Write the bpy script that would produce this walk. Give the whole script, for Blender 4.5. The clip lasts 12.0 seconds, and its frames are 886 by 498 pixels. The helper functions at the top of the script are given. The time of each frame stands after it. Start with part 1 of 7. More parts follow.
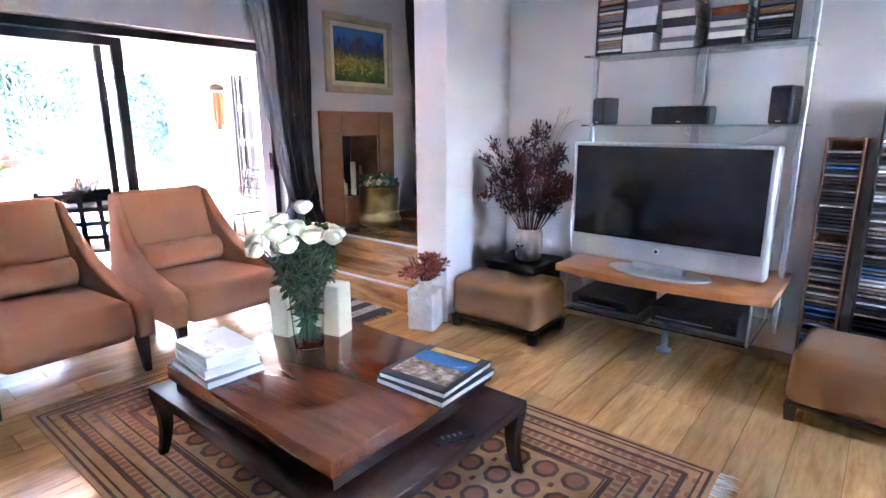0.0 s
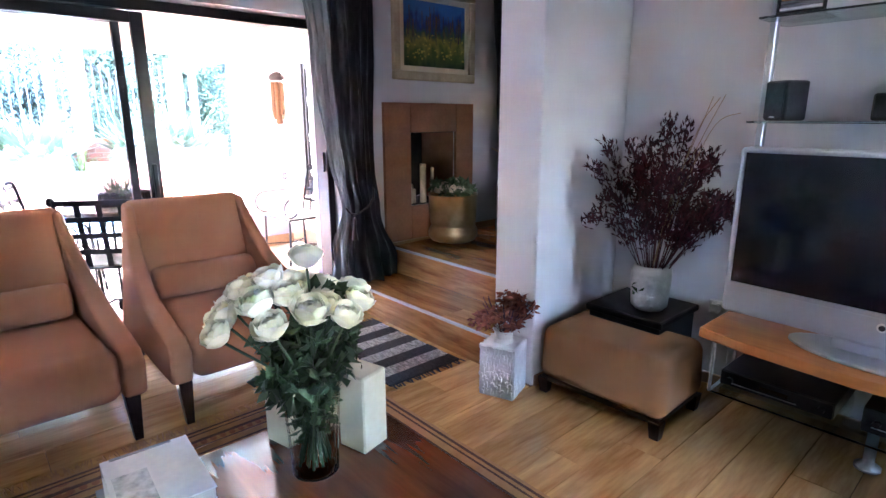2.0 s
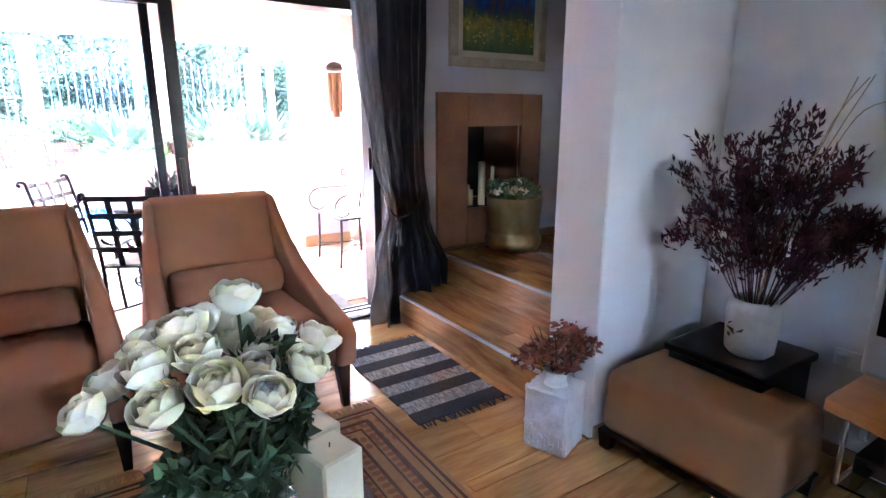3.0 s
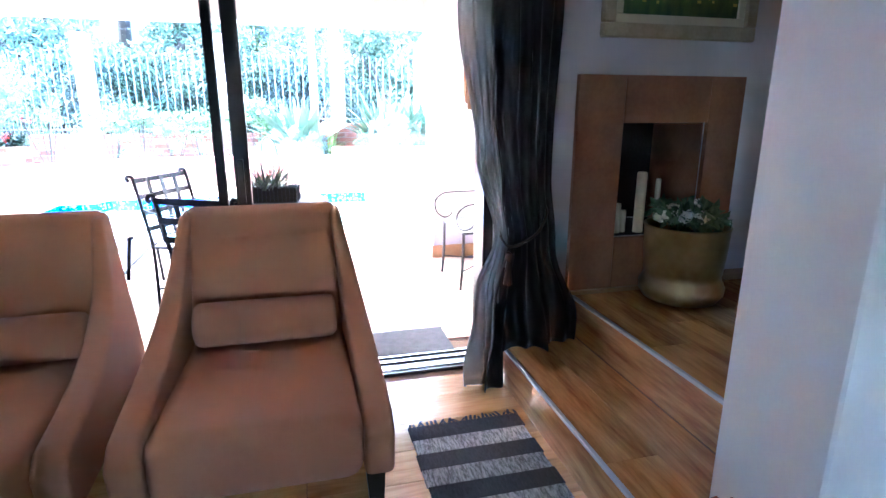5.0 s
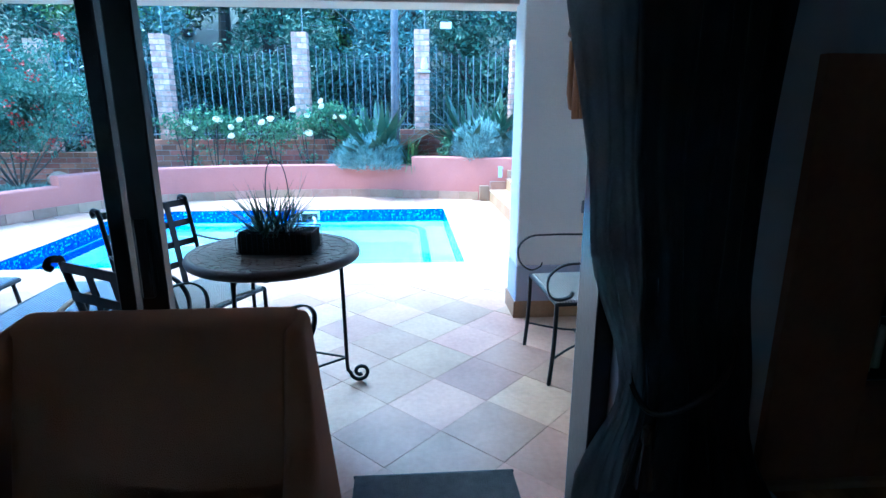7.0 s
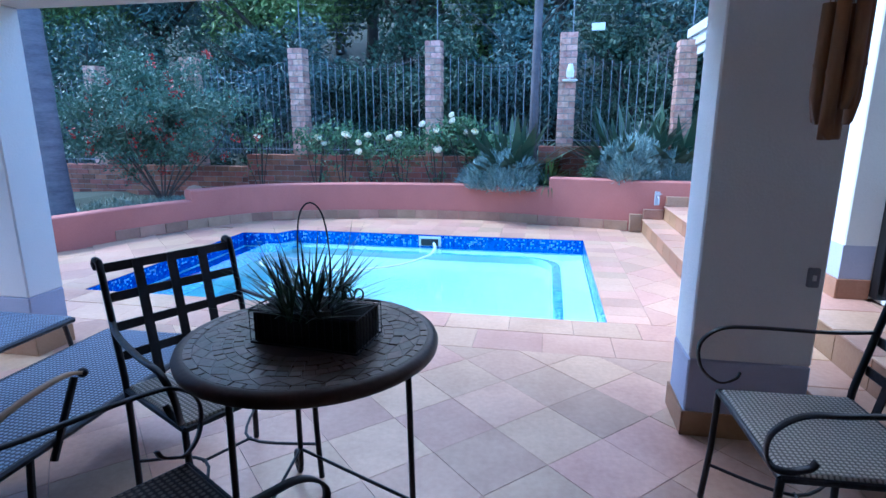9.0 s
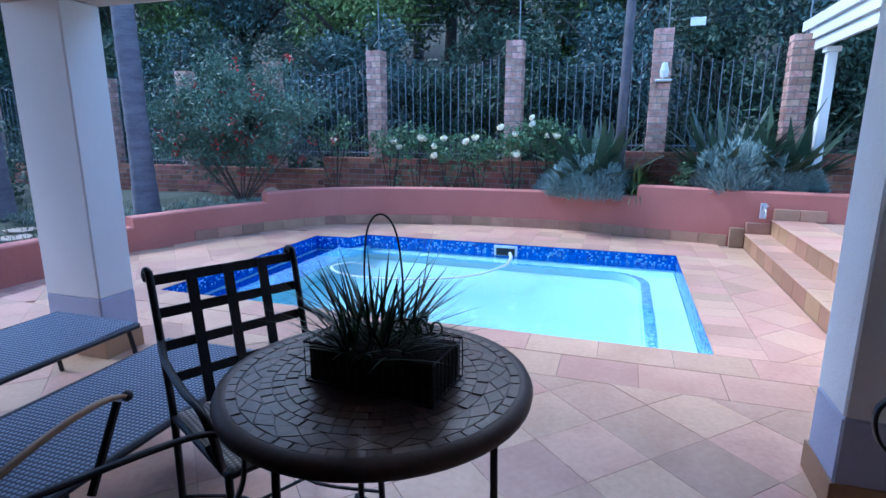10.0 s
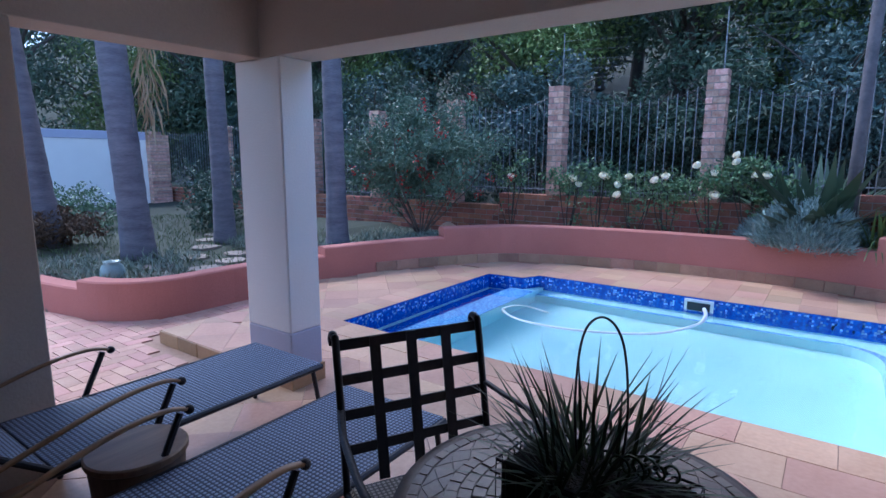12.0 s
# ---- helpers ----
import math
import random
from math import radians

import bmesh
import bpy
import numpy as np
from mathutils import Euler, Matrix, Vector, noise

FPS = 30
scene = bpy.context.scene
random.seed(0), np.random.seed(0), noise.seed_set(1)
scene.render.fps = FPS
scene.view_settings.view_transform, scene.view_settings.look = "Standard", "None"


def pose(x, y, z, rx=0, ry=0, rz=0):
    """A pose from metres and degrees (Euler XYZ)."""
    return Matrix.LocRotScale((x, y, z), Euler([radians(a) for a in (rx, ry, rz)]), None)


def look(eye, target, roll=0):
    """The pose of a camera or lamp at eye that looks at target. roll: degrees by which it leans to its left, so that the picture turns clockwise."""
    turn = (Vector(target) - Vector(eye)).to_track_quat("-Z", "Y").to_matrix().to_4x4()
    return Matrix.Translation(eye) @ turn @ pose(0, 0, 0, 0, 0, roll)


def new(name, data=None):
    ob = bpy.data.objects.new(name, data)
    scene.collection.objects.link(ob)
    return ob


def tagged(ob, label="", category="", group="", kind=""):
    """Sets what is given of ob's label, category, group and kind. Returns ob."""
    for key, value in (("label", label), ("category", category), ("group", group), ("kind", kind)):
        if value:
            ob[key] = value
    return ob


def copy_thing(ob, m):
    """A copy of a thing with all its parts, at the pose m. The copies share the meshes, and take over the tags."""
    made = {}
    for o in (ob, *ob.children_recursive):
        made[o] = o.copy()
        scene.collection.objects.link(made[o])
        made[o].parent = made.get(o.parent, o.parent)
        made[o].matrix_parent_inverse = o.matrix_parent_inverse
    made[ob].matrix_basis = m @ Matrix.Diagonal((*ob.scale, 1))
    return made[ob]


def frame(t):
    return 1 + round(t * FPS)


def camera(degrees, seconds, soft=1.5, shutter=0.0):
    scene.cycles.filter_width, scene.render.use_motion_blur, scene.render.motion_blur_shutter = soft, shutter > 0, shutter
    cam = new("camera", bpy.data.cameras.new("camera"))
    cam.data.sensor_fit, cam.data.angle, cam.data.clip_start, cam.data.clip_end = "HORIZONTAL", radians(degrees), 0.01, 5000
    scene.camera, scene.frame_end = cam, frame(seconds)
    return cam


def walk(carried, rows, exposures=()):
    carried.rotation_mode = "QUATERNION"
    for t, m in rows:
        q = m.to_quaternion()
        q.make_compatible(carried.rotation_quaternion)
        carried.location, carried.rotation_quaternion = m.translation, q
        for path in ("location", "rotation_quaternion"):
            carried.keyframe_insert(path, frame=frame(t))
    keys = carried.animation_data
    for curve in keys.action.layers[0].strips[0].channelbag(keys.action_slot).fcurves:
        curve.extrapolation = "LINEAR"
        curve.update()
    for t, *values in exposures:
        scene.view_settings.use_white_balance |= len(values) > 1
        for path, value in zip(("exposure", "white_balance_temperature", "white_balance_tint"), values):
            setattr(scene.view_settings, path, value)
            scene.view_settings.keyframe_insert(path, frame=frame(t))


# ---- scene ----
cam = camera(78.3, 12.0)
METRES, EYE, TILT, LEAN, TURN = 5.5, 1.35, 0.0, 0.0, 39.4
ROWS = [
    (0.0, 0.0, 0.0, 0.0, -0.05, -12.87, 0.23),
    (0.5, -0.0038, 0.0393, 0.0004, 1.69, -13.02, 0.23),
    (1.0, -0.0064, 0.0865, -0.0001, 3.34, -13.18, 0.19),
    (1.5, -0.0091, 0.1307, 0.001, 5.14, -13.3, 0.2),
    (2.0, -0.0063, 0.1749, 0.0015, 8.74, -13.51, 0.09),
    (2.5, 0.0017, 0.2197, -0.0028, 12.79, -13.68, 0.05),
    (3.0, 0.0069, 0.2655, -0.0029, 17.27, -13.93, -0.03),
    (5.0, -0.0063, 0.4477, -0.0042, 36.33, -14.67, -0.1),
    (5.5, -0.0319, 0.5004, 0.0006, 39.67, -14.9, -0.07),
    (6.0, -0.0669, 0.5511, 0.0009, 42.55, -14.84, -0.15),
    (6.5, -0.1032, 0.5968, 0.0006, 44.5, -14.62, -0.18),
    (8.5, -0.2436, 0.7533, 0.004, 56.27, -13.63, 0.07),
    (9.0, -0.275, 0.7741, 0.0013, 61.28, -13.07, 0.05),
    (9.5, -0.3098, 0.7855, -0.0013, 65.46, -12.74, -0.05),
    (10.0, -0.3341, 0.7911, -0.0037, 68.86, -12.55, -0.12),
    (10.5, -0.3546, 0.7934, -0.0021, 72.69, -12.43, -0.17),
    (11.0, -0.3714, 0.7935, 0.0001, 77.43, -11.97, -0.14),
    (11.5, -0.3818, 0.789, 0.0048, 82.3, -11.05, -0.11),
    (12.0, -0.3842, 0.7843, 0.013, 86.5, -9.54, -0.21),
]

EXPOSURES = [
    (0.0, 8.15, 5950, 22), (1.0, 7.95, 5950, 23), (2.0, 7.5, 5950, 22), (3.0, 7.2, 5900, 20), (4.8, 7.05, 5500, 14), (5.5, 6.3, 4750, -6),
    (6.0, 4.85, 4150, -20), (6.5, 4.05, 3950, -18), (8.5, 2.55, 4280, 0), (10.0, 1.97, 4650, 9), (12.0, 1.66, 5100, 15),
]
walk(cam, [(t, pose(0, 0, EYE, TILT, LEAN, TURN) @ pose(METRES * x, METRES * y, METRES * z, 90 + pitch, roll, yaw)) for t, x, y, z, yaw, pitch, roll in ROWS], EXPOSURES)

# ---- world, sun and lamps ----
world = bpy.data.worlds.new("world")
scene.world = world
world.use_nodes = True
wn, wl = world.node_tree.nodes, world.node_tree.links
sky = wn.new("ShaderNodeTexSky")
sky.sky_type, sky.sun_disc = "NISHITA", False
sky.sun_elevation, sky.sun_rotation = radians(40), radians(250)
wl.new(sky.outputs[0], wn["Background"].inputs[0])
wn["Background"].inputs[1].default_value = 0.15


def lamp(name, kind, energy, colour, m, **kw):
    data = bpy.data.lights.new(name, kind)
    data.energy, data.color = energy, colour
    for key, value in kw.items():
        if key == "angle":
            data.angle = value
        elif key == "size":
            data.shape, data.size, data.size_y = "RECTANGLE", value[0], value[1]
        elif key == "spot":
            data.spot_size, data.spot_blend, data.shadow_soft_size = value
    ob = new(name, data)
    ob.matrix_world = m
    return ob


lamp("sun", "SUN", 1.5, (1.0, 0.95, 0.88), look((-8, -12, 15), (-8, 0, 0)), angle=radians(25))
# added fill lamps at unseen windows, in place of daylight from the room's back
lamp("window_light_side", "AREA", 0.035, (0.70, 0.82, 1.0), look((1.74, 2.5, 1.4), (-0.3, 2.7, 0.2)), size=(0.4, 0.9))
lamp("window_light_east", "AREA", 0.012, (0.72, 0.83, 1.0), look((1.74, -1.1, 1.4), (-0.8, 3.5, 1.0)), size=(0.5, 0.6))
for x, y, e in ((-2.0, 3.12, 0.014), (-1.62, 3.14, 0.010)):
    lamp("downlight", "SPOT", e, (1.0, 0.78, 0.5), look((x, y, 2.585), (x, y + 0.25, 0)), spot=(radians(70), 0.5, 0.02))

# ---- materials ----
def nodes_of(name):
    m = bpy.data.materials.new(name)
    m.use_nodes = True
    nt = m.node_tree
    return m, nt.nodes, nt.links, nt.nodes["Principled BSDF"]


def ramp_of(n, stops):
    r = n.new("ShaderNodeValToRGB")
    e = r.color_ramp.elements
    while len(e) < len(stops):
        e.new(0.5)
    for el, (p, c) in zip(e, stops):
        el.position, el.color = p, (*c, 1)
    return r


def surf(name, a, b, scale=6.0, rough=0.6, bump=0.15, metal=0.0, fine=60.0, stretch=(1, 1, 1), spread=(0.3, 0.7), piece=0.0, island=0.0, coat=0.0, sheen=0.0, local=False):
    """Two tones mixed by large and fine noise, with fine relief; piece: shade varied by object, island: by loose piece."""
    m, n, l, p = nodes_of(name)
    if local:
        pos = n.new("ShaderNodeTexCoord").outputs["Object"]
    else:
        pos = n.new("ShaderNodeNewGeometry").outputs["Position"]
    mp = n.new("ShaderNodeMapping")
    mp.inputs["Scale"].default_value = stretch
    l.new(pos, mp.inputs[0])
    big = n.new("ShaderNodeTexNoise")
    big.inputs["Scale"].default_value, big.inputs["Detail"].default_value = scale, 6
    small = n.new("ShaderNodeTexNoise")
    small.inputs["Scale"].default_value, small.inputs["Detail"].default_value = fine, 4
    l.new(mp.outputs[0], big.inputs[0])
    l.new(mp.outputs[0], small.inputs[0])
    mix = n.new("ShaderNodeMath")
    mix.operation = "MULTIPLY_ADD"
    mix.inputs[1].default_value = 0.35
    half = n.new("ShaderNodeMath")
    half.operation = "MULTIPLY_ADD"
    half.inputs[1].default_value, half.inputs[2].default_value = 0.65, 0.0
    l.new(big.outputs[0], half.inputs[0])
    l.new(small.outputs[0], mix.inputs[0])
    l.new(half.outputs[0], mix.inputs[2])
    r = ramp_of(n, [(spread[0], a), (spread[1], b)])
    l.new(mix.outputs[0], r.inputs[0])
    colour = r.outputs[0]
    if piece or island:
        hs = n.new("ShaderNodeHueSaturation")
        mr = n.new("ShaderNodeMapRange")
        k = piece or island
        mr.inputs["To Min"].default_value, mr.inputs["To Max"].default_value = 1 - k, 1 + k
        src = n.new("ShaderNodeObjectInfo").outputs["Random"] if piece else n.new("ShaderNodeNewGeometry").outputs["Random Per Island"]
        l.new(src, mr.inputs[0])
        l.new(mr.outputs[0], hs.inputs["Value"])
        times = n.new("ShaderNodeMath")
        times.operation, times.inputs[1].default_value = "MULTIPLY", 7.31
        frac = n.new("ShaderNodeMath")
        frac.operation = "FRACT"
        hue = n.new("ShaderNodeMapRange")
        hue.inputs["To Min"].default_value, hue.inputs["To Max"].default_value = 0.485, 0.512
        l.new(src, times.inputs[0])
        l.new(times.outputs[0], frac.inputs[0])
        l.new(frac.outputs[0], hue.inputs[0])
        l.new(hue.outputs[0], hs.inputs["Hue"])
        l.new(colour, hs.inputs["Color"])
        colour = hs.outputs[0]
    l.new(colour, p.inputs["Base Color"])
    rr = n.new("ShaderNodeMapRange")
    rr.inputs["To Min"].default_value, rr.inputs["To Max"].default_value = max(rough - 0.08, 0.02), min(rough + 0.1, 1)
    l.new(big.outputs[0], rr.inputs[0])
    l.new(rr.outputs[0], p.inputs["Roughness"])
    p.inputs["Metallic"].default_value = metal
    p.inputs["Coat Weight"].default_value = coat
    p.inputs["Sheen Weight"].default_value = sheen
    if bump:
        bp = n.new("ShaderNodeBump")
        bp.inputs["Strength"].default_value, bp.inputs["Distance"].default_value = bump, 0.01
        l.new(small.outputs[0], bp.inputs["Height"])
        l.new(bp.outputs[0], p.inputs["Normal"])
    return m


def woody(name, dark, light, along="y", scale=3.0, rough=0.3, piece=0.2, coat=0.0, contrast=(0.3, 0.72), local=False):
    """Wood with grain that runs along one axis."""
    m, n, l, p = nodes_of(name)
    pos = n.new("ShaderNodeTexCoord").outputs["Object"] if local else n.new("ShaderNodeNewGeometry").outputs["Position"]
    info = n.new("ShaderNodeObjectInfo")
    shift = n.new("ShaderNodeVectorMath")
    shift.operation = "MULTIPLY_ADD"
    comb = n.new("ShaderNodeCombineXYZ")
    for k in range(3):
        l.new(info.outputs["Random"], comb.inputs[k])
    shift.inputs[1].default_value = (17.0, 31.0, 23.0)
    l.new(comb.outputs[0], shift.inputs[0])
    l.new(pos, shift.inputs[2])
    mp = n.new("ShaderNodeMapping")
    mp.inputs["Scale"].default_value = {"x": (0.12, 1, 1), "y": (1, 0.12, 1), "z": (1, 1, 0.12)}[along]
    l.new(shift.outputs[0], mp.inputs[0])
    a = n.new("ShaderNodeTexNoise")
    a.inputs["Scale"].default_value, a.inputs["Detail"].default_value, a.inputs["Distortion"].default_value = scale * 4, 5, 1.2
    b = n.new("ShaderNodeTexNoise")
    b.inputs["Scale"].default_value, b.inputs["Detail"].default_value = scale * 30, 3
    l.new(mp.outputs[0], a.inputs[0])
    l.new(mp.outputs[0], b.inputs[0])
    s = n.new("ShaderNodeMath")
    s.operation = "MULTIPLY_ADD"
    s.inputs[1].default_value = 0.3
    h = n.new("ShaderNodeMath")
    h.operation = "MULTIPLY"
    h.inputs[1].default_value = 0.72
    l.new(a.outputs[0], h.inputs[0])
    l.new(b.outputs[0], s.inputs[0])
    l.new(h.outputs[0], s.inputs[2])
    mid = tuple((x + y) / 2 for x, y in zip(dark, light))
    r = ramp_of(n, [(contrast[0], dark), (0.5, mid), (contrast[1], light)])
    l.new(s.outputs[0], r.inputs[0])
    hs = n.new("ShaderNodeHueSaturation")
    mr = n.new("ShaderNodeMapRange")
    mr.inputs["To Min"].default_value, mr.inputs["To Max"].default_value = 1 - piece, 1 + piece
    l.new(info.outputs["Random"], mr.inputs[0])
    l.new(mr.outputs[0], hs.inputs["Value"])
    l.new(r.outputs[0], hs.inputs["Color"])
    l.new(hs.outputs[0], p.inputs["Base Color"])
    p.inputs["Roughness"].default_value = rough
    p.inputs["Coat Weight"].default_value = coat
    p.inputs["Coat Roughness"].default_value = 0.12
    bp = n.new("ShaderNodeBump")
    bp.inputs["Strength"].default_value, bp.inputs["Distance"].default_value = 0.06, 0.01
    l.new(b.outputs[0], bp.inputs["Height"])
    l.new(bp.outputs[0], p.inputs["Normal"])
    return m


def glassy(name, colour=(1, 1, 1), rough=0.0, ior=1.45):
    m, n, l, p = nodes_of(name)
    p.inputs["Base Color"].default_value = (*colour, 1)
    p.inputs["Transmission Weight"].default_value = 1
    p.inputs["Roughness"].default_value, p.inputs["IOR"].default_value = rough, ior
    return m


def weave(name, a, b, scale=160.0, rough=0.7, local=True):
    """Woven strands: a checker of two wave bands, dark in the gaps."""
    m, n, l, p = nodes_of(name)
    co = n.new("ShaderNodeTexCoord")
    src = co.outputs["Object"] if local else n.new("ShaderNodeNewGeometry").outputs["Position"]
    w = []
    for axis in ("X", "Y"):
        t = n.new("ShaderNodeTexWave")
        t.bands_direction = axis
        t.inputs["Scale"].default_value, t.inputs["Distortion"].default_value = scale / 6.0, 0.6
        l.new(src, t.inputs[0])
        w.append(t)
    mul = n.new("ShaderNodeMath")
    mul.operation = "MULTIPLY"
    l.new(w[0].outputs["Fac"], mul.inputs[0])
    l.new(w[1].outputs["Fac"], mul.inputs[1])
    r = ramp_of(n, [(0.08, a), (0.45, b)])
    l.new(mul.outputs[0], r.inputs[0])
    l.new(r.outputs[0], p.inputs["Base Color"])
    p.inputs["Roughness"].default_value = rough
    bp = n.new("ShaderNodeBump")
    bp.inputs["Strength"].default_value, bp.inputs["Distance"].default_value = 0.5, 0.004
    l.new(mul.outputs[0], bp.inputs["Height"])
    l.new(bp.outputs[0], p.inputs["Normal"])
    return m


def leafy(name, a, b, rough=0.55, sheen=0.0):
    m, n, l, p = nodes_of(name)
    g = n.new("ShaderNodeNewGeometry")
    r = ramp_of(n, [(0.0, a), (1.0, b)])
    l.new(g.outputs["Random Per Island"], r.inputs[0])
    l.new(r.outputs[0], p.inputs["Base Color"])
    p.inputs["Roughness"].default_value = rough
    p.inputs["Sheen Weight"].default_value = sheen
    return m


WALL = surf("wall_paint", (0.60, 0.58, 0.60), (0.66, 0.64, 0.65), 2.0, 0.75, 0.08, fine=140)
WALL_OUT = surf("outside_plaster", (0.76, 0.75, 0.73), (0.83, 0.82, 0.80), 1.5, 0.85, 0.25, fine=90)
DADO = surf("lilac_grey_dado_paint", (0.40, 0.42, 0.54), (0.46, 0.48, 0.60), 2.0, 0.8, 0.2, fine=90)
CEIL = surf("ceiling_paint", (0.75, 0.74, 0.71), (0.8, 0.79, 0.76), 2.0, 0.85, 0.05)
BEAM = surf("beam_plaster", (0.46, 0.40, 0.33), (0.54, 0.47, 0.39), 1.5, 0.85, 0.2, fine=80)
PINK = surf("terracotta_pink_plaster", (0.38, 0.135, 0.105), (0.48, 0.185, 0.145), 1.6, 0.85, 0.3, fine=70)
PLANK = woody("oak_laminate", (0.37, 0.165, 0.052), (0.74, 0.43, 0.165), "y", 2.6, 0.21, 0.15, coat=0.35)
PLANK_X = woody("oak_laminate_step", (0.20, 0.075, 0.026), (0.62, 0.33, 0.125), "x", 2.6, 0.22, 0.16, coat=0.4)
SUBFLOOR = surf("plank_joint", (0.14, 0.075, 0.035), (0.2, 0.11, 0.05), 8, 0.8)
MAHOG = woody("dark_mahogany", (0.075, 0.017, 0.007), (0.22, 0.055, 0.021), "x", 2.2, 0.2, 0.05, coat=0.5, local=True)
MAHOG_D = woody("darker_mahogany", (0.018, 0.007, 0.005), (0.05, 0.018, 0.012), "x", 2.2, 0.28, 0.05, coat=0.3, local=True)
LEG = woody("ebony_leg", (0.012, 0.006, 0.004), (0.035, 0.016, 0.010), "z", 3, 0.3, 0.05, local=True)
UPHOL = surf("dusty_rose_upholstery", (0.32, 0.110, 0.043), (0.45, 0.180, 0.078), 2.2, 0.92, 0.5, fine=420, sheen=0.06, local=True)
OTTO = surf("tan_ottoman_cloth", (0.24, 0.10, 0.031), (0.37, 0.172, 0.058), 2.2, 0.92, 0.5, fine=420, sheen=0.05, local=True)
ALU = surf("brushed_aluminium", (0.5, 0.53, 0.57), (0.6, 0.63, 0.67), 4, 0.32, 0.03, 0.85)
SILVER = surf("silver_plastic", (0.42, 0.45, 0.50), (0.48, 0.51, 0.56), 3, 0.35, 0.02, 0.35)
BLACKGLASS = surf("dark_screen", (0.006, 0.006, 0.008), (0.01, 0.01, 0.013), 3, 0.08, 0)
BLACK = surf("black_plastic", (0.010, 0.010, 0.012), (0.022, 0.022, 0.025), 8, 0.42, 0.05)
CHERRY = woody("cherry_shelf", (0.36, 0.11, 0.03), (0.55, 0.21, 0.06), "x", 2.5, 0.28, 0.05, coat=0.2)
SHELFGLASS = glassy("green_shelf_glass", (0.72, 0.9, 0.9), 0.03)
CLEAR = glassy("clear_glass", (0.97, 0.99, 0.98))
PANE = glassy("pane_glass", (0.98, 1, 1), 0, 1.05)
BRONZE = surf("dark_bronze_frame", (0.012, 0.011, 0.012), (0.028, 0.026, 0.027), 5, 0.35, 0.05, 0.5)
CURTAIN = surf("slate_velvet", (0.012, 0.011, 0.013), (0.028, 0.025, 0.029), 3, 0.8, 0.2, fine=220, sheen=0.12)
SHEER = surf("grey_sheer", (0.20, 0.20, 0.21), (0.32, 0.32, 0.33), 5, 0.7, 0.2, fine=200)
SHEER.node_tree.nodes["Principled BSDF"].inputs["Alpha"].default_value = 0.72
STONE_FP = surf("rust_brown_stone", (0.25, 0.102, 0.052), (0.37, 0.165, 0.09), 7, 0.35, 0.08, fine=45)
SOOT = surf("soot_black", (0.008, 0.007, 0.007), (0.022, 0.018, 0.016), 6, 0.9, 0.3)
BRASS = surf("aged_brass", (0.32, 0.24, 0.11), (0.46, 0.37, 0.20), 5, 0.34, 0.12, 0.9, fine=25)
GILT = surf("champagne_gilt", (0.42, 0.34, 0.20), (0.62, 0.53, 0.36), 9, 0.4, 0.2, 0.55)
CREAM = surf("cream_wax", (0.68, 0.60, 0.40), (0.76, 0.69, 0.50), 4, 0.5, 0.05)
PORCELAIN = surf("white_stoneware", (0.50, 0.49, 0.47), (0.66, 0.64, 0.61), 9, 0.5, 0.5, fine=40)
CHALK = surf("chalk_white_cast", (0.60, 0.58, 0.58), (0.78, 0.76, 0.75), 14, 0.8, 0.9, fine=30)
PAPER = surf("white_paper", (0.66, 0.66, 0.68), (0.8, 0.8, 0.8), 20, 0.6, 0.05)
PAGES = surf("page_edges", (0.55, 0.53, 0.48), (0.72, 0.70, 0.65), 4, 0.7, 0.4, stretch=(1, 1, 60))
GREYBOOK = surf("grey_book_cover", (0.16, 0.17, 0.2), (0.24, 0.25, 0.28), 8, 0.4, 0.04)
DARKBOOK = surf("dark_book_cover", (0.016, 0.018, 0.03), (0.04, 0.04, 0.06), 8, 0.3, 0.03)
SKYBOOK = surf("sky_blue_print", (0.05, 0.18, 0.50), (0.12, 0.32, 0.66), 9, 0.25, 0.0)
SANDBOOK = surf("sandy_print", (0.16, 0.11, 0.07), (0.62, 0.52, 0.42), 30, 0.25, 0.0)
GOLDPRINT = surf("gold_print", (0.62, 0.36, 0.05), (0.78, 0.5, 0.1), 30, 0.3, 0.0)
IRON = surf("black_wrought_iron", (0.010, 0.011, 0.014), (0.030, 0.032, 0.040), 12, 0.42, 0.15, 0.4)
WICKER = weave("blue_grey_mesh", (0.028, 0.042, 0.080), (0.24, 0.31, 0.45), 105, 0.6)
RATTAN = weave("pale_woven_seat", (0.20, 0.18, 0.15), (0.60, 0.54, 0.46), 130, 0.75)
RATTAN_D = weave("brown_woven_seat", (0.03, 0.024, 0.02), (0.20, 0.16, 0.12), 110, 0.75)
TEAK = woody("weathered_arm_wood", (0.16, 0.09, 0.045), (0.36, 0.23, 0.12), "x", 4, 0.4, 0.1)
POOLBLUE = surf("blue_pool_mosaic", (0.008, 0.04, 0.34), (0.03, 0.17, 0.68), 30, 0.18, 0.1, fine=44, spread=(0.42, 0.62))
POOLPALE = surf("pale_pool_plaster", (0.45, 0.71, 0.74), (0.51, 0.76, 0.78), 2, 0.6, 0.05)
TILE = surf("terracotta_patio_tile", (0.42, 0.24, 0.15), (0.60, 0.38, 0.25), 3.4, 0.36, 0.14, piece=0.19, fine=35)
TILE_R = surf("terracotta_patio_tile_far", (0.44, 0.25, 0.155), (0.58, 0.365, 0.24), 2.6, 0.45, 0.12, island=0.14, fine=35)
SKIRT = surf("brown_tile_skirting", (0.28, 0.15, 0.075), (0.38, 0.225, 0.125), 6, 0.45, 0.1, piece=0.16)
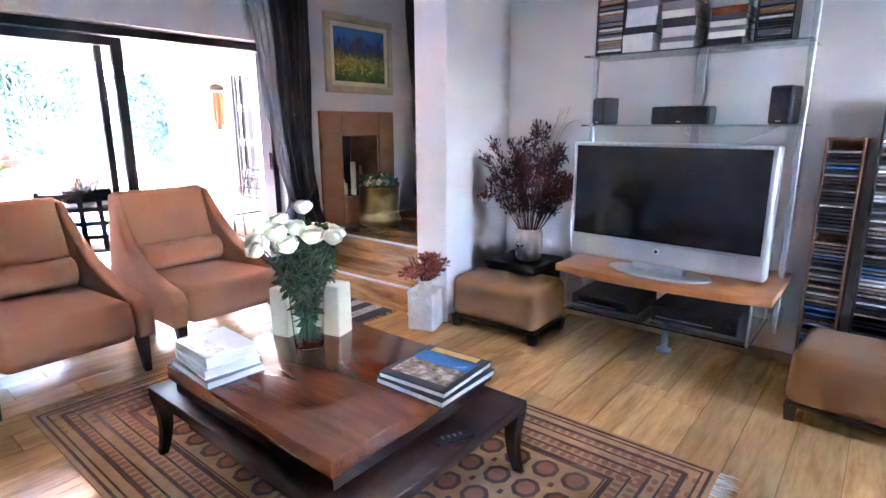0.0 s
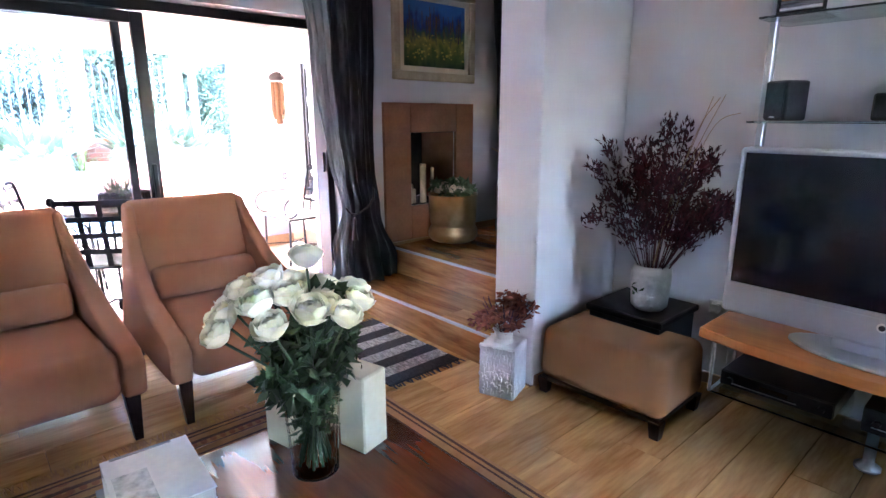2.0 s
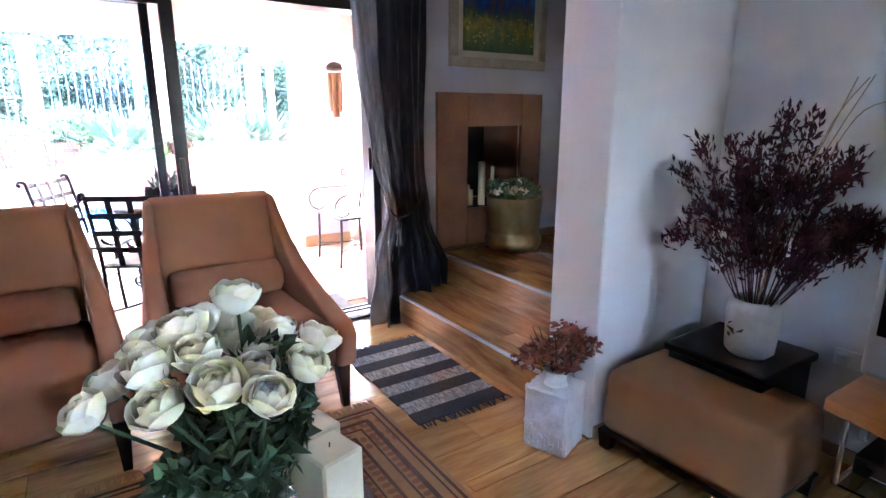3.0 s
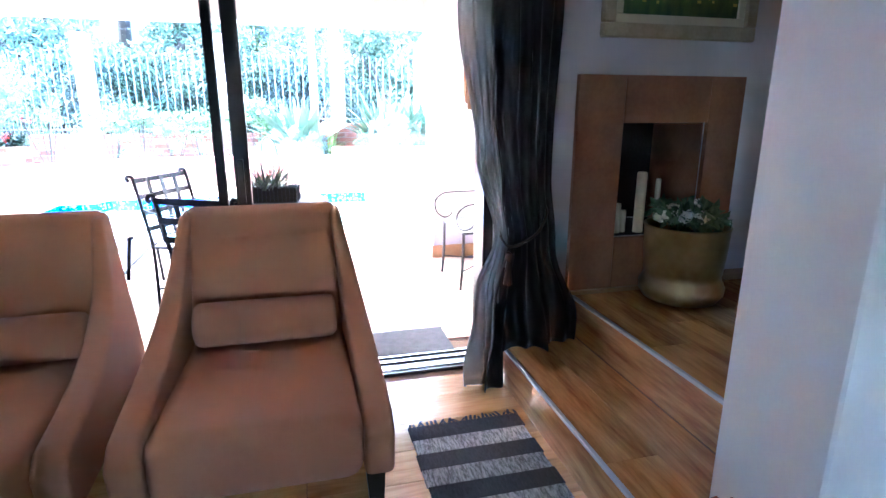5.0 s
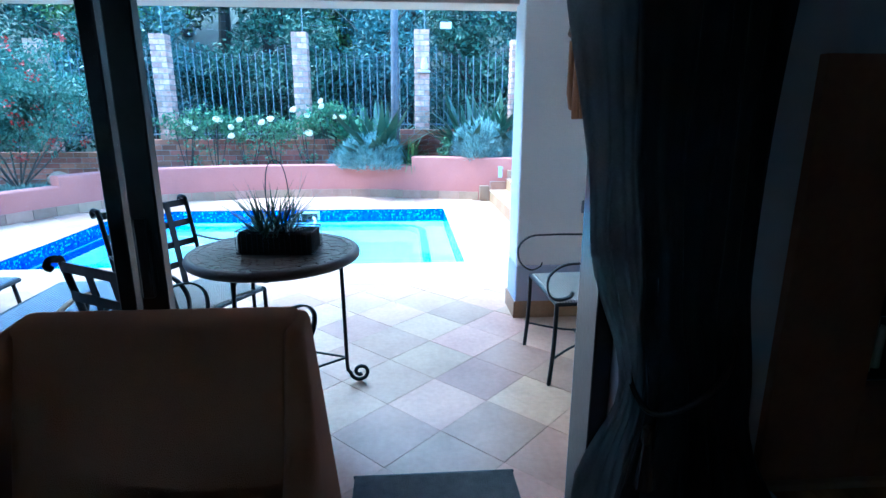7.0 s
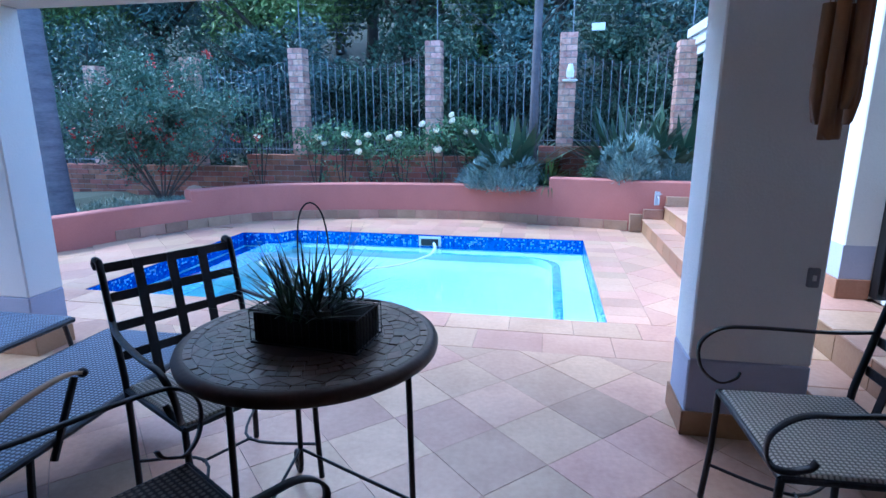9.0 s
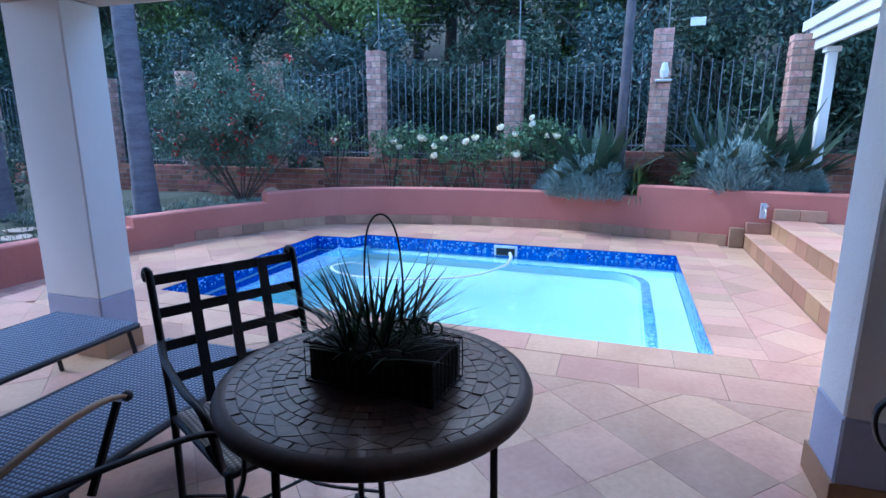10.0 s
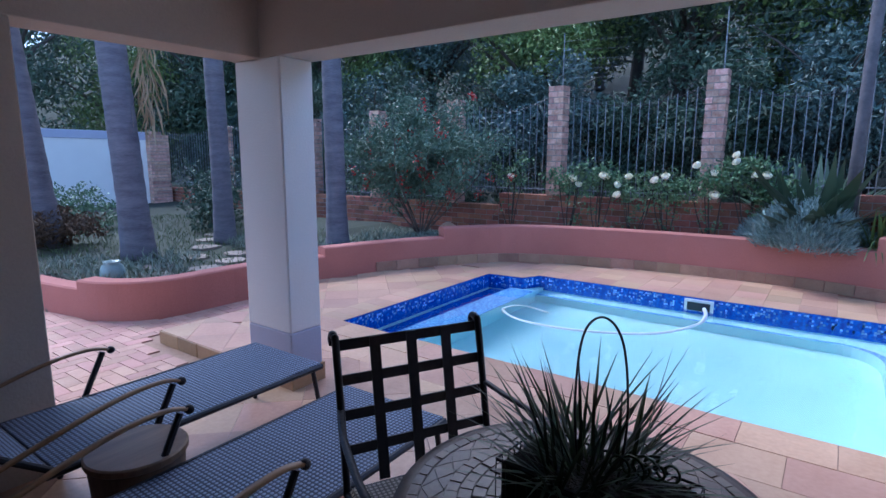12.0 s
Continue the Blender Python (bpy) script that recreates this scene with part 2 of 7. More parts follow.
GROUT = surf("grey_grout", (0.32, 0.20, 0.14), (0.44, 0.29, 0.20), 20, 0.9, 0.3)
PAVER = surf("pink_paver", (0.42, 0.23, 0.17), (0.56, 0.34, 0.26), 5, 0.75, 0.3, island=0.14)
BRICK = surf("garden_brick", (0.17, 0.062, 0.040), (0.36, 0.150, 0.095), 7, 0.85, 0.5, island=0.42, piece=0.0, fine=40)
BRICK_P = surf("pale_pillar_brick", (0.36, 0.17, 0.115), (0.66, 0.45, 0.36), 12, 0.85, 0.5, piece=0.28, fine=40)
MORTAR = surf("old_mortar", (0.20, 0.175, 0.16), (0.34, 0.31, 0.28), 14, 0.95, 0.4)
FENCE = surf("grey_fence_iron", (0.12, 0.14, 0.16), (0.24, 0.26, 0.29), 20, 0.6, 0.2, 0.2)
SOIL = surf("garden_ground", (0.016, 0.022, 0.014), (0.042, 0.052, 0.032), 1.4, 0.95, 0.6, fine=18)
BARK = surf("grey_palm_bark", (0.085, 0.080, 0.10), (0.20, 0.185, 0.21), 3, 0.9, 0.7, stretch=(1, 1, 5), fine=20)
TRUNK = surf("dark_tree_bark", (0.030, 0.026, 0.022), (0.075, 0.065, 0.055), 5, 0.95, 0.7, fine=26)
FOREST = leafy("dark_forest_leaves", (0.020, 0.046, 0.030), (0.066, 0.112, 0.068), 0.6)
FOREST_B = leafy("olive_blue_leaves", (0.034, 0.068, 0.066), (0.105, 0.165, 0.150), 0.55)
FOREST_L = leafy("light_forest_leaves", (0.055, 0.105, 0.026), (0.170, 0.245, 0.070), 0.6)
BUSH = leafy("bush_leaves", (0.055, 0.105, 0.055), (0.16, 0.24, 0.12))
BERRYLEAF = leafy("berry_bush_leaves", (0.050, 0.102, 0.066), (0.140, 0.215, 0.138), 0.5)
GARDENROSE = leafy("garden_rose_leaves", (0.045, 0.105, 0.045), (0.16, 0.26, 0.12), 0.5)
LAVEN = leafy("lavender_leaves", (0.15, 0.215, 0.20), (0.33, 0.42, 0.39), 0.7)
STREL = leafy("strap_leaves", (0.026, 0.054, 0.034), (0.098, 0.148, 0.092), 0.35)
YUCCA = leafy("light_strap_leaves", (0.07, 0.12, 0.035), (0.2, 0.26, 0.08), 0.4)
ROSELEAF = leafy("rose_leaves", (0.020, 0.050, 0.020), (0.070, 0.130, 0.050), 0.45)
PETAL = leafy("white_petals", (0.88, 0.82, 0.62), (0.94, 0.90, 0.76), 0.6)
PETAL.node_tree.nodes["Principled BSDF"].inputs["Subsurface Weight"].default_value = 0.4
PETAL.node_tree.nodes["Principled BSDF"].inputs["Subsurface Radius"].default_value = (0.02, 0.018, 0.012)
REDB = leafy("red_berries", (0.26, 0.012, 0.01), (0.45, 0.03, 0.02), 0.4)
DRIED = leafy("dried_burgundy", (0.025, 0.006, 0.010), (0.10, 0.022, 0.030), 0.8)
DRIED_B = leafy("dried_rust_flowers", (0.14, 0.03, 0.015), (0.36, 0.10, 0.05), 0.8)
STRAW = leafy("pale_straw", (0.26, 0.18, 0.10), (0.45, 0.33, 0.2), 0.8)
GRASS = leafy("lawn_blades", (0.045, 0.075, 0.025), (0.12, 0.16, 0.07), 0.7)
PALEGRASS = leafy("pale_ground_cover", (0.12, 0.15, 0.11), (0.30, 0.34, 0.27), 0.7)
SPIKE = leafy("spiky_plant", (0.014, 0.034, 0.014), (0.07, 0.115, 0.045), 0.35)
SLATE_T = surf("mosaic_stone", (0.070, 0.046, 0.034), (0.18, 0.122, 0.094), 6, 0.30, 0.1, piece=0.3)
LEDGEBLUE = surf("speckled_pale_mosaic", (0.02, 0.13, 0.48), (0.30, 0.56, 0.78), 46, 0.3, 0.1, fine=60, spread=(0.42, 0.58))
SLATE_J = surf("table_ring_stone", (0.048, 0.030, 0.022), (0.098, 0.064, 0.047), 6, 0.5, 0.12)
BAMBOO = woody("bamboo_pipe", (0.16, 0.07, 0.025), (0.34, 0.17, 0.07), "z", 3, 0.4, 0.15, local=True)
RUGRED = surf("rug_field", (0.22, 0.075, 0.032), (0.33, 0.125, 0.055), 20, 0.95, 0.5, fine=300)
RUGGOLD = surf("rug_gold", (0.34, 0.165, 0.060), (0.46, 0.24, 0.095), 20, 0.95, 0.5, fine=300)
RUGDARK = surf("rug_dark", (0.065, 0.027, 0.019), (0.125, 0.055, 0.036), 20, 0.95, 0.5, fine=300)
FRINGE = leafy("rug_fringe_threads", (0.5, 0.45, 0.38), (0.7, 0.66, 0.58), 0.9)
RAGDARK = surf("rag_rug_dark", (0.022, 0.022, 0.030), (0.07, 0.068, 0.08), 40, 0.95, 0.8, fine=120, stretch=(1, 4, 1))
RAGPALE = surf("rag_rug_pale", (0.16, 0.155, 0.16), (0.58, 0.57, 0.58), 30, 0.95, 0.8, fine=120, stretch=(1, 4, 1), spread=(0.4, 0.6))
MATGREY = surf("door_mat_fibre", (0.055, 0.055, 0.06), (0.11, 0.11, 0.115), 30, 0.95, 0.7, fine=200)
WHITEP = surf("white_gloss_paint", (0.74, 0.74, 0.72), (0.8, 0.8, 0.78), 3, 0.4, 0.05)

# ---- mesh helpers ----
def B():
    return bmesh.new()


def part(name, bm, material, parent=None, label="", smooth=False):
    """Links a bmesh as one mesh object under a thing or a part."""
    data = bpy.data.meshes.new(name)
    if smooth:
        for f in bm.faces:
            f.smooth = True
    bm.to_mesh(data)
    bm.free()
    data.materials.append(material)
    ob = new(name, data)
    if parent is not None:
        ob.parent = parent
    if label:
        ob["label"] = label
    return ob


def raw(name, verts, faces, material, parent=None, label=""):
    data = bpy.data.meshes.new(name)
    data.from_pydata([tuple(v) for v in verts], [], faces)
    data.materials.append(material)
    ob = new(name, data)
    if parent is not None:
        ob.parent = parent
    if label:
        ob["label"] = label
    return ob


def thing(name, label, category, m=None, group="", kind=""):
    ob = new(name)
    ob.empty_display_size = 0.1
    if m is not None:
        ob.matrix_basis = m
    return tagged(ob, label, category, group, kind)


def single(name, bm, material, label, category, m=None, kind="", group="", smooth=False):
    ob = part(name, bm, material, None, "", smooth)
    if m is not None:
        ob.matrix_basis = m
    return tagged(ob, label, category, group, kind)


def box(bm, x0, y0, z0, x1, y1, z1, bev=0.0, m=None, seg=1):
    mm = Matrix.Translation(((x0 + x1) / 2, (y0 + y1) / 2, (z0 + z1) / 2)) @ Matrix.Diagonal((abs(x1 - x0), abs(y1 - y0), abs(z1 - z0), 1))
    if m is not None:
        mm = m @ mm
    vs = bmesh.ops.create_cube(bm, size=1, matrix=mm)["verts"]
    if bev:
        es = list({e for v in vs for e in v.link_edges})
        bmesh.ops.bevel(bm, geom=es, offset=bev, segments=seg, profile=0.6, affect="EDGES")
    return bm


def rod(bm, a, b, r0, r1=None, seg=8):
    a, b = Vector(a), Vector(b)
    d = b - a
    m = Matrix.Translation((a + b) / 2) @ d.to_track_quat("Z", "Y").to_matrix().to_4x4()
    bmesh.ops.create_cone(bm, cap_ends=True, segments=seg, radius1=r0, radius2=r0 if r1 is None else r1, depth=d.length, matrix=m)
    return bm


def ball(bm, c, r, u=10, v=7):
    r = r if isinstance(r, tuple) else (r, r, r)
    bmesh.ops.create_uvsphere(bm, u_segments=u, v_segments=v, radius=1, matrix=Matrix.Translation(c) @ Matrix.Diagonal((*r, 1)))
    return bm


def tube(bm, pts, r, seg=8, flat=None):
    """A bar swept along points; r: radius or one for each point; flat: (width, height) for a flat bar."""
    pts = [Vector(p) for p in pts]
    rings = []
    n = len(pts)
    side = None
    for i, p in enumerate(pts):
        d = (pts[min(i + 1, n - 1)] - pts[max(i - 1, 0)]).normalized()
        if side is None:
            side = d.orthogonal().normalized() if abs(d.z) > 0.95 or flat is None else d.cross(Vector((0, 0, 1))).normalized()
        side = (side - d * side.dot(d)).normalized()
        up = side.cross(d).normalized()
        rr = r[i] if isinstance(r, (list, tuple)) else r
        ring = []
        for k in range(seg):
            a = 2 * math.pi * (k + 0.5) / seg
            w, h = (flat[0] * 0.7071, flat[1] * 0.7071) if flat else (rr, rr)
            ring.append(bm.verts.new(p + side * math.cos(a) * w + up * math.sin(a) * h))
        rings.append(ring)
    for a, b in zip(rings, rings[1:]):
        for k in range(seg):
            bm.faces.new((a[k], a[(k + 1) % seg], b[(k + 1) % seg], b[k]))
    bm.faces.new(rings[0][::-1])
    bm.faces.new(rings[-1])
    bmesh.ops.recalc_face_normals(bm, faces=bm.faces[:])
    return bm


def arc(pts, steps=8):
    """A smooth line (Catmull-Rom) through points."""
    pts = [Vector(p) for p in pts]
    out = []
    for i in range(len(pts) - 1):
        p0, p1, p2, p3 = pts[max(i - 1, 0)], pts[i], pts[i + 1], pts[min(i + 2, len(pts) - 1)]
        for k in range(steps):
            t = k / steps
            out.append(0.5 * ((2 * p1) + (p2 - p0) * t + (2 * p0 - 5 * p1 + 4 * p2 - p3) * t * t + (3 * p1 - p0 - 3 * p2 + p3) * t ** 3))
    out.append(pts[-1])
    return out


def lathe(bm, profile, seg=24, c=(0, 0, 0)):
    rings = []
    for r, z in profile:
        rings.append([bm.verts.new((c[0] + r * math.cos(2 * math.pi * k / seg), c[1] + r * math.sin(2 * math.pi * k / seg), c[2] + z)) for k in range(seg)])
    for a, b in zip(rings, rings[1:]):
        for k in range(seg):
            bm.faces.new((a[k], a[(k + 1) % seg], b[(k + 1) % seg], b[k]))
    bm.faces.new(rings[0][::-1])
    bm.faces.new(rings[-1])
    return bm


def prism(bm, outline, z0, z1):
    lo = [bm.verts.new((x, y, z0)) for x, y in outline]
    hi = [bm.verts.new((x, y, z1)) for x, y in outline]
    n = len(outline)
    for k in range(n):
        bm.faces.new((lo[k], lo[(k + 1) % n], hi[(k + 1) % n], hi[k]))
    bm.faces.new(lo[::-1])
    bm.faces.new(hi)
    bmesh.ops.recalc_face_normals(bm, faces=bm.faces[:])
    return bm


def loft(bm, sections):
    """Closed rings of equal count joined one to the next, capped."""
    rings = [[bm.verts.new(p) for p in s] for s in sections]
    n = len(rings[0])
    for a, b in zip(rings, rings[1:]):
        for k in range(n):
            bm.faces.new((a[k], a[(k + 1) % n], b[(k + 1) % n], b[k]))
    bm.faces.new(rings[0][::-1])
    bm.faces.new(rings[-1])
    bmesh.ops.recalc_face_normals(bm, faces=bm.faces[:])
    return bm


def soften(ob, width=0.02, seg=3, sub=0):
    b = ob.modifiers.new("round", "BEVEL")
    b.width, b.segments, b.limit_method = width, seg, "ANGLE"
    if sub:
        s = ob.modifiers.new("smooth", "SUBSURF")
        s.levels = s.render_levels = sub
    for f in ob.data.polygons:
        f.use_smooth = True
    return ob


def kite_leaves(name, centres, size, material, parent=None, aspect=0.45, lean=None, rng=None, label="", droop=0.0):
    """Many small folded leaves; lean: a preferred direction for each leaf."""
    rng = rng or np.random.default_rng(3)
    c = np.asarray(centres, float)
    n = len(c)
    d = rng.normal(size=(n, 3))
    if lean is not None:
        d = d * 0.45 + lean
    d[:, 2] -= droop
    d /= np.linalg.norm(d, axis=1, keepdims=True)
    s = np.cross(d, rng.normal(size=(n, 3)))
    s /= np.linalg.norm(s, axis=1, keepdims=True)
    length = (size * rng.uniform(0.6, 1.35, size=(n, 1)))
    up = np.cross(s, d) * length * 0.12
    v = np.empty((n, 4, 3))
    v[:, 0] = c
    v[:, 1] = c + d * length * 0.5 + s * length * aspect * 0.5 + up
    v[:, 2] = c + d * length
    v[:, 3] = c + d * length * 0.5 - s * length * aspect * 0.5 + up
    f = np.arange(4 * n).reshape(n, 4)
    data = bpy.data.meshes.new(name)
    data.from_pydata(v.reshape(-1, 3), [], f.tolist())
    data.materials.append(material)
    ob = new(name, data)
    if parent is not None:
        ob.parent = parent
    if label:
        ob["label"] = label
    return ob


def blobs(rng, n, centre, radius, clumps=14, inner=0.35, squash=(1, 1, 0.8)):
    """Points on the outer part of many small clumps spread through a crown."""
    centre, radius = np.array(centre, float), np.array(radius, float)
    k = rng.normal(size=(clumps, 3))
    k /= np.linalg.norm(k, axis=1, keepdims=True)
    k *= rng.uniform(0.25, 0.95, size=(clumps, 1))
    which = rng.integers(0, clumps, n)
    d = rng.normal(size=(n, 3))
    d /= np.linalg.norm(d, axis=1, keepdims=True)
    d *= rng.uniform(inner, 1.0, size=(n, 1)) * rng.uniform(0.22, 0.42, size=(clumps, 1))[which]
    return centre + (k[which] + d * np.array(squash)) * radius


def straps(name, base, count, length, width, material, parent=None, spread=0.7, seed=1, curl=0.5, segs=4, radius=0.05, label="", vary=0.35):
    """A tuft of long tapered blades that rise and bend outwards."""
    rng = np.random.default_rng(seed)
    verts, faces = [], []
    for i in range(count):
        a = rng.uniform(0, 2 * math.pi)
        tilt = spread * math.sqrt(rng.uniform(0.02, 1))
        ln = length * rng.uniform(1 - vary, 1)
        out = np.array((math.cos(a), math.sin(a), 0))
        side = np.array((-math.sin(a), math.cos(a), 0))
        p = np.array(base, float) + out * radius * rng.uniform(0, 1) + side * radius * rng.uniform(-1, 1)
        start = len(verts)
        ang = tilt
        for k in range(segs + 1):
            w = width * (0.55 + 0.9 * k / segs if k < segs * 0.5 else 1.9 * (1 - k / segs) + 0.03) * 0.5
            verts += [p - side * w, p + side * w]
            p = p + (out * math.sin(ang) + np.array((0, 0, math.cos(ang)))) * ln / segs
            ang += curl * tilt / segs * 2
        for k in range(segs):
            q = start + 2 * k
            faces.append((q, q + 1, q + 3, q + 2))
    return raw(name, verts, faces, material, parent, label)


def clip_poly(poly, a, b, c):
    """The part of a convex outline where a*x + b*y <= c."""
    out = []
    for i, p in enumerate(poly):
        q = poly[(i + 1) % len(poly)]
        dp, dq = a * p[0] + b * p[1] - c, a * q[0] + b * q[1] - c
        if dp <= 0:
            out.append(p)
        if dp * dq < 0:
            t = dp / (dp - dq)
            out.append((p[0] + t * (q[0] - p[0]), p[1] + t * (q[1] - p[1])))
    return out


def clip_rect(poly, x0, y0, x1, y1):
    for a, b, c in ((-1, 0, -x0), (1, 0, x1), (0, -1, -y0), (0, 1, y1)):
        if len(poly) < 3:
            return []
        poly = clip_poly(poly, a, b, c)
    return poly


def wall_with_hole(bm, axis, at, thick, u0, u1, z0, z1, holes):
    """A wall in the plane axis = at .. at + thick, with rectangular holes (u0, z0, u1, z1)."""
    us = sorted({u0, u1, *[h[0] for h in holes], *[h[2] for h in holes]})
    zs = sorted({z0, z1, *[h[1] for h in holes], *[h[3] for h in holes]})
    for ua, ub in zip(us, us[1:]):
        for za, zb in zip(zs, zs[1:]):
            if any(h[0] <= ua and ub <= h[2] and h[1] <= za and zb <= h[3] for h in holes):
                continue
            if axis == "x":
                box(bm, at, ua, za, at + thick, ub, zb)
            else:
                box(bm, ua, at, za, ub, at + thick, zb)
    bmesh.ops.remove_doubles(bm, verts=bm.verts[:], dist=0.0005)
    seen, dup = {}, []
    for f in bm.faces:
        k = tuple(round(c, 3) for c in f.calc_center_median())
        if k in seen:
            dup += [f, seen[k]]
        seen[k] = f
    bmesh.ops.delete(bm, geom=list(set(dup)), context="FACES_ONLY")
    return bm

# ---- the house ----
FLOOR_UP, STEP_UP, CEILING = 0.39, 0.19, 2.6
structure = dict(kind="structure")

single("subfloor", box(B(), -4.45, -2.2, -0.12, 2.0, 6.4, -0.012), SUBFLOOR, "dark base under the wooden floor", "floor", **structure)
bm = B()
wall_with_hole(bm, "x", -4.45, 0.42, -2.2, 6.4, 0.0, CEILING + 0.15, [(0.30, 0.0, 2.795, 2.0), (3.40, 0.68, 3.88, 1.25)])
single("wall_west", bm, WALL, "pale grey-lilac painted wall with a sliding door opening", "wall", **structure)
single("wall_pier", box(B(), -2.53, 2.79, 0, -2.26, 3.72, CEILING, 0.006), WALL, "pale painted wall that ends beside the steps", "wall", **structure)
single("wall_north", box(B(), -2.26, 3.52, 0, 2.0, 3.72, CEILING), WALL, "pale grey-lilac painted wall behind the television", "wall", **structure)
single("wall_north_end", box(B(), -2.26, 3.722, 0, 2.0, 3.80, CEILING), WALL, "pale painted back of the television wall", "wall", **structure)
# unseen side wall, added with a small opening to brighten the fireplace alcove
bm = B()
wall_with_hole(bm, "x", 0.0, 0.2, 3.80, 6.4, 0, CEILING, [(4.0, 1.45, 4.3, 1.8)])
single("wall_east_raised", bm, WALL, "unseen pale side wall added to the raised room, with opening", "wall", **structure)
single("wall_north_raised", box(B(), -4.03, 6.2, 0, 0.0, 6.4, CEILING), WALL, "pale painted wall of the raised room", "wall", **structure)
# unseen wall; both openings are added for fill daylight
bm = B()
wall_with_hole(bm, "x", 1.8, 0.2, -2.2, 3.52, 0, CEILING, [(-1.4, 1.05, -0.85, 1.75), (2.28, 0.9, 2.72, 1.9)])
single("wall_east", bm, WALL, "pale painted wall with two added, unseen windows", "wall", **structure)
bm = B()
wall_with_hole(bm, "y", -2.2, 0.2, -4.03, 1.8, 0, CEILING, [])
single("wall_south", bm, WALL, "pale painted wall at the back of the room", "wall", **structure)
single("ceiling", box(B(), -4.03, -2.2, CEILING, 2.0, 6.4, CEILING + 0.15), CEIL, "white painted ceiling", "ceiling", **structure)

# wooden floor of the living room
floor = thing("floor", "honey-brown wood laminate floor laid in long planks", "floor", kind="structure")
rng = random.Random(5)


def planks(parent, x0, x1, y0, y1, z, along, material, width=0.19, length=1.25):
    meshes = {}
    u0, u1, v0, v1 = (x0, x1, y0, y1) if along == "y" else (y0, y1, x0, x1)
    u = u0
    while u < u1 - 0.01:
        w = min(width, u1 - u)
        v = v0 - rng.uniform(0, length)
        while v < v1 - 0.01:
            a, b = max(v, v0), min(v + length, v1)
            if b - a > 0.02:
                key = (round(w, 3), round(b - a, 3))
                if key not in meshes:
                    q = B()
                    if along == "y":
                        box(q, -w / 2 + 0.0012, -(b - a) / 2 + 0.0012, -0.012, w / 2 - 0.0012, (b - a) / 2 - 0.0012, 0)
                    else:
                        box(q, -(b - a) / 2 + 0.0012, -w / 2 + 0.0012, -0.012, (b - a) / 2 - 0.0012, w / 2 - 0.0012, 0)
                    d = bpy.data.meshes.new("plank")
                    q.to_mesh(d)
                    q.free()
                    d.materials.append(material)
                    meshes[key] = d
                ob = new("plank", meshes[key])
                ob.parent = parent
                uc, vc = u + w / 2, (a + b) / 2
                ob.location = (uc, vc, z) if along == "y" else (vc, uc, z)
            v += length
        u += width


planks(floor, -4.03, -2.26, -2.0, 2.78, 0, "y", PLANK)
planks(floor, -2.26, 1.8, -2.0, 3.52, 0, "y", PLANK)

# two steps up to the room with the fireplace
single("step_core", box(B(), -4.03, 2.80, 0, -2.53, 3.20, STEP_UP - 0.013), SUBFLOOR, "core of the lower step", "step", **structure)
single("landing_core", box(box(B(), -4.03, 3.20, 0, -2.53, 6.2, FLOOR_UP - 0.013), -2.53, 3.80, 0, 0.0, 6.2, FLOOR_UP - 0.013), SUBFLOOR, "core of the raised floor", "floor", **structure)
for name, y, z0, z1, y1 in (("step_lower", 2.775, 0.0, STEP_UP, 3.17), ("step_upper", 3.175, STEP_UP, FLOOR_UP, 3.62)):
    st = thing(name, "wood laminate step with a pale metal nosing", "step", kind="structure")
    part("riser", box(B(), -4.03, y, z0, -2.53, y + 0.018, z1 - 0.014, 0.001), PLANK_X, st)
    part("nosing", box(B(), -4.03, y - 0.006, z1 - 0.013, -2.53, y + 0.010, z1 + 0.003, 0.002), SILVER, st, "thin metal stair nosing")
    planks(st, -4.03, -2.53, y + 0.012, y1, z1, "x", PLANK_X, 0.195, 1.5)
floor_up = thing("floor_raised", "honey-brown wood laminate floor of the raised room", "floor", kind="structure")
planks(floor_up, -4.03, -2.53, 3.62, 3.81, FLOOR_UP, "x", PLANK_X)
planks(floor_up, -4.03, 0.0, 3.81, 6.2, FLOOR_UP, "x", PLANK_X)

# skirtings
WOODTRIM = woody("skirting_wood", (0.25, 0.14, 0.07), (0.42, 0.26, 0.14), "y", 3, 0.4, 0.05)
sk = thing("baseboard", "low brown wooden skirting along the walls", "baseboard", kind="structure")
part("board", box(B(), -2.258, 2.80, 0, -2.245, 3.50, 0.06, 0.003), WOODTRIM, sk)
part("board", box(B(), -2.25, 3.505, 0, 1.8, 3.519, 0.06, 0.003), WOODTRIM, sk)
part("board", box(B(), -4.029, 3.23, FLOOR_UP, -4.015, 6.2, FLOOR_UP + 0.06, 0.003), WOODTRIM, sk)

# sliding door
door = thing("door_1", "dark bronze aluminium sliding glass door, partly open", "sliding door", kind="structure")


def door_part(name, x0, y0, z0, x1, y1, z1, mat=BRONZE, parent=door, bev=0.004):
    return part(name, box(B(), x0, y0, z0, x1, y1, z1, bev), mat, parent)


door_part("jamb", -4.30, 2.74, 0, -4.14, 2.792, 1.998)
door_part("jamb", -4.30, 0.302, 0, -4.14, 0.345, 1.998)
door_part("head", -4.30, 0.345, 1.94, -4.14, 2.74, 1.998)
door_part("track", -4.31, 0.345, -0.012, -4.13, 2.74, 0.012, ALU)
for x in (-4.262, -4.198):
    door_part("track_rail", x, 0.345, 0.012, x + 0.006, 2.74, 0.022, BRONZE, door, 0.001)
door_part("threshold_strip", -4.13, 0.345, -0.012, -4.10, 2.74, 0.006, BRONZE, door, 0.001)


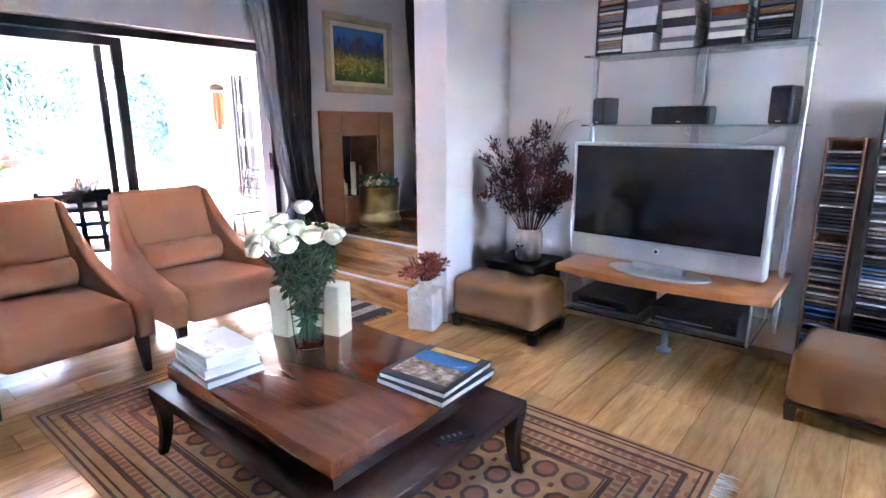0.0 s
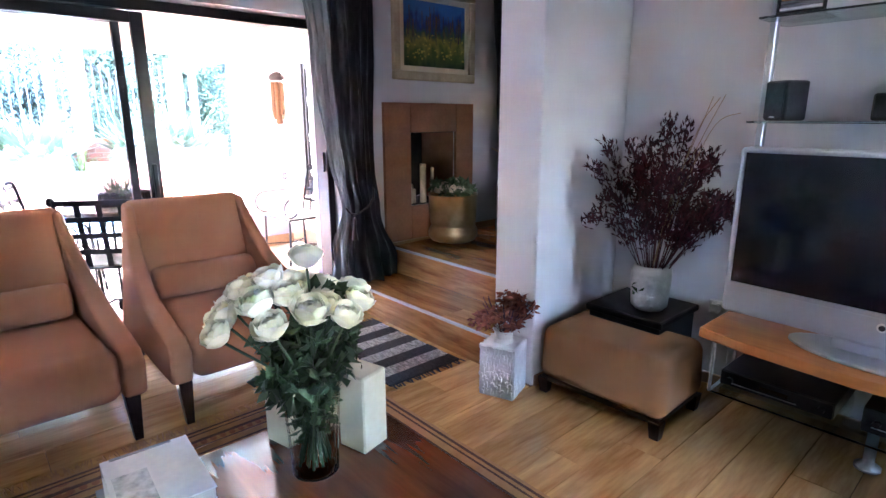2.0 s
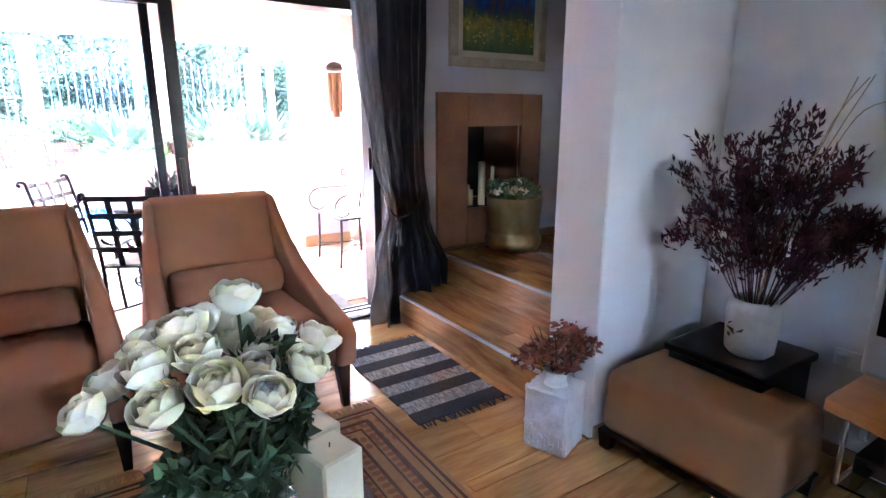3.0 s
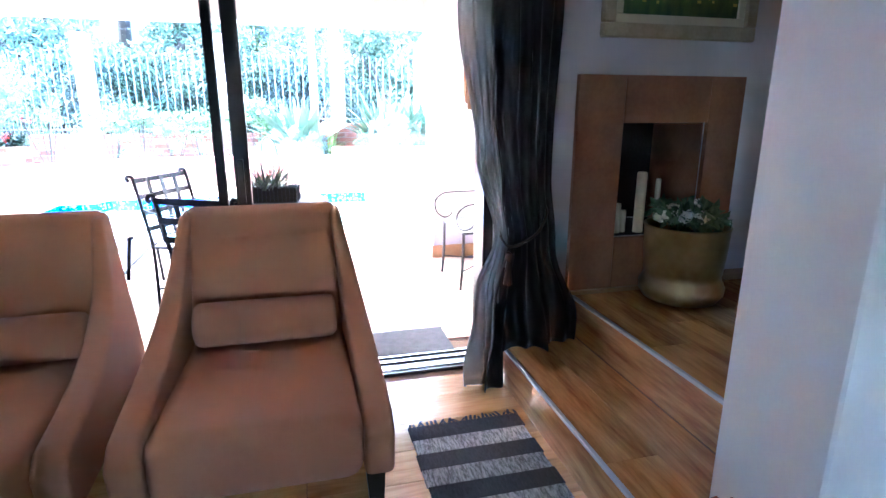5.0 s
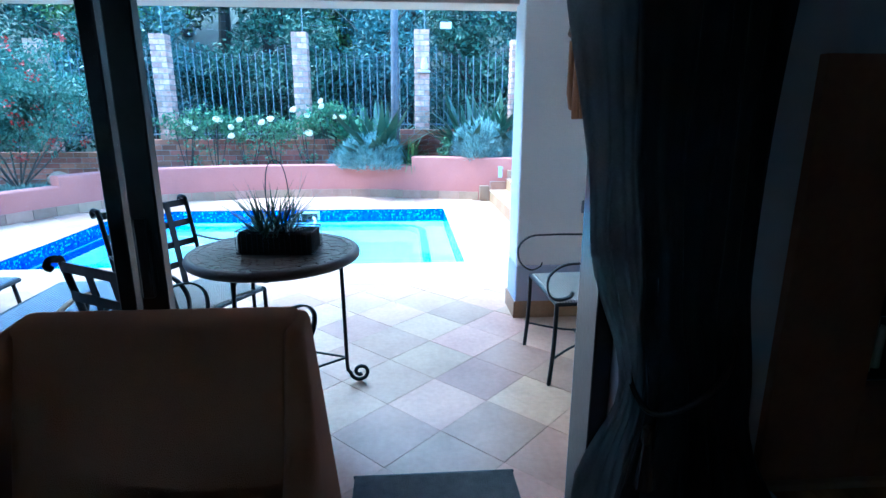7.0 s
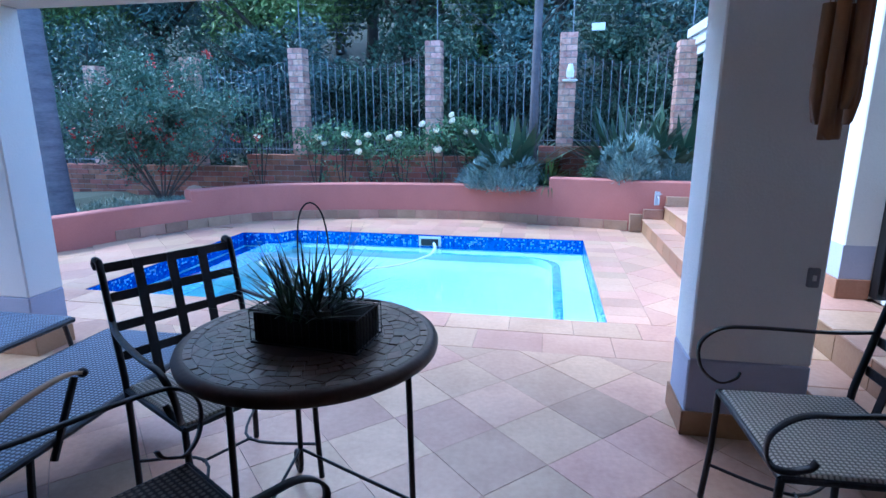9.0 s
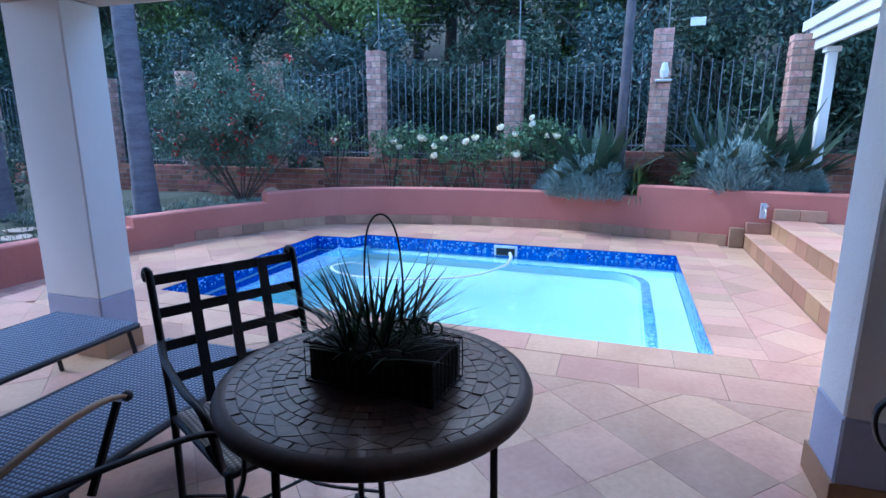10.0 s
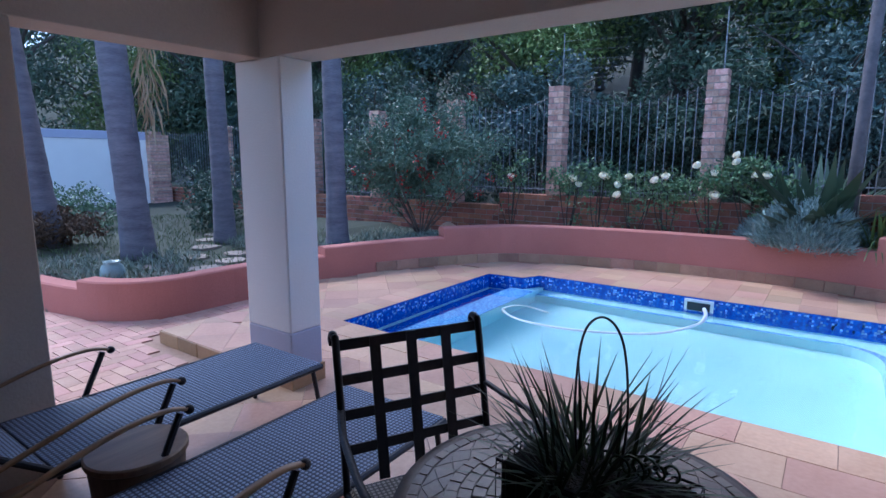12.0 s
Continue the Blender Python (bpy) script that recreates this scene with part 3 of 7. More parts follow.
def leaf(x, y0, y1, w):
    lf = door_part("sash", x - 0.02, y0, 0.03, x + 0.02, y0 + w, 1.935)
    door_part("stile", x - 0.02, y1 - w, 0.03, x + 0.02, y1, 1.935, parent=lf)
    door_part("rail", x - 0.02, y0 + w, 1.875, x + 0.02, y1 - w, 1.935, parent=lf)
    door_part("rail", x - 0.02, y0 + w, 0.03, x + 0.02, y1 - w, 0.10, parent=lf)
    g = part("pane", box(B(), x - 0.003, y0 + w, 0.10, x + 0.003, y1 - w, 1.875), PANE, lf)
    g.visible_shadow = False
    return lf


fixed = leaf(-4.255, 0.345, 1.535, 0.042)
slid = leaf(-4.195, 0.42, 1.645, 0.066)
part("door_handle", box(box(B(), -4.172, 1.595, 0.90, -4.150, 1.622, 1.10, 0.004), -4.176, 1.588, 0.93, -4.172, 1.628, 1.07), BRONZE, slid, "dark pull handle")
door_part("lock", -4.19, 2.725, 0.98, -4.17, 2.74, 1.12)
single("door_reveal", box(B(), -4.4475, 2.7915, 0.36, -4.302, 2.7935, 1.995), WALL_OUT, "white plastered reveal outside the sliding door", "wall", **structure)
single("door_reveal_foot", box(B(), -4.4475, 2.7915, 0.002, -4.302, 2.7935, 0.359), DADO, "lilac-grey painted foot of the door reveal", "wall", **structure)

# windows behind the walk, unseen and added to let fill daylight in
for name, x0, y0, x1, y1, z0, z1 in (("window_1", 1.87, -1.4, 1.91, -0.85, 1.05, 1.75), ("window_3", 1.87, 2.28, 1.91, 2.72, 0.9, 1.9), ("window_2", 0.08, 4.0, 0.12, 4.3, 1.45, 1.8)):
    w = thing(name, "added unseen window with white frame and clear panes", "window", kind="structure")
    dx, dy = x1 - x0, y1 - y0
    lx = dx > dy
    for a in (0, 0.5, 1):
        q = B()
        if lx:
            c = x0 + 0.03 + a * (dx - 0.06)
            box(q, c - 0.03, y0, z0, c + 0.03, y1, z1)
        else:
            c = y0 + 0.03 + a * (dy - 0.06)
            box(q, x0, c - 0.03, z0, x1, c + 0.03, z1)
        part("window_frame", q, WHITEP, w)
    g = part("pane", box(B(), x0 + (0 if lx else 0.018), y0 + (0.018 if lx else 0), z0, x1 - (0 if lx else 0.018), y1 - (0.018 if lx else 0), z1), PANE, w)
    g.visible_shadow = False

# ---- patio roof, pillars, north wing ----
single("patio_ceiling", box(B(), -6.64, -1.1, 2.34, -4.45, 4.2, 2.55), CEIL, "plain ceiling of the covered patio", "ceiling", **structure)
single("beam_west", box(B(), -6.66, -1.05, 1.98, -6.40, 4.2, 2.34, 0.004), BEAM, "plastered beam along the patio edge", "beam", **structure)
single("beam_south", box(B(), -6.40, -1.02, 1.98, -4.45, -0.78, 2.34, 0.004), BEAM, "plastered beam from the pillar to the house", "beam", **structure)
# the pier's shade is in its colour: darker beam plaster instead of white
single("house_pier", box(B(), -5.22, -1.10, -0.1, -4.45, -0.78, 1.98, 0.006), BEAM, "plastered house pier beside the patio, shade put into its colour", "pier", **structure)
single("roof", box(B(), -6.9, -2.4, 2.76, 2.2, 6.6, 2.86), BEAM, "flat roof over the house and patio", "roof", **structure)


def pillar(name, x0, y0, x1, y1, top):
    p = thing(name, "square white plastered pillar with a lilac-grey foot and tiled skirting", "pillar", kind="structure")
    part("shaft", box(B(), x0, y0, 0.36, x1, y1, top, 0.008), WALL_OUT, p)
    part("dado", box(B(), x0 - 0.001, y0 - 0.001, 0, x1 + 0.001, y1 + 0.001, 0.36, 0.008), DADO, p)
    for a, b, c, d in ((x0 - 0.012, y0 - 0.012, x1 + 0.012, y0 - 0.001), (x0 - 0.012, y1 + 0.001, x1 + 0.012, y1 + 0.012), (x0 - 0.012, y0 - 0.001, x0 - 0.001, y1 + 0.001), (x1 + 0.001, y0 - 0.001, x1 + 0.012, y1 + 0.001)):
        part("tile", box(B(), a, b, 0, c, d, 0.115, 0.002), SKIRT, p)
    return p


pillar("pillar_1", -6.64, -1.03, -6.40, -0.61, 1.98)
pillar("pillar_2", -6.49, 2.97, -6.22, 3.45, 2.34)

# tiled steps and the wing north of the patio
for name, y, z in (("garden_step_1", 3.55, 0.17), ("garden_step_2", 3.80, 0.34)):
    st = thing(name, "terracotta tiled garden step beside the pool", "step", kind="structure")
    part("core", box(B(), -11.0, y + 0.012, 0, -4.46, y + (0.25 if z < 0.3 else 3.0), z - 0.012), GROUT, st)
    n = 20
    for k in range(n):
        a, b = -11.0 + 6.5 * k / n, -11.0 + 6.5 * (k + 1) / n
        part("tile", box(B(), a + 0.003, y, z - 0.17, b - 0.003, y + 0.012, z - 0.014), SKIRT, st)
        part("tile", box(B(), a + 0.003, y - 0.012, z - 0.012, b - 0.003, y + (0.25 if z < 0.3 else 0.4), z, 0.003), TILE, st)
bm = B()
wall_with_hole(bm, "y", 4.25, 0.2, -7.5, -4.45, 0.34, 2.6, [(-7.34, 0.36, -6.34, 2.3)])
single("wall_wing", bm, WALL_OUT, "white plastered wall of the wing with a barred door", "wall", **structure)
single("wall_wing_end", box(B(), -8.3, 4.05, 0.34, -7.34, 4.249, 2.6, 0.008), WALL_OUT, "white plastered corner of the wing", "wall", **structure)
single("wing_dado", box(box(B(), -8.30, 4.047, 0.34, -7.338, 4.0495, 0.66), -7.3395, 4.0495, 0.34, -7.337, 4.215, 0.66), DADO, "lilac-grey painted foot of the wing wall", "wall", **structure)
single("wing_skirting", box(box(B(), -8.3, 4.033, 0.34, -7.323, 4.046, 0.46, 0.003), -7.336, 4.046, 0.34, -7.323, 4.215, 0.46, 0.003), SKIRT, "brown tile skirting of the wing", "skirting", **structure)
gd = thing("door_2", "dark door behind a white wrought-iron security gate", "security door", kind="structure")
part("door_leaf", box(B(), -7.26, 4.37, 0.36, -6.42, 4.41, 2.22), BRONZE, gd)
for x0, x1 in ((-7.338, -7.26), (-6.42, -6.342)):
    part("jamb", box(B(), x0, 4.22, 0.36, x1, 4.44, 2.298, 0.003), BRONZE, gd)
part("head", box(B(), -7.26, 4.22, 2.22, -6.42, 4.44, 2.298, 0.003), BRONZE, gd)
part("gate_stile", box(B(), -7.24, 4.24, 0.38, -7.215, 4.265, 2.20, 0.002), BRONZE, gd)
for k in range(5):
    x = -7.10 + 0.16 * k
    part("bar", rod(B(), (x, 4.225, 0.38), (x, 4.225, 2.20), 0.008), SILVER, gd)
    for z in (0.66, 1.11, 1.565, 2.0):
        q = B()
        for sgn in (-1, 1):
            tube(q, arc([(x, 4.225, z - 0.03), (x + sgn * 0.02, 4.225, z), (x + sgn * 0.05, 4.225, z + 0.05)], 4), 0.005, 6)
            tube(q, arc([(x, 4.225, z + 0.02), (x + sgn * 0.02, 4.225, z), (x + sgn * 0.04, 4.225, z - 0.03)], 4), 0.004, 6)
        part("scroll", q, SILVER, gd)

# ---- living room things ----
def armchair():
    ch = thing("armchair", "dusty-rose upholstered armchair with sloping arms and dark legs", "armchair", group="armchairs by the sliding door")
    s = part("seat", box(B(), -0.42, -0.312, 0.20, 0.47, 0.312, 0.40), UPHOL, ch)
    for v in s.data.vertices:
        if v.co.z > 0.3:
            v.co.z += 0.03 if v.co.x > 0 else -0.01
    soften(s, 0.06, 4)
    b = B()
    loft(b, [[(-0.30, y, 0.36), (-0.46, y, 0.22), (-0.545, y, 0.90), (-0.50, y, 0.925), (-0.43, y, 0.91)] for y in (-0.30, 0.30)])
    soften(part("backrest", b, UPHOL, ch), 0.03, 3)
    prof = [(-0.47, 0.20), (0.45, 0.20), (0.475, 0.36), (0.42, 0.415), (0.26, 0.44), (0.10, 0.475), (-0.05, 0.525), (-0.17, 0.595), (-0.27, 0.69), (-0.35, 0.80), (-0.41, 0.90), (-0.53, 0.91)]
    for sgn in (-1, 1):
        b = B()
        loft(b, [[(x, sgn * (0.31 - 0.035 * max(0, (z - 0.45) / 0.45)), z) for x, z in prof], [(x, sgn * (0.405 - 0.085 * max(0, (z - 0.45) / 0.45)), z) for x, z in prof]])
        soften(part("armrest", b, UPHOL, ch), 0.022, 3)
    p = B()
    rod(p, (-0.235, -0.272, 0.492), (-0.235, 0.272, 0.492), 0.088, 0.088, 24)
    soften(part("lumbar_pillow", p, UPHOL, ch), 0.03, 3)
    for x, dx in ((0.40, 0.03), (-0.40, -0.05)):
        for y in (-0.345, 0.345):
            part("leg", loft(B(), [[(x + dx + u * 0.016, y + v * 0.016, 0) for u, v in ((-1, -1), (1, -1), (1, 1), (-1, 1))], [(x + u * 0.03, y + v * 0.03, 0.205) for u, v in ((-1, -1), (1, -1), (1, 1), (-1, 1))]]), LEG, ch)
    return ch


chair = armchair()
chair.matrix_basis = pose(-3.52, 1.70, 0)
copy_thing(chair, pose(-3.53, 0.79, 0, 0, 0, 1.5))

# coffee table
tb = thing("coffee_table", "dark mahogany coffee table with a low shelf and tapered curved legs", "coffee table", pose(-1.60, 1.25, 0))
soften(part("tabletop", box(B(), -0.52, -0.40, 0.365, 0.49, 0.40, 0.425), MAHOG, tb, "polished reddish mahogany top"), 0.004, 2)
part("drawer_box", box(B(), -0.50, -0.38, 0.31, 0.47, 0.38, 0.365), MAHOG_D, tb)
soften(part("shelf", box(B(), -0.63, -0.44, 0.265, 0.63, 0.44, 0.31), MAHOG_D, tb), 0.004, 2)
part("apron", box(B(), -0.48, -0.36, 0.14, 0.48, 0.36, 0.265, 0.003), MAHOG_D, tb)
for sx in (-1, 1):
    for sy in (-1, 1):
        secs = []
        for k in range(7):
            f = k / 6
            z = 0.265 * (1 - f)
            c = 0.60 - 0.010 * math.sin(f * 3.14) + 0.012 * f * f
            w = 0.028 - 0.013 * f
            secs.append([(sx * c + u * w, sy * (0.41 + (c - 0.60)) + v * w, z) for u, v in ((-1, -1), (1, -1), (1, 1), (-1, 1))])
        part("leg", loft(B(), secs), LEG, tb)


def book(name, label, w, d, h, cover, m, art=()):
    bk = thing(name, label, "book", m)
    part("pages", box(B(), -w / 2 + 0.004, -d / 2 + 0.003, 0.003, w / 2 - 0.003, d / 2 - 0.003, h - 0.003), PAGES, bk)
    part("cover", box(box(box(B(), -w / 2, -d / 2, 0, w / 2, d / 2, 0.003), -w / 2, -d / 2, h - 0.003, w / 2, d / 2, h), -w / 2, -d / 2, 0.003, -w / 2 + 0.004, d / 2, h - 0.003), cover, bk)
    for nm, x0, y0, x1, y1, mat, lab in art:
        part(nm, box(B(), x0 * w, y0 * d, h, x1 * w, y1 * d, h + 0.0012), mat, bk, lab)
    return bk


TOP = 0.425
book("large_book", "dark grey large-format book, lying in a stack", 0.31, 0.225, 0.03, GREYBOOK, pose(-1.935, 0.965, TOP, 0, 0, -3))
book("picture_book", "grey and white hardcover book in a stack", 0.285, 0.215, 0.032, PAPER, pose(-1.94, 0.97, TOP + 0.031, 0, 0, -6))
book("white_book", "thick white hardcover book on top of a stack", 0.27, 0.20, 0.042, PAPER, pose(-1.945, 0.97, TOP + 0.064, 0, 0, -3),
     [("cover_picture", -0.16, -0.44, 0.40, -0.06, surf("slate_photo_print", (0.05, 0.07, 0.11), (0.72, 0.74, 0.76), 34, 0.3, 0.0), "slate blue and white cover picture"), ("spine_mark", -0.5, -0.4, -0.46, 0.3, GREYBOOK, "")])
book("travel_book", "dark blue large-format book under another on the coffee table", 0.31, 0.32, 0.024, DARKBOOK, pose(-1.21, 1.43, TOP, 0, 0, 1))
book("travel_book", "glossy travel book with sandy rocks and sky on the cover", 0.295, 0.31, 0.022, DARKBOOK, pose(-1.215, 1.435, TOP + 0.025, 0, 0, 4),
     [("sky_print", -0.42, 0.05, 0.42, 0.32, SKYBOOK, "blue sky on the cover"), ("rock_print", -0.42, -0.36, 0.42, 0.05, SANDBOOK, "sandy rocks on the cover"),
      ("title_bar", -0.36, 0.35, 0.36, 0.47, GOLDPRINT, "gold title lettering as a bar")])
rc = thing("remote_control", "small black remote control on the lower shelf", "remote", pose(-1.02, 1.30, 0.31, 0, 0, 65))
part("body", box(B(), -0.07, -0.022, 0, 0.07, 0.022, 0.018, 0.004), BLACK, rc)
for k in range(4):
    part("button", box(B(), -0.05 + k * 0.022, -0.008, 0.018, -0.04 + k * 0.022, 0.008, 0.020), GREYBOOK, rc)

# roses in a glass vase, candles
rv = thing("flower_vase", "clear glass vase of white roses on the coffee table", "vase of roses", pose(-1.845, 1.335, TOP))
vs = part("glass", lathe(B(), [(0.056, 0), (0.062, 0.004), (0.064, 0.04), (0.076, 0.26), (0.079, 0.275), (0.0765, 0.275), (0.0735, 0.26), (0.061, 0.03), (0.055, 0.008)], 28), glassy("vase_glass", (0.97, 0.99, 0.98), 0.0, 1.2), rv, "clear tapering glass", )
vs.visible_shadow = False
nrng = np.random.default_rng(21)
heads, stems = [], B()
for i in range(24):
    a, r = i * 2.39996, 0.205 * math.sqrt((i + 0.4) / 24) * nrng.uniform(0.85, 1.12)
    h = 0.475 + 0.055 * (1 - (r / 0.235) ** 2) + nrng.uniform(-0.04, 0.03)
    if i == 0:
        a, r, h = 0.9, 0.04, 0.60
    heads.append((r * math.cos(a) - 0.03, r * math.sin(a) - 0.02, h))
    tube(stems, arc([(-0.25 * r * math.cos(a), -0.25 * r * math.sin(a), 0.03), (0.02 * math.cos(a), 0.02 * math.sin(a), 0.24), (r * math.cos(a) - 0.03, r * math.sin(a) - 0.02, h - 0.01)], 4), 0.0035, 5)
part("stems", stems, ROSELEAF, rv)["kind"] = "stuff"
pts = blobs(nrng, 1300, (0, 0, 0.355), (0.165, 0.165, 0.15), 26)
pts = np.concatenate([pts, blobs(nrng, 260, (0, 0, 0.19), (0.05, 0.05, 0.09), 10)])
kite_leaves("foliage", pts, 0.046, ROSELEAF, rv, 0.55, rng=nrng)


def rose(centre, r, parent, seed):
    """Cupped round petals, wrapped one over the other round a tight heart."""
    q, rr = B(), random.Random(seed)
    c = Vector(centre)
    out = Vector((centre[0] * 2.2, centre[1] * 2.2, 0.6)).normalized()
    rot = out.to_track_quat("Z", "Y").to_matrix()
    for ring, (cnt, rad, end, flare) in enumerate(((2, 0.28, 4, 0.0), (3, 0.46, 11, 0.0), (4, 0.64, 19, 0.03), (5, 0.78, 33, 0.12), (5, 0.90, 50, 0.24), (5, 0.97, 74, 0.34))):
        for k in range(cnt):
            a = 2 * math.pi * k / cnt + ring * 0.7 + rr.uniform(-0.2, 0.2)
            wide = (2.5 if ring else 3.4) * math.pi / cnt
            grid = []
            tip = end + rr.uniform(-6, 6)
            for v in range(5):
                f = v / 4
                th = radians(160 + (tip - 160) * f)
                row = []
                for u in range(5):
                    e = (u / 4 - 0.5) * 2
                    w = e * wide / 2 * (0.35 + 0.65 * math.sin(math.pi * min(0.55, 0.12 + f * 0.5)))
                    th2 = th + radians(20) * e * e * f - radians(7) * f ** 4
                    rd = r * rad * (1 + flare * f ** 3) * (1 + 0.03 * e)
                    row.append(q.verts.new(c + rot @ Vector((rd * math.sin(th2) * math.cos(a + w), rd * math.sin(th2) * math.sin(a + w), rd * math.cos(th2) * 0.95))))
                grid.append(row)
            for v in range(4):
                for u in range(4):
                    q.faces.new((grid[v][u], grid[v][u + 1], grid[v + 1][u + 1], grid[v + 1][u]))
    return part("rose", q, PETAL, parent, smooth=True)


for i, h in enumerate(heads):
    rose(h, nrng.uniform(0.029, 0.037), rv, i)
for nm, x, y, r, h in (("candle", -1.865, 1.505, 0.050, 0.235), ("candle", -2.035, 1.355, 0.048, 0.22), ("candle", -2.03, 1.53, 0.046, 0.20)):
    c = thing("candle", "thick square cream pillar candle on the coffee table", "candle", pose(x, y, TOP, 0, 0, 14), group="candles on the table")
    part("wax", box(B(), -r, -r, 0, r, r, h, 0.005), CREAM, c)
    part("wick", rod(B(), (0, 0, h - 0.001), (0.002, 0, h + 0.012), 0.0015, None, 5), BLACK, c)

# large patterned rug
rug = thing("rug", "brown and gold patterned oriental rug with pale fringes", "rug", pose(0, 0, 0))
RX0, RX1, RY0, RY1 = -3.0, -0.36, 0.56, 2.165
part("field", box(B(), RX0, RY0, 0.0005, RX1, RY1, 0.008, 0.002), RUGGOLD, rug)
lines = B()
for d, w in ((0.02, 0.012), (0.05, 0.008), (0.095, 0.02), (0.15, 0.008), (0.20, 0.014), (0.26, 0.008), (0.31, 0.02), (0.335, 0.006)):
    for a, b, c, e in ((RX0 + d, RY0 + d, RX1 - d, RY0 + d + w), (RX0 + d, RY1 - d - w, RX1 - d, RY1 - d), (RX0 + d, RY0 + d + w, RX0 + d + w, RY1 - d - w), (RX1 - d - w, RY0 + d + w, RX1 - d, RY1 - d - w)):
        box(lines, a, b, 0.008, c, e, 0.0095)
part("border_lines", lines, RUGDARK, rug)["kind"] = "stuff"
motif = B()


def lozenge(q, x, y, rx, ry, z=0.0096, k=8):
    q.faces.new([q.verts.new((x + rx * math.cos(6.2832 * (i + 0.5) / k), y + ry * math.sin(6.2832 * (i + 0.5) / k), z)) for i in range(k)])


for i in range(64):
    x = RX0 + 0.06 + i * (RX1 - RX0 - 0.12) / 63
    for y in (RY0 + 0.128, RY1 - 0.128, RY0 + 0.232, RY1 - 0.232, RY0 + 0.287, RY1 - 0.287):
        lozenge(motif, x, y, 0.014, 0.020, 0.0092)
for i in range(38):
    y = RY0 + 0.06 + i * (RY1 - RY0 - 0.12) / 37
    for x in (RX0 + 0.128, RX1 - 0.128, RX0 + 0.232, RX1 - 0.232, RX0 + 0.287, RX1 - 0.287):
        lozenge(motif, x, y, 0.020, 0.014, 0.0092)
part("border_motifs", motif, RUGRED, rug)["kind"] = "stuff"
med, core = B(), B()
for i in range(15):
    for j in range(6):
        x, y = RX0 + 0.42 + i * (RX1 - RX0 - 0.84) / 14, RY0 + 0.42 + j * (RY1 - RY0 - 0.84) / 5
        lozenge(med, x, y, 0.055, 0.062, 0.0088)
        lozenge(core, x, y, 0.036, 0.042, 0.0096)
        if i < 14 and j < 5:
            lozenge(med, x + 0.065, y + 0.075, 0.014, 0.02, 0.0088, 4)
part("medallions", med, RUGDARK, rug)["kind"] = "stuff"
part("medallion_hearts", core, RUGRED, rug)["kind"] = "stuff"
fr = np.random.default_rng(4)
for x0, sgn in ((RX1, 1), (RX0, -1)):
    n = 240
    ys = fr.uniform(RY0 + 0.01, RY1 - 0.01, n)
    v, f = [], []
    for y in ys:
        l2, dy = fr.uniform(0.05, 0.09), fr.normal() * 0.015
        o = len(v)
        v += [(x0, y - 0.003, 0.006), (x0, y + 0.003, 0.006), (x0 + sgn * l2 * 0.6, y + dy * 0.6 + 0.003, 0.006), (x0 + sgn * l2, y + dy, 0.0015), (x0 + sgn * l2 * 0.6, y + dy * 0.6 - 0.003, 0.007)]
        f.append((o, o + 1, o + 2, o + 3, o + 4))
    ob = raw("fringe", v, f, FRINGE if sgn > 0 else RUGGOLD, rug, "knotted fringe threads")

# striped rag rug by the steps
rr = thing("rag_rug", "small woven rag rug with dark and pale stripes", "rag rug")
n = 9
for k in range(n):
    a, b = -3.60 + 0.86 * k / n, -3.60 + 0.86 * (k + 1) / n
    q = B()
    y0, y1 = 2.24 + 0.004 * math.sin(k * 2), 2.73 + 0.004 * math.cos(k * 3)
    box(q, a, y0, 0.001, b, y1, 0.010, 0.002)
    part("stripe", q, RAGDARK if k % 2 == 0 else RAGPALE, rr)
for x0, sgn in ((-3.60, -1), (-2.74, 1)):
    v, f = [], []
    for k in range(26):
        y, dy, l2 = 2.25 + 0.48 * k / 25, fr.normal() * 0.012, fr.uniform(0.03, 0.05)
        o = len(v)
        v += [(x0, y - 0.007, 0.009), (x0, y + 0.007, 0.009), (x0 + sgn * l2, y + dy + 0.005, 0.002), (x0 + sgn * l2, y + dy - 0.005, 0.002)]
        f.append((o, o + 1, o + 2, o + 3))
    raw("fringe", v, f, RAGDARK, rr, "dark tassels")


def ottoman(m):
    o = thing("ottoman", "tan upholstered ottoman on a dark wooden frame", "ottoman", m, group="ottomans")
    c = part("cushion", box(B(), -0.33, -0.22, 0.085, 0.33, 0.22, 0.36), OTTO, o)
    for v in c.data.vertices:
        if v.co.z > 0.2:
            v.co.x *= 0.97
            v.co.y *= 0.96
    soften(c, 0.055, 5)
    part("frame", box(B(), -0.31, -0.20, 0.065, 0.31, 0.20, 0.09, 0.004), LEG, o)
    for sx in (-1, 1):
        for sy in (-1, 1):
            part("leg", loft(B(), [[(sx * 0.295 + u * 0.02, sy * 0.185 + v * 0.02, 0) for u, v in ((-1, -1), (1, -1), (1, 1), (-1, 1))], [(sx * 0.295 + u * 0.028, sy * 0.185 + v * 0.028, 0.08) for u, v in ((-1, -1), (1, -1), (1, 1), (-1, 1))]]), LEG, o)
    return o


ot = ottoman(pose(-1.895, 3.00, 0, 0, 0, 1))
copy_thing(ot, pose(0.09, 2.98, 0, 0, 0, -3))

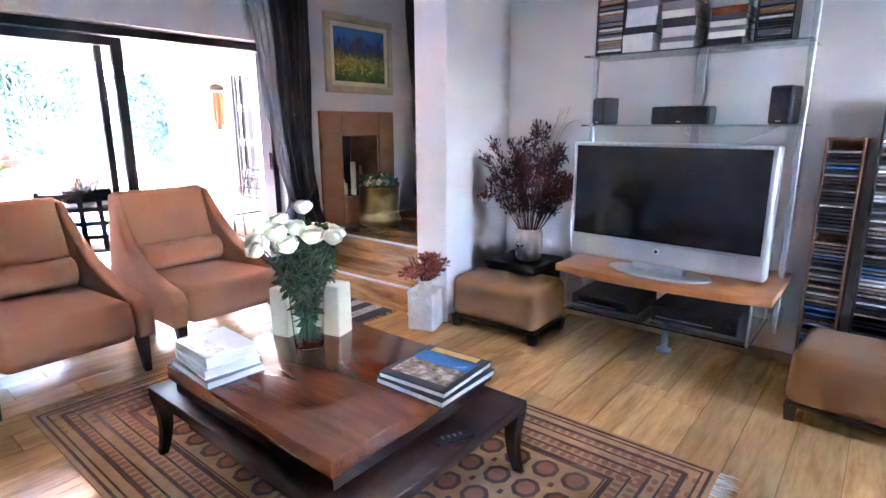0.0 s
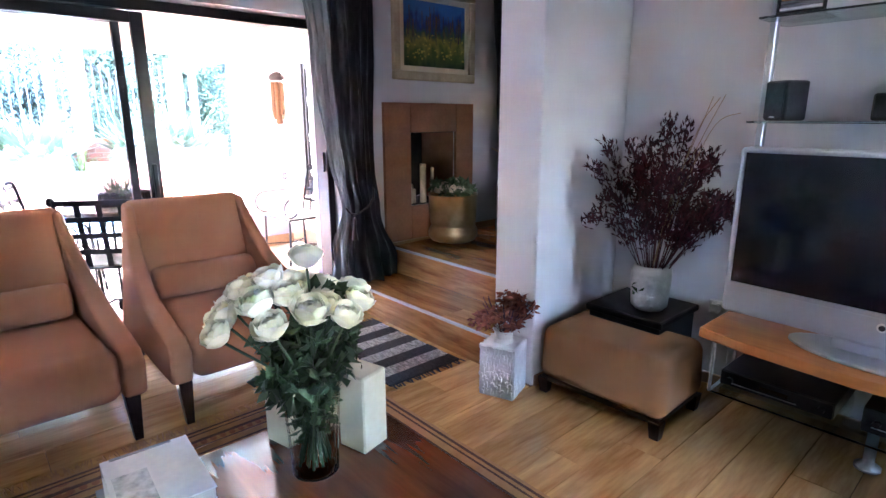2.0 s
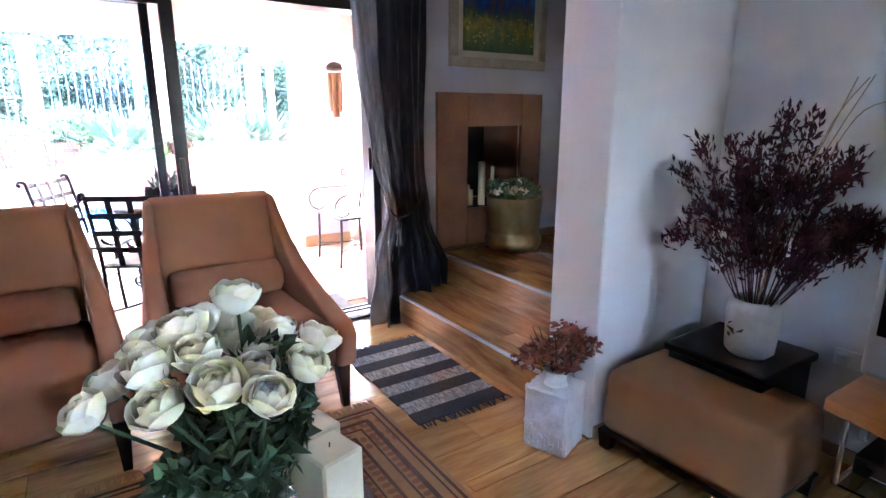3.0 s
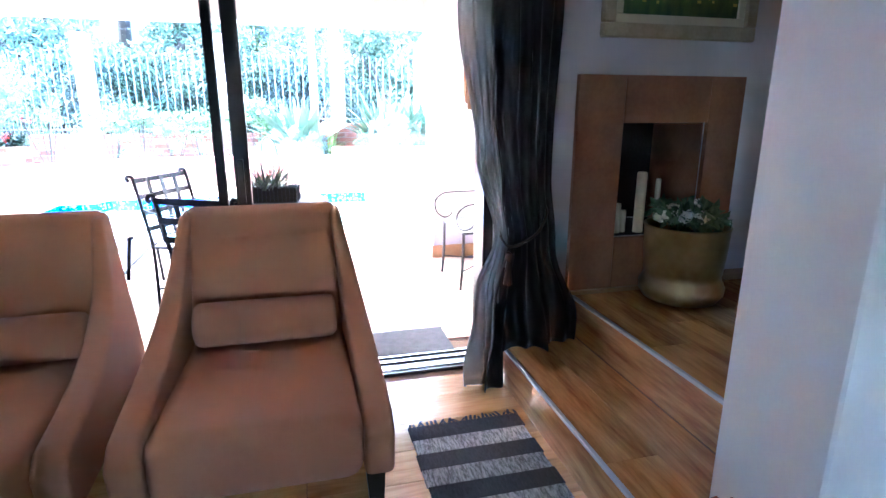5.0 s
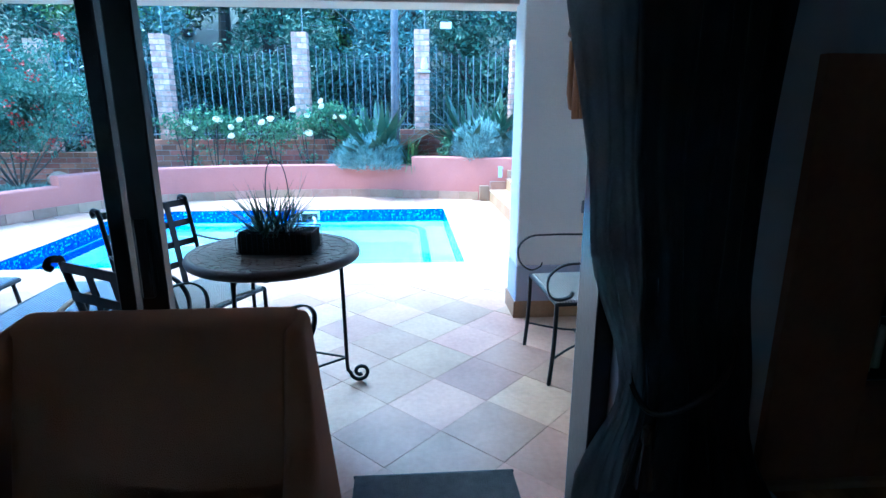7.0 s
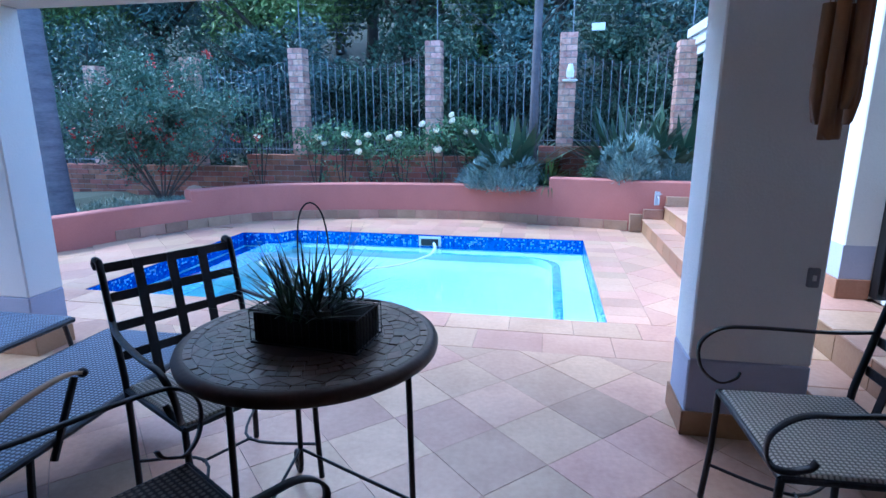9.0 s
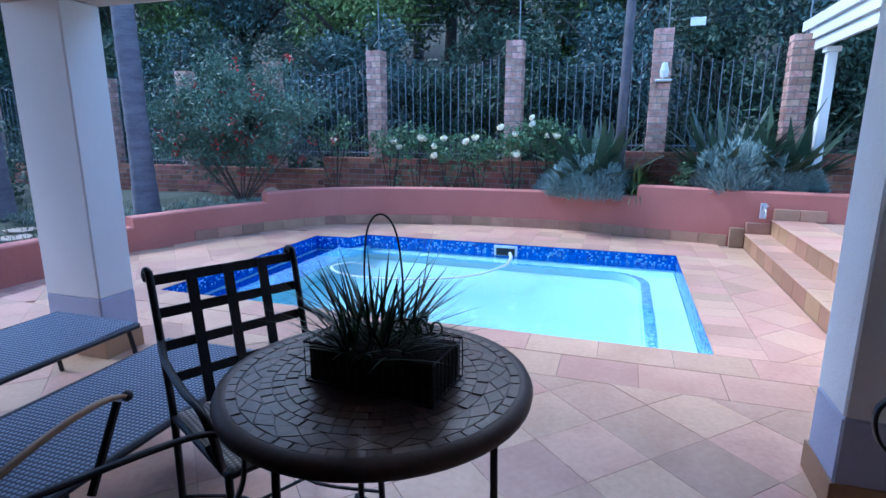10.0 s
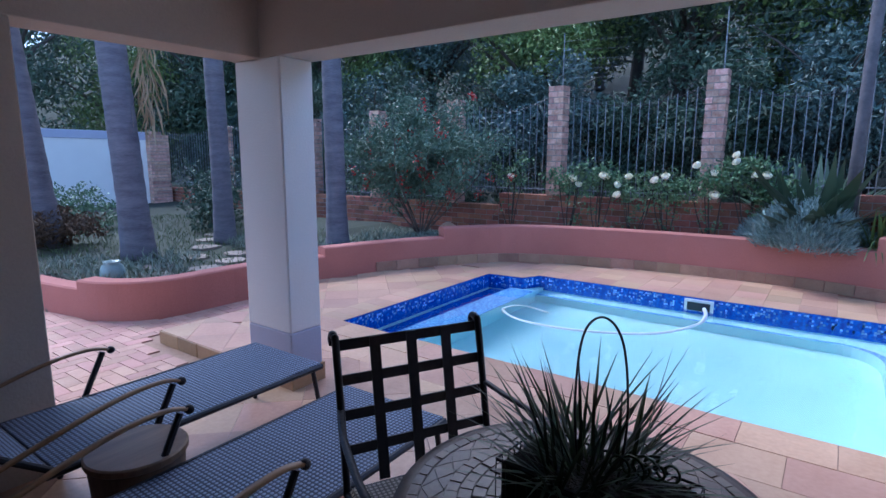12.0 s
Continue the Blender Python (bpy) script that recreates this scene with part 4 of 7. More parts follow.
# pale block vase with dried flowers
wv2 = thing("block_vase", "chalk-white textured block vase with dried rust-coloured flowers", "vase", pose(-2.335, 2.65, 0, 0, 0, 20))
wv2.scale = (1.38, 1.38, 1.0)
part("block", box(B(), -0.067, -0.067, 0, 0.067, 0.067, 0.27, 0.006), CHALK, wv2)
rel, rg = B(), random.Random(8)
for k in range(130):
    a, b, h = rg.uniform(-0.06, 0.055), rg.uniform(0.01, 0.25), rg.uniform(0.012, 0.04)
    box(rel, a, -0.072, b, a + 0.007, -0.066, min(b + h, 0.266))
    box(rel, -0.072, a, b, -0.066, a + 0.007, min(b + h * 0.7, 0.266))
part("relief", rel, CHALK, wv2, "chipped white relief")
part("neck", lathe(B(), [(0.036, 0.27), (0.03, 0.29), (0.033, 0.32), (0.042, 0.335), (0.038, 0.335), (0.028, 0.318)], 16), PORCELAIN, wv2)
dr = np.random.default_rng(12)
p = blobs(dr, 900, (0, 0, 0.42), (0.112, 0.112, 0.09), 22)
kite_leaves("dried_flowers", p, 0.028, DRIED_B, wv2, 0.6, rng=dr)["kind"] = "stuff"
st = B()
for k in range(24):
    a, r = dr.uniform(0, 6.28), dr.uniform(0.03, 0.11)
    tube(st, [(0, 0, 0.30), (r * 0.5 * math.cos(a), r * 0.5 * math.sin(a), 0.37), (r * math.cos(a), r * math.sin(a), dr.uniform(0.41, 0.50))], 0.0018, 4)
part("stalks", st, DRIED, wv2)["kind"] = "stuff"

# black stand, white vase, tall dried branches
bs = thing("plant_stand", "black painted wooden pedestal in the corner", "pedestal", pose(-1.94, 3.27, 0))
part("body", box(B(), -0.19, -0.19, 0, 0.19, 0.19, 0.39, 0.006), BLACK, bs)
part("top", box(B(), -0.205, -0.205, 0.39, 0.205, 0.205, 0.425, 0.006), BLACK, bs)
dv = thing("branch_vase", "white vase with a leaf print and tall dried burgundy branches", "vase", pose(-1.89, 3.24, 0.425))
part("vase", lathe(B(), [(0.07, 0), (0.088, 0.02), (0.092, 0.08), (0.098, 0.17), (0.095, 0.20), (0.082, 0.225), (0.075, 0.225), (0.085, 0.195), (0.08, 0.03)], 24), PORCELAIN, dv, "white glazed vase", True)
lf = np.array([(0.02 * math.sin(k) - 0.03, -0.098, 0.08 + 0.012 * k) for k in range(5)])
kite_leaves("leaf_print", lf, 0.04, ROSELEAF, dv, 0.5, lean=np.array([[0.6 * (-1) ** k, 0, 0.8] for k in range(5)]), rng=dr)
br, lv, ld = B(), [], []
for k in range(34):
    a, r = dr.uniform(0, 6.283), 0.40 * math.sqrt(dr.uniform(0.05, 1))
    h = dr.uniform(0.62, 0.94) - 0.22 * (r / 0.40) ** 2
    cx, cy = r * math.cos(a), r * math.sin(a)
    if cx < -0.22:
        cx = -0.22
    if cy > 0.2:
        cy = 0.2
    path = arc([(0, 0, 0.10), (cx * 0.25, cy * 0.25, 0.24), (cx * 0.7, cy * 0.7, 0.24 + h * 0.5), (cx, cy, h)], 5)
    tube(br, path, 0.0028, 4)
    for q in path[7:]:
        for j in range(15):
            lv.append(tuple(np.array(q) + dr.normal(size=3) * 0.017))
            ld.append((cx, cy, 0.6 + dr.uniform(0, 0.5)))
part("branches", br, DRIED, dv)["kind"] = "stuff"
kite_leaves("dried_leaves", lv, 0.036, DRIED, dv, 0.30, lean=np.array(ld), rng=dr)
sp = B()
for k in range(4):
    x, y = dr.uniform(-0.16, 0.2), dr.uniform(-0.1, 0.1)
    tube(sp, arc([(0, 0, 0.2), (x * 0.5, y * 0.5, 0.6), (x, y, dr.uniform(0.75, 0.9)), (x * 1.5, y * 1.4, dr.uniform(0.95, 1.1))], 5), 0.0018, 4)
part("straws", sp, STRAW, dv, "pale dried grass stalks")["kind"] = "stuff"

# television unit
tv = thing("shelf_unit", "aluminium post shelving with glass shelves and a cherry board", "shelf unit")
for x, y in ((-1.505, 3.33), (-0.385, 3.33)):
    part("post", box(B(), x - 0.014, y - 0.02, 0.22, x + 0.014, y + 0.02, 2.58, 0.004), ALU, tv)
    for z in (0.30, 1.0, 2.2):
        part("wall_bracket", box(B(), x - 0.01, y + 0.02, z - 0.02, x + 0.01, 3.519, z + 0.02), ALU, tv)
part("back_rail", box(B(), -0.96, 3.49, 0.7, -0.91, 3.518, 2.4, 0.003), SILVER, tv)
for z in (1.345, 1.745):
    part("glass_shelf", box(B(), -1.52, 3.19, z - 0.008, -0.37, 3.50, z, 0.001), SHELFGLASS, tv, "greenish glass shelf")
cb = B()
loft(cb, [[(-1.48, 3.48, z), (-0.35, 3.48, z), (-0.35, 2.86, z), (-0.55, 2.82, z), (-0.95, 2.79, z), (-1.30, 2.82, z), (-1.48, 2.86, z)] for z in (0.50, 0.54)])
soften(part("cherry_board", cb, CHERRY, tv, "warm cherry wood board"), 0.003, 2)
for x in (-1.43, -0.44):
    part("hanger", tube(B(), [(x, 2.90, 0.50), (x, 2.90, 0.27), (x, 3.40, 0.27), (x, 3.40, 0.50)], 0.007, 6), ALU, tv)
part("lower_glass", box(B(), -1.44, 2.90, 0.262, -0.43, 3.42, 0.27, 0.001), SHELFGLASS, tv, "lower glass shelf")
part("foot_pole", lathe(B(), [(0.045, 0), (0.045, 0.012), (0.02, 0.02), (0.018, 0.26)], 16, (-0.93, 3.25, 0)), ALU, tv, "round support pole", True)

tel = thing("television", "silver flat television with a dark screen on an oval foot", "television", pose(-0.925, 2.99, 0.541, 0, 0, -3))
soften(part("casing", box(B(), -0.525, -0.045, 0.055, 0.525, 0.045, 0.71), SILVER, tel), 0.018, 3)
part("screen", box(B(), -0.497, -0.049, 0.185, 0.497, -0.0455, 0.69), BLACKGLASS, tel, "dark glass screen")
part("grille", box(B(), -0.40, -0.048, 0.085, 0.40, -0.0455, 0.165, 0.001), SILVER, tel, "silver speaker grille")
bt = part("power_button", rod(B(), (0, -0.0455, 0.135), (0, -0.052, 0.135), 0.017, 0.015, 16), WHITEP, tel, "round button with a dark centre")
part("button_centre", rod(B(), (0, -0.052, 0.135), (0, -0.0535, 0.135), 0.010, 0.010, 12), BLACK, bt)
ft = B()
lathe(ft, [(0.95, 0), (1, 0.006), (1, 0.014), (0.9, 0.018)], 32)
bmesh.ops.scale(ft, vec=(0.28, 0.13, 1), verts=ft.verts[:])
part("foot", ft, ALU, tel, "oval grey foot")
part("neck", box(B(), -0.14, -0.03, 0.016, 0.14, 0.03, 0.06, 0.004), SILVER, tel)


def speaker(m, w, d, h, label, cat="loudspeaker"):
    s = thing("loudspeaker", label, cat, m)
    soften(part("cabinet", box(B(), -w / 2, -d / 2, 0, w / 2, d / 2, h), BLACK, s), 0.012, 3)
    part("grille", box(B(), -w / 2 + 0.008, -d / 2 - 0.006, 0.012, w / 2 - 0.008, -d / 2 - 0.001, h - 0.008, 0.002), IRON, s)
    part("badge", box(B(), -0.012, -d / 2 - 0.008, 0.012, 0.012, -d / 2 - 0.006, 0.018), SILVER, s)
    return s


speaker(pose(-1.425, 3.33, 1.346, 0, 0, -25), 0.105, 0.12, 0.16, "small black bookshelf loudspeaker on a glass shelf")
speaker(pose(-0.47, 3.33, 1.346, 0, 0, -12), 0.11, 0.12, 0.19, "small black bookshelf loudspeaker on a glass shelf")
speaker(pose(-0.965, 3.33, 1.346, 0, 0, -3), 0.32, 0.12, 0.10, "wide black centre loudspeaker on a glass shelf")
for x, w, h in ((-1.22, 0.40, 0.07), (-0.72, 0.44, 0.10)):
    av = thing("hifi_unit", "black hi-fi unit under the television", "hi-fi unit", pose(x, 3.15, 0.271))
    part("case", box(B(), -w / 2, -0.17, 0.008, w / 2, 0.17, h, 0.003), BLACK, av)
    part("front_panel", box(B(), -w / 2 + 0.004, -0.174, 0.01, w / 2 - 0.004, -0.17, h - 0.004), IRON, av)
    part("display", box(B(), -0.05, -0.1755, h * 0.45, 0.05, -0.174, h * 0.7), BLACKGLASS, av)
    part("strip", box(B(), -w / 2 + 0.03, -0.1755, h * 0.30, w / 2 - 0.12, -0.174, h * 0.34), SILVER, av)
    for k in (-1, 1):
        part("knob", rod(B(), (k * w * 0.4, -0.174, h * 0.5), (k * w * 0.4, -0.188, h * 0.5), 0.013, 0.012, 14), IRON, av)
cab = thing("speaker_cable", "thin pale cables hanging behind the shelf", "cable")
part("strand", tube(B(), arc([(-0.47, 3.40, 1.35), (-0.60, 3.50, 1.28), (-0.75, 3.505, 1.22), (-0.90, 3.505, 1.20)], 6), 0.003, 5), PAPER, cab)
part("strand", tube(B(), arc([(-0.965, 3.40, 1.35), (-0.99, 3.505, 1.30), (-0.94, 3.505, 1.27)], 6), 0.003, 5), PAPER, cab)

# things on the top shelf
srng = random.Random(31)
for x in (-1.40, -0.55):
    rk = thing("disc_rack", "black rack filled with compact discs on the top shelf", "disc rack", pose(x, 3.34, 1.746, 0, 0, -4))
    part("rack", box(box(box(B(), -0.085, -0.07, 0, -0.078, 0.07, 0.32), 0.078, -0.07, 0, 0.085, 0.07, 0.32), -0.085, 0.064, 0, 0.085, 0.07, 0.32), BLACK, rk)
    part("base", box(B(), -0.085, -0.07, 0, 0.085, 0.064, 0.02), BLACK, rk)
    for k in range(22):
        part("disc_case", box(B(), -0.074, -0.068 + srng.uniform(0, 0.01), 0.024 + k * 0.0132, 0.074, 0.06, 0.034 + k * 0.0132), srng.choice((PAPER, GREYBOOK, DARKBOOK, BLACK, RUGGOLD)), rk)
for x, cols in ((-1.21, (PAPER, PAPER, DARKBOOK, PAPER, PAPER, GREYBOOK, PAGES, MAHOG)), (-1.01, (PAPER, GREYBOOK, PAPER, DARKBOOK, PAPER, GREYBOOK, DARKBOOK, PAGES)), (-0.76, (DARKBOOK, PAGES, GREYBOOK, PAGES, DARKBOOK, MAHOG, GREYBOOK, PAGES, GREYBOOK, DARKBOOK))):
    z = 1.746
    for cmat in cols:
        h = srng.uniform(0.022, 0.05)
        book("stacked_book", "hardcover book in a stack on the top shelf", 0.22, 0.17, h, cmat, pose(x + srng.uniform(-0.01, 0.01), 3.34, z, 0, 0, 90 + srng.uniform(-4, 4)))
        z += h + 0.001


def disc_tower(m, w, h, frame_mat, label, n):
    t = thing("disc_tower", label, "disc tower", m, group="disc towers")
    for sx in (-1, 1):
        part("upright", box(B(), sx * (w / 2 - 0.006) - 0.006, -0.075, 0, sx * (w / 2 - 0.006) + 0.006, 0.075, h, 0.002), frame_mat, t)
    part("back", box(B(), -w / 2, 0.075, 0, w / 2, 0.083, h), frame_mat, t)
    part("base", box(B(), -w / 2 + 0.012, -0.075, 0, w / 2 - 0.012, 0.075, 0.03), frame_mat, t)
    part("top", box(B(), -w / 2 + 0.012, -0.075, h - 0.012, w / 2 - 0.012, 0.075, h), frame_mat, t)
    step = (h - 0.09) / n
    for k in range(n):
        if srng.random() < 0.1:
            continue
        cm = srng.choice((PAPER, PAPER, GREYBOOK, SKYBOOK, DARKBOOK, DARKBOOK, BLACK, GREYBOOK, SANDBOOK, DARKBOOK))
        part("disc_case", box(B(), -w / 2 + 0.013, -0.07 + srng.uniform(-0.012, 0.012), 0.036 + k * step, w / 2 - 0.013, 0.06, 0.036 + k * step + 0.0105), cm, t)
    return t


disc_tower(pose(-0.19, 3.40, 0, 0, 0, -3), 0.165, 1.28, woody("pine_tower", (0.17, 0.07, 0.035), (0.28, 0.13, 0.07), "z", 3, 0.4, 0.05), "tall pine rack full of compact discs", 62)
disc_tower(pose(0.03, 3.38, 0, 0, 0, -3), 0.18, 1.47, BLACK, "tall black rack full of compact discs", 70)
so = thing("wall_socket", "small white wall socket", "socket", pose(-1.64, 3.519, 0.42))
part("plate", box(B(), -0.06, -0.008, -0.035, 0.06, 0, 0.035, 0.002), WHITEP, so)
part("plug", box(B(), -0.045, -0.03, -0.02, -0.005, -0.008, 0.02, 0.003), WHITEP, so)

# ---- raised room things ----
fp = thing("fireplace", "rust-brown stone fireplace surround with a dark firebox", "fireplace")
FX = -4.03
for a in ((3.15, FLOOR_UP + 0.02, 3.40, 1.475), (3.88, FLOOR_UP + 0.02, 4.08, 1.475), (3.40, 1.25, 3.88, 1.475), (3.40, FLOOR_UP + 0.02, 3.88, 0.68)):
    part("stone_slab", box(B(), FX + 0.001, a[0] + 0.001, a[1] + 0.001, FX + 0.03, a[2] - 0.001, a[3] - 0.001, 0.002), STONE_FP, fp)
part("plinth", box(B(), FX + 0.001, 3.13, FLOOR_UP, FX + 0.045, 4.10, FLOOR_UP + 0.02), WOODTRIM, fp)
fb = B()
box(fb, -4.448, 3.402, 0.684, -4.44, 3.878, 1.248)
for a in ((-4.44, 3.402, 0.676, -4.031, 3.878, 0.682), (-4.44, 3.402, 1.245, -4.031, 3.878, 1.2495), (-4.44, 3.401, 0.684, -4.031, 3.407, 1.245)):
    part("firebox_lining", box(B(), *a), SOOT, fp)
part("firebox_back", fb, SOOT, fp, "soot-black firebox")
part("firebox_side", box(B(), -4.44, 3.874, 0.684, -4.031, 3.879, 1.245), STONE_FP, fp)
for y, r, z1, x in ((3.50, 0.018, 0.80, -4.10), (3.585, 0.026, 1.0, -4.08), (3.70, 0.014, 0.96, -4.10), (3.46, 0.014, 0.84, -4.08)):
    c = thing("hearth_candle", "slim cream candle in the fireplace opening", "candle", pose(x, y, 0.683), group="candles in the hearth")
    part("wax", lathe(B(), [(r, 0), (r, z1 - 0.69), (r * 0.8, z1 - 0.683), (r * 0.5, z1 - 0.69)], 14), CREAM, c)
    part("wick", rod(B(), (0, 0, z1 - 0.69), (0, 0, z1 - 0.675), 0.0015, None, 5), BLACK, c)
pt = thing("brass_pot", "large aged brass pot with a bulging polished foot", "brass pot", pose(-3.83, 3.69, FLOOR_UP))
pt.scale = (0.90, 0.90, 0.88)
part("pot", lathe(B(), [(0.17, 0), (0.195, 0.01), (0.222, 0.05), (0.225, 0.09), (0.205, 0.135), (0.198, 0.15), (0.205, 0.17), (0.215, 0.30), (0.22, 0.42), (0.226, 0.428), (0.222, 0.435), (0.21, 0.43), (0.20, 0.30), (0.19, 0.16)], 36), BRASS, pt, "", True)
part("dark_rim_shadow", lathe(B(), [(0.205, 0.36), (0.20, 0.362)], 24), SOIL, pt)
fa = thing("flower_arrangement", "cream and green flower arrangement in the brass pot", "flowers", pose(-3.83, 3.69, FLOOR_UP + 0.32))
fa.scale = (0.88, 0.88, 0.9)
fr2 = np.random.default_rng(44)
p = blobs(fr2, 420, (0, 0, 0.10), (0.21, 0.21, 0.09), 16)
p[:, 2] = np.maximum(p[:, 2], 0.005)
kite_leaves("foliage", p, 0.06, BUSH, fa, 0.55, rng=fr2)
p = blobs(fr2, 200, (0, 0, 0.09), (0.19, 0.19, 0.08), 12)
p[:, 2] = np.maximum(p[:, 2], 0.005)
kite_leaves("dark_foliage", p, 0.06, ROSELEAF, fa, 0.5, rng=fr2)
for k in range(9):
    a, r = fr2.uniform(0, 6.28), fr2.uniform(0.04, 0.17)
    rose((r * math.cos(a), r * math.sin(a), fr2.uniform(0.11, 0.16)), 0.038, fa, 60 + k)

pic = thing("painting", "landscape painting of trees over yellow flowers in a gilt frame", "painting", pose(-4.029, 3.67, 1.98))
q = B()
for a in ((-0.42, -0.34, 0.42, -0.275), (-0.42, 0.275, 0.42, 0.34), (-0.42, -0.275, -0.355, 0.275), (0.355, -0.275, 0.42, 0.275)):
    box(q, 0, a[0], a[1], 0.035, a[2], a[3], 0.006)
part("frame", q, GILT, pic, "champagne gilt frame")
q = B()
for a in ((-0.355, -0.275, 0.355, -0.235), (-0.355, 0.235, 0.355, 0.275), (-0.355, -0.235, -0.315, 0.235), (0.315, -0.235, 0.355, 0.235)):
    box(q, 0, a[0], a[1], 0.022, a[2], a[3], 0.003)
part("inner_frame", q, CREAM, pic, "cream inner frame")
m, nn, ll, pp = nodes_of("painted_canvas")
tc = nn.new("ShaderNodeTexCoord")
no = nn.new("ShaderNodeTexNoise")
no.inputs["Scale"].default_value, no.inputs["Detail"].default_value = 14, 5
mpn = nn.new("ShaderNodeMapping")
mpn.inputs["Scale"].default_value = (1, 1.6, 0.7)
ll.new(tc.outputs["Object"], mpn.inputs[0])
ll.new(mpn.outputs[0], no.inputs[0])
sep = nn.new("ShaderNodeSeparateXYZ")
ll.new(tc.outputs["Object"], sep.inputs[0])
ad = nn.new("ShaderNodeMath")
ad.operation = "MULTIPLY_ADD"
ad.inputs[1].default_value = 0.55
ll.new(no.outputs[0], ad.inputs[0])
mrn = nn.new("ShaderNodeMapRange")
mrn.inputs["From Min"].default_value, mrn.inputs["From Max"].default_value = -0.235, 0.235
mrn.inputs["To Min"].default_value, mrn.inputs["To Max"].default_value = -0.15, 0.65
ll.new(sep.outputs["Z"], mrn.inputs[0])
ll.new(mrn.outputs[0], ad.inputs[2])
rp = ramp_of(nn, [(0.05, (0.03, 0.07, 0.02)), (0.28, (0.09, 0.14, 0.03)), (0.42, (0.30, 0.26, 0.05)), (0.55, (0.05, 0.10, 0.06)), (0.68, (0.02, 0.05, 0.22)), (0.82, (0.04, 0.16, 0.45))])
ll.new(ad.outputs[0], rp.inputs[0])
ll.new(rp.outputs[0], pp.inputs["Base Color"])
pp.inputs["Roughness"].default_value = 0.55
bpn = nn.new("ShaderNodeBump")
bpn.inputs["Strength"].default_value = 0.3
ll.new(no.outputs[0], bpn.inputs["Height"])
ll.new(bpn.outputs[0], pp.inputs["Normal"])
part("canvas", box(B(), 0.004, -0.315, -0.235, 0.012, 0.315, 0.235), m, pic, "painted canvas in blues, greens and yellow")
strokes, prng = B(), random.Random(17)
for k in range(26):
    y, z0 = prng.uniform(-0.29, 0.29), prng.uniform(-0.05, 0.05)
    box(strokes, 0.012, y, z0, 0.0135, y + prng.uniform(0.004, 0.012), z0 + prng.uniform(0.08, 0.17))
part("tree_strokes", strokes, surf("dark_paint_strokes", (0.02, 0.03, 0.06), (0.16, 0.10, 0.05), 30, 0.5, 0.2), pic, "dark painted tree trunks")["kind"] = "stuff"
flecks = B()
for k in range(60):
    y, z0 = prng.uniform(-0.30, 0.29), prng.uniform(-0.20, 0.0)
    box(flecks, 0.012, y, z0, 0.0135, y + prng.uniform(0.006, 0.022), z0 + prng.uniform(0.006, 0.014))
part("flower_flecks", flecks, surf("yellow_paint", (0.35, 0.28, 0.03), (0.62, 0.5, 0.1), 30, 0.5, 0.2), pic, "yellow painted flowers")["kind"] = "stuff"


def along(table, z):
    """Value at height z between the (height, value) rows, eased."""
    for (z1, v1), (z0, v0) in zip(table, table[1:]):
        if z >= z0:
            return v0 + (v1 - v0) * smooth(z0, z1, z)
    return table[-1][1]


def smooth(a, b, t):
    t = max(0.0, min(1.0, (t - a) / (b - a)))
    return t * t * (3 - 2 * t)


def drape(name, parent, mat, edge_a, edge_b, ztop, foot, x, folds, depth, tie_z, seed=0.0, crumple=0.0):
    """A pleated cloth between two edge lines, drawn together at the tie and spreading below it."""
    nu, nv = folds * 10, 56
    verts, faces = [], []
    for j in range(nv + 1):
        t = j / nv
        for i in range(nu + 1):
            u = i / nu
            zb = foot(along(edge_a, 0.2) + (along(edge_b, 0.2) - along(edge_a, 0.2)) * u)
            z = ztop + (zb - ztop) * t
            ya, yb = along(edge_a, z), along(edge_b, z)
            ph = u * folds * 2 * math.pi + 0.9 * math.sin(u * 7 + seed) + 0.35 * math.sin(z * 2.3 + u * 5 + seed)
            amp = depth * (0.55 + 0.45 * math.sin(u * 11 + seed * 2 + 1.3)) * (0.55 + 0.45 * min(1.0, (yb - ya) / 0.36))
            xx = x + amp * math.sin(ph) + 0.010 * math.sin(z * 6 + u * 9 + seed)
            y = ya + (yb - ya) * u + 0.25 * amp * math.cos(ph)
            if z < tie_z:
                d = tie_z - z
                xx += crumple * d * (noise.noise(Vector((u * 4.0, z * 5.0, seed))) + 0.35) + 0.06 * d
                y += crumple * d * 0.5 * noise.noise(Vector((u * 5.0, z * 4.0, seed + 7)))
            verts.append((max(xx, -4.02), y, z))
    for j in range(nv):
        for i in range(nu):
            a = j * (nu + 1) + i
            faces.append((a, a + 1, a + nu + 2, a + nu + 1))
    ob = raw(name, verts, faces, mat, parent)
    so2 = ob.modifiers.new("thick", "SOLIDIFY")
    so2.thickness = 0.003
    for f in ob.data.polygons:
        f.use_smooth = True
    return ob


cu = thing("curtain", "dark slate curtain with a sheer edge, tied beside the door", "curtain")
drape("velvet", cu, CURTAIN, [(2.55, 2.64), (1.75, 2.68), (1.3, 2.70), (0.95, 2.745), (0.70, 2.785), (0.45, 2.72), (0.0, 2.66)], [(2.55, 3.03), (1.75, 3.0), (1.0, 2.985), (0.70, 3.02), (0.36, 3.12), (0.0, 3.16)],
      2.55, lambda y: 0.004 if y < 2.765 else 0.196, -3.93, 6, 0.038, 0.72, 0.4, 0.16)
drape("sheer", cu, SHEER, [(2.55, 2.44), (1.75, 2.545), (1.1, 2.635), (0.73, 2.735), (0.46, 2.63), (0.0, 2.58)], [(2.55, 2.70), (1.3, 2.74), (0.73, 2.80), (0.4, 2.78), (0.0, 2.765)],
      2.55, lambda y: 0.006, -3.955, 4, 0.022, 0.72, 1.9, 0.10)
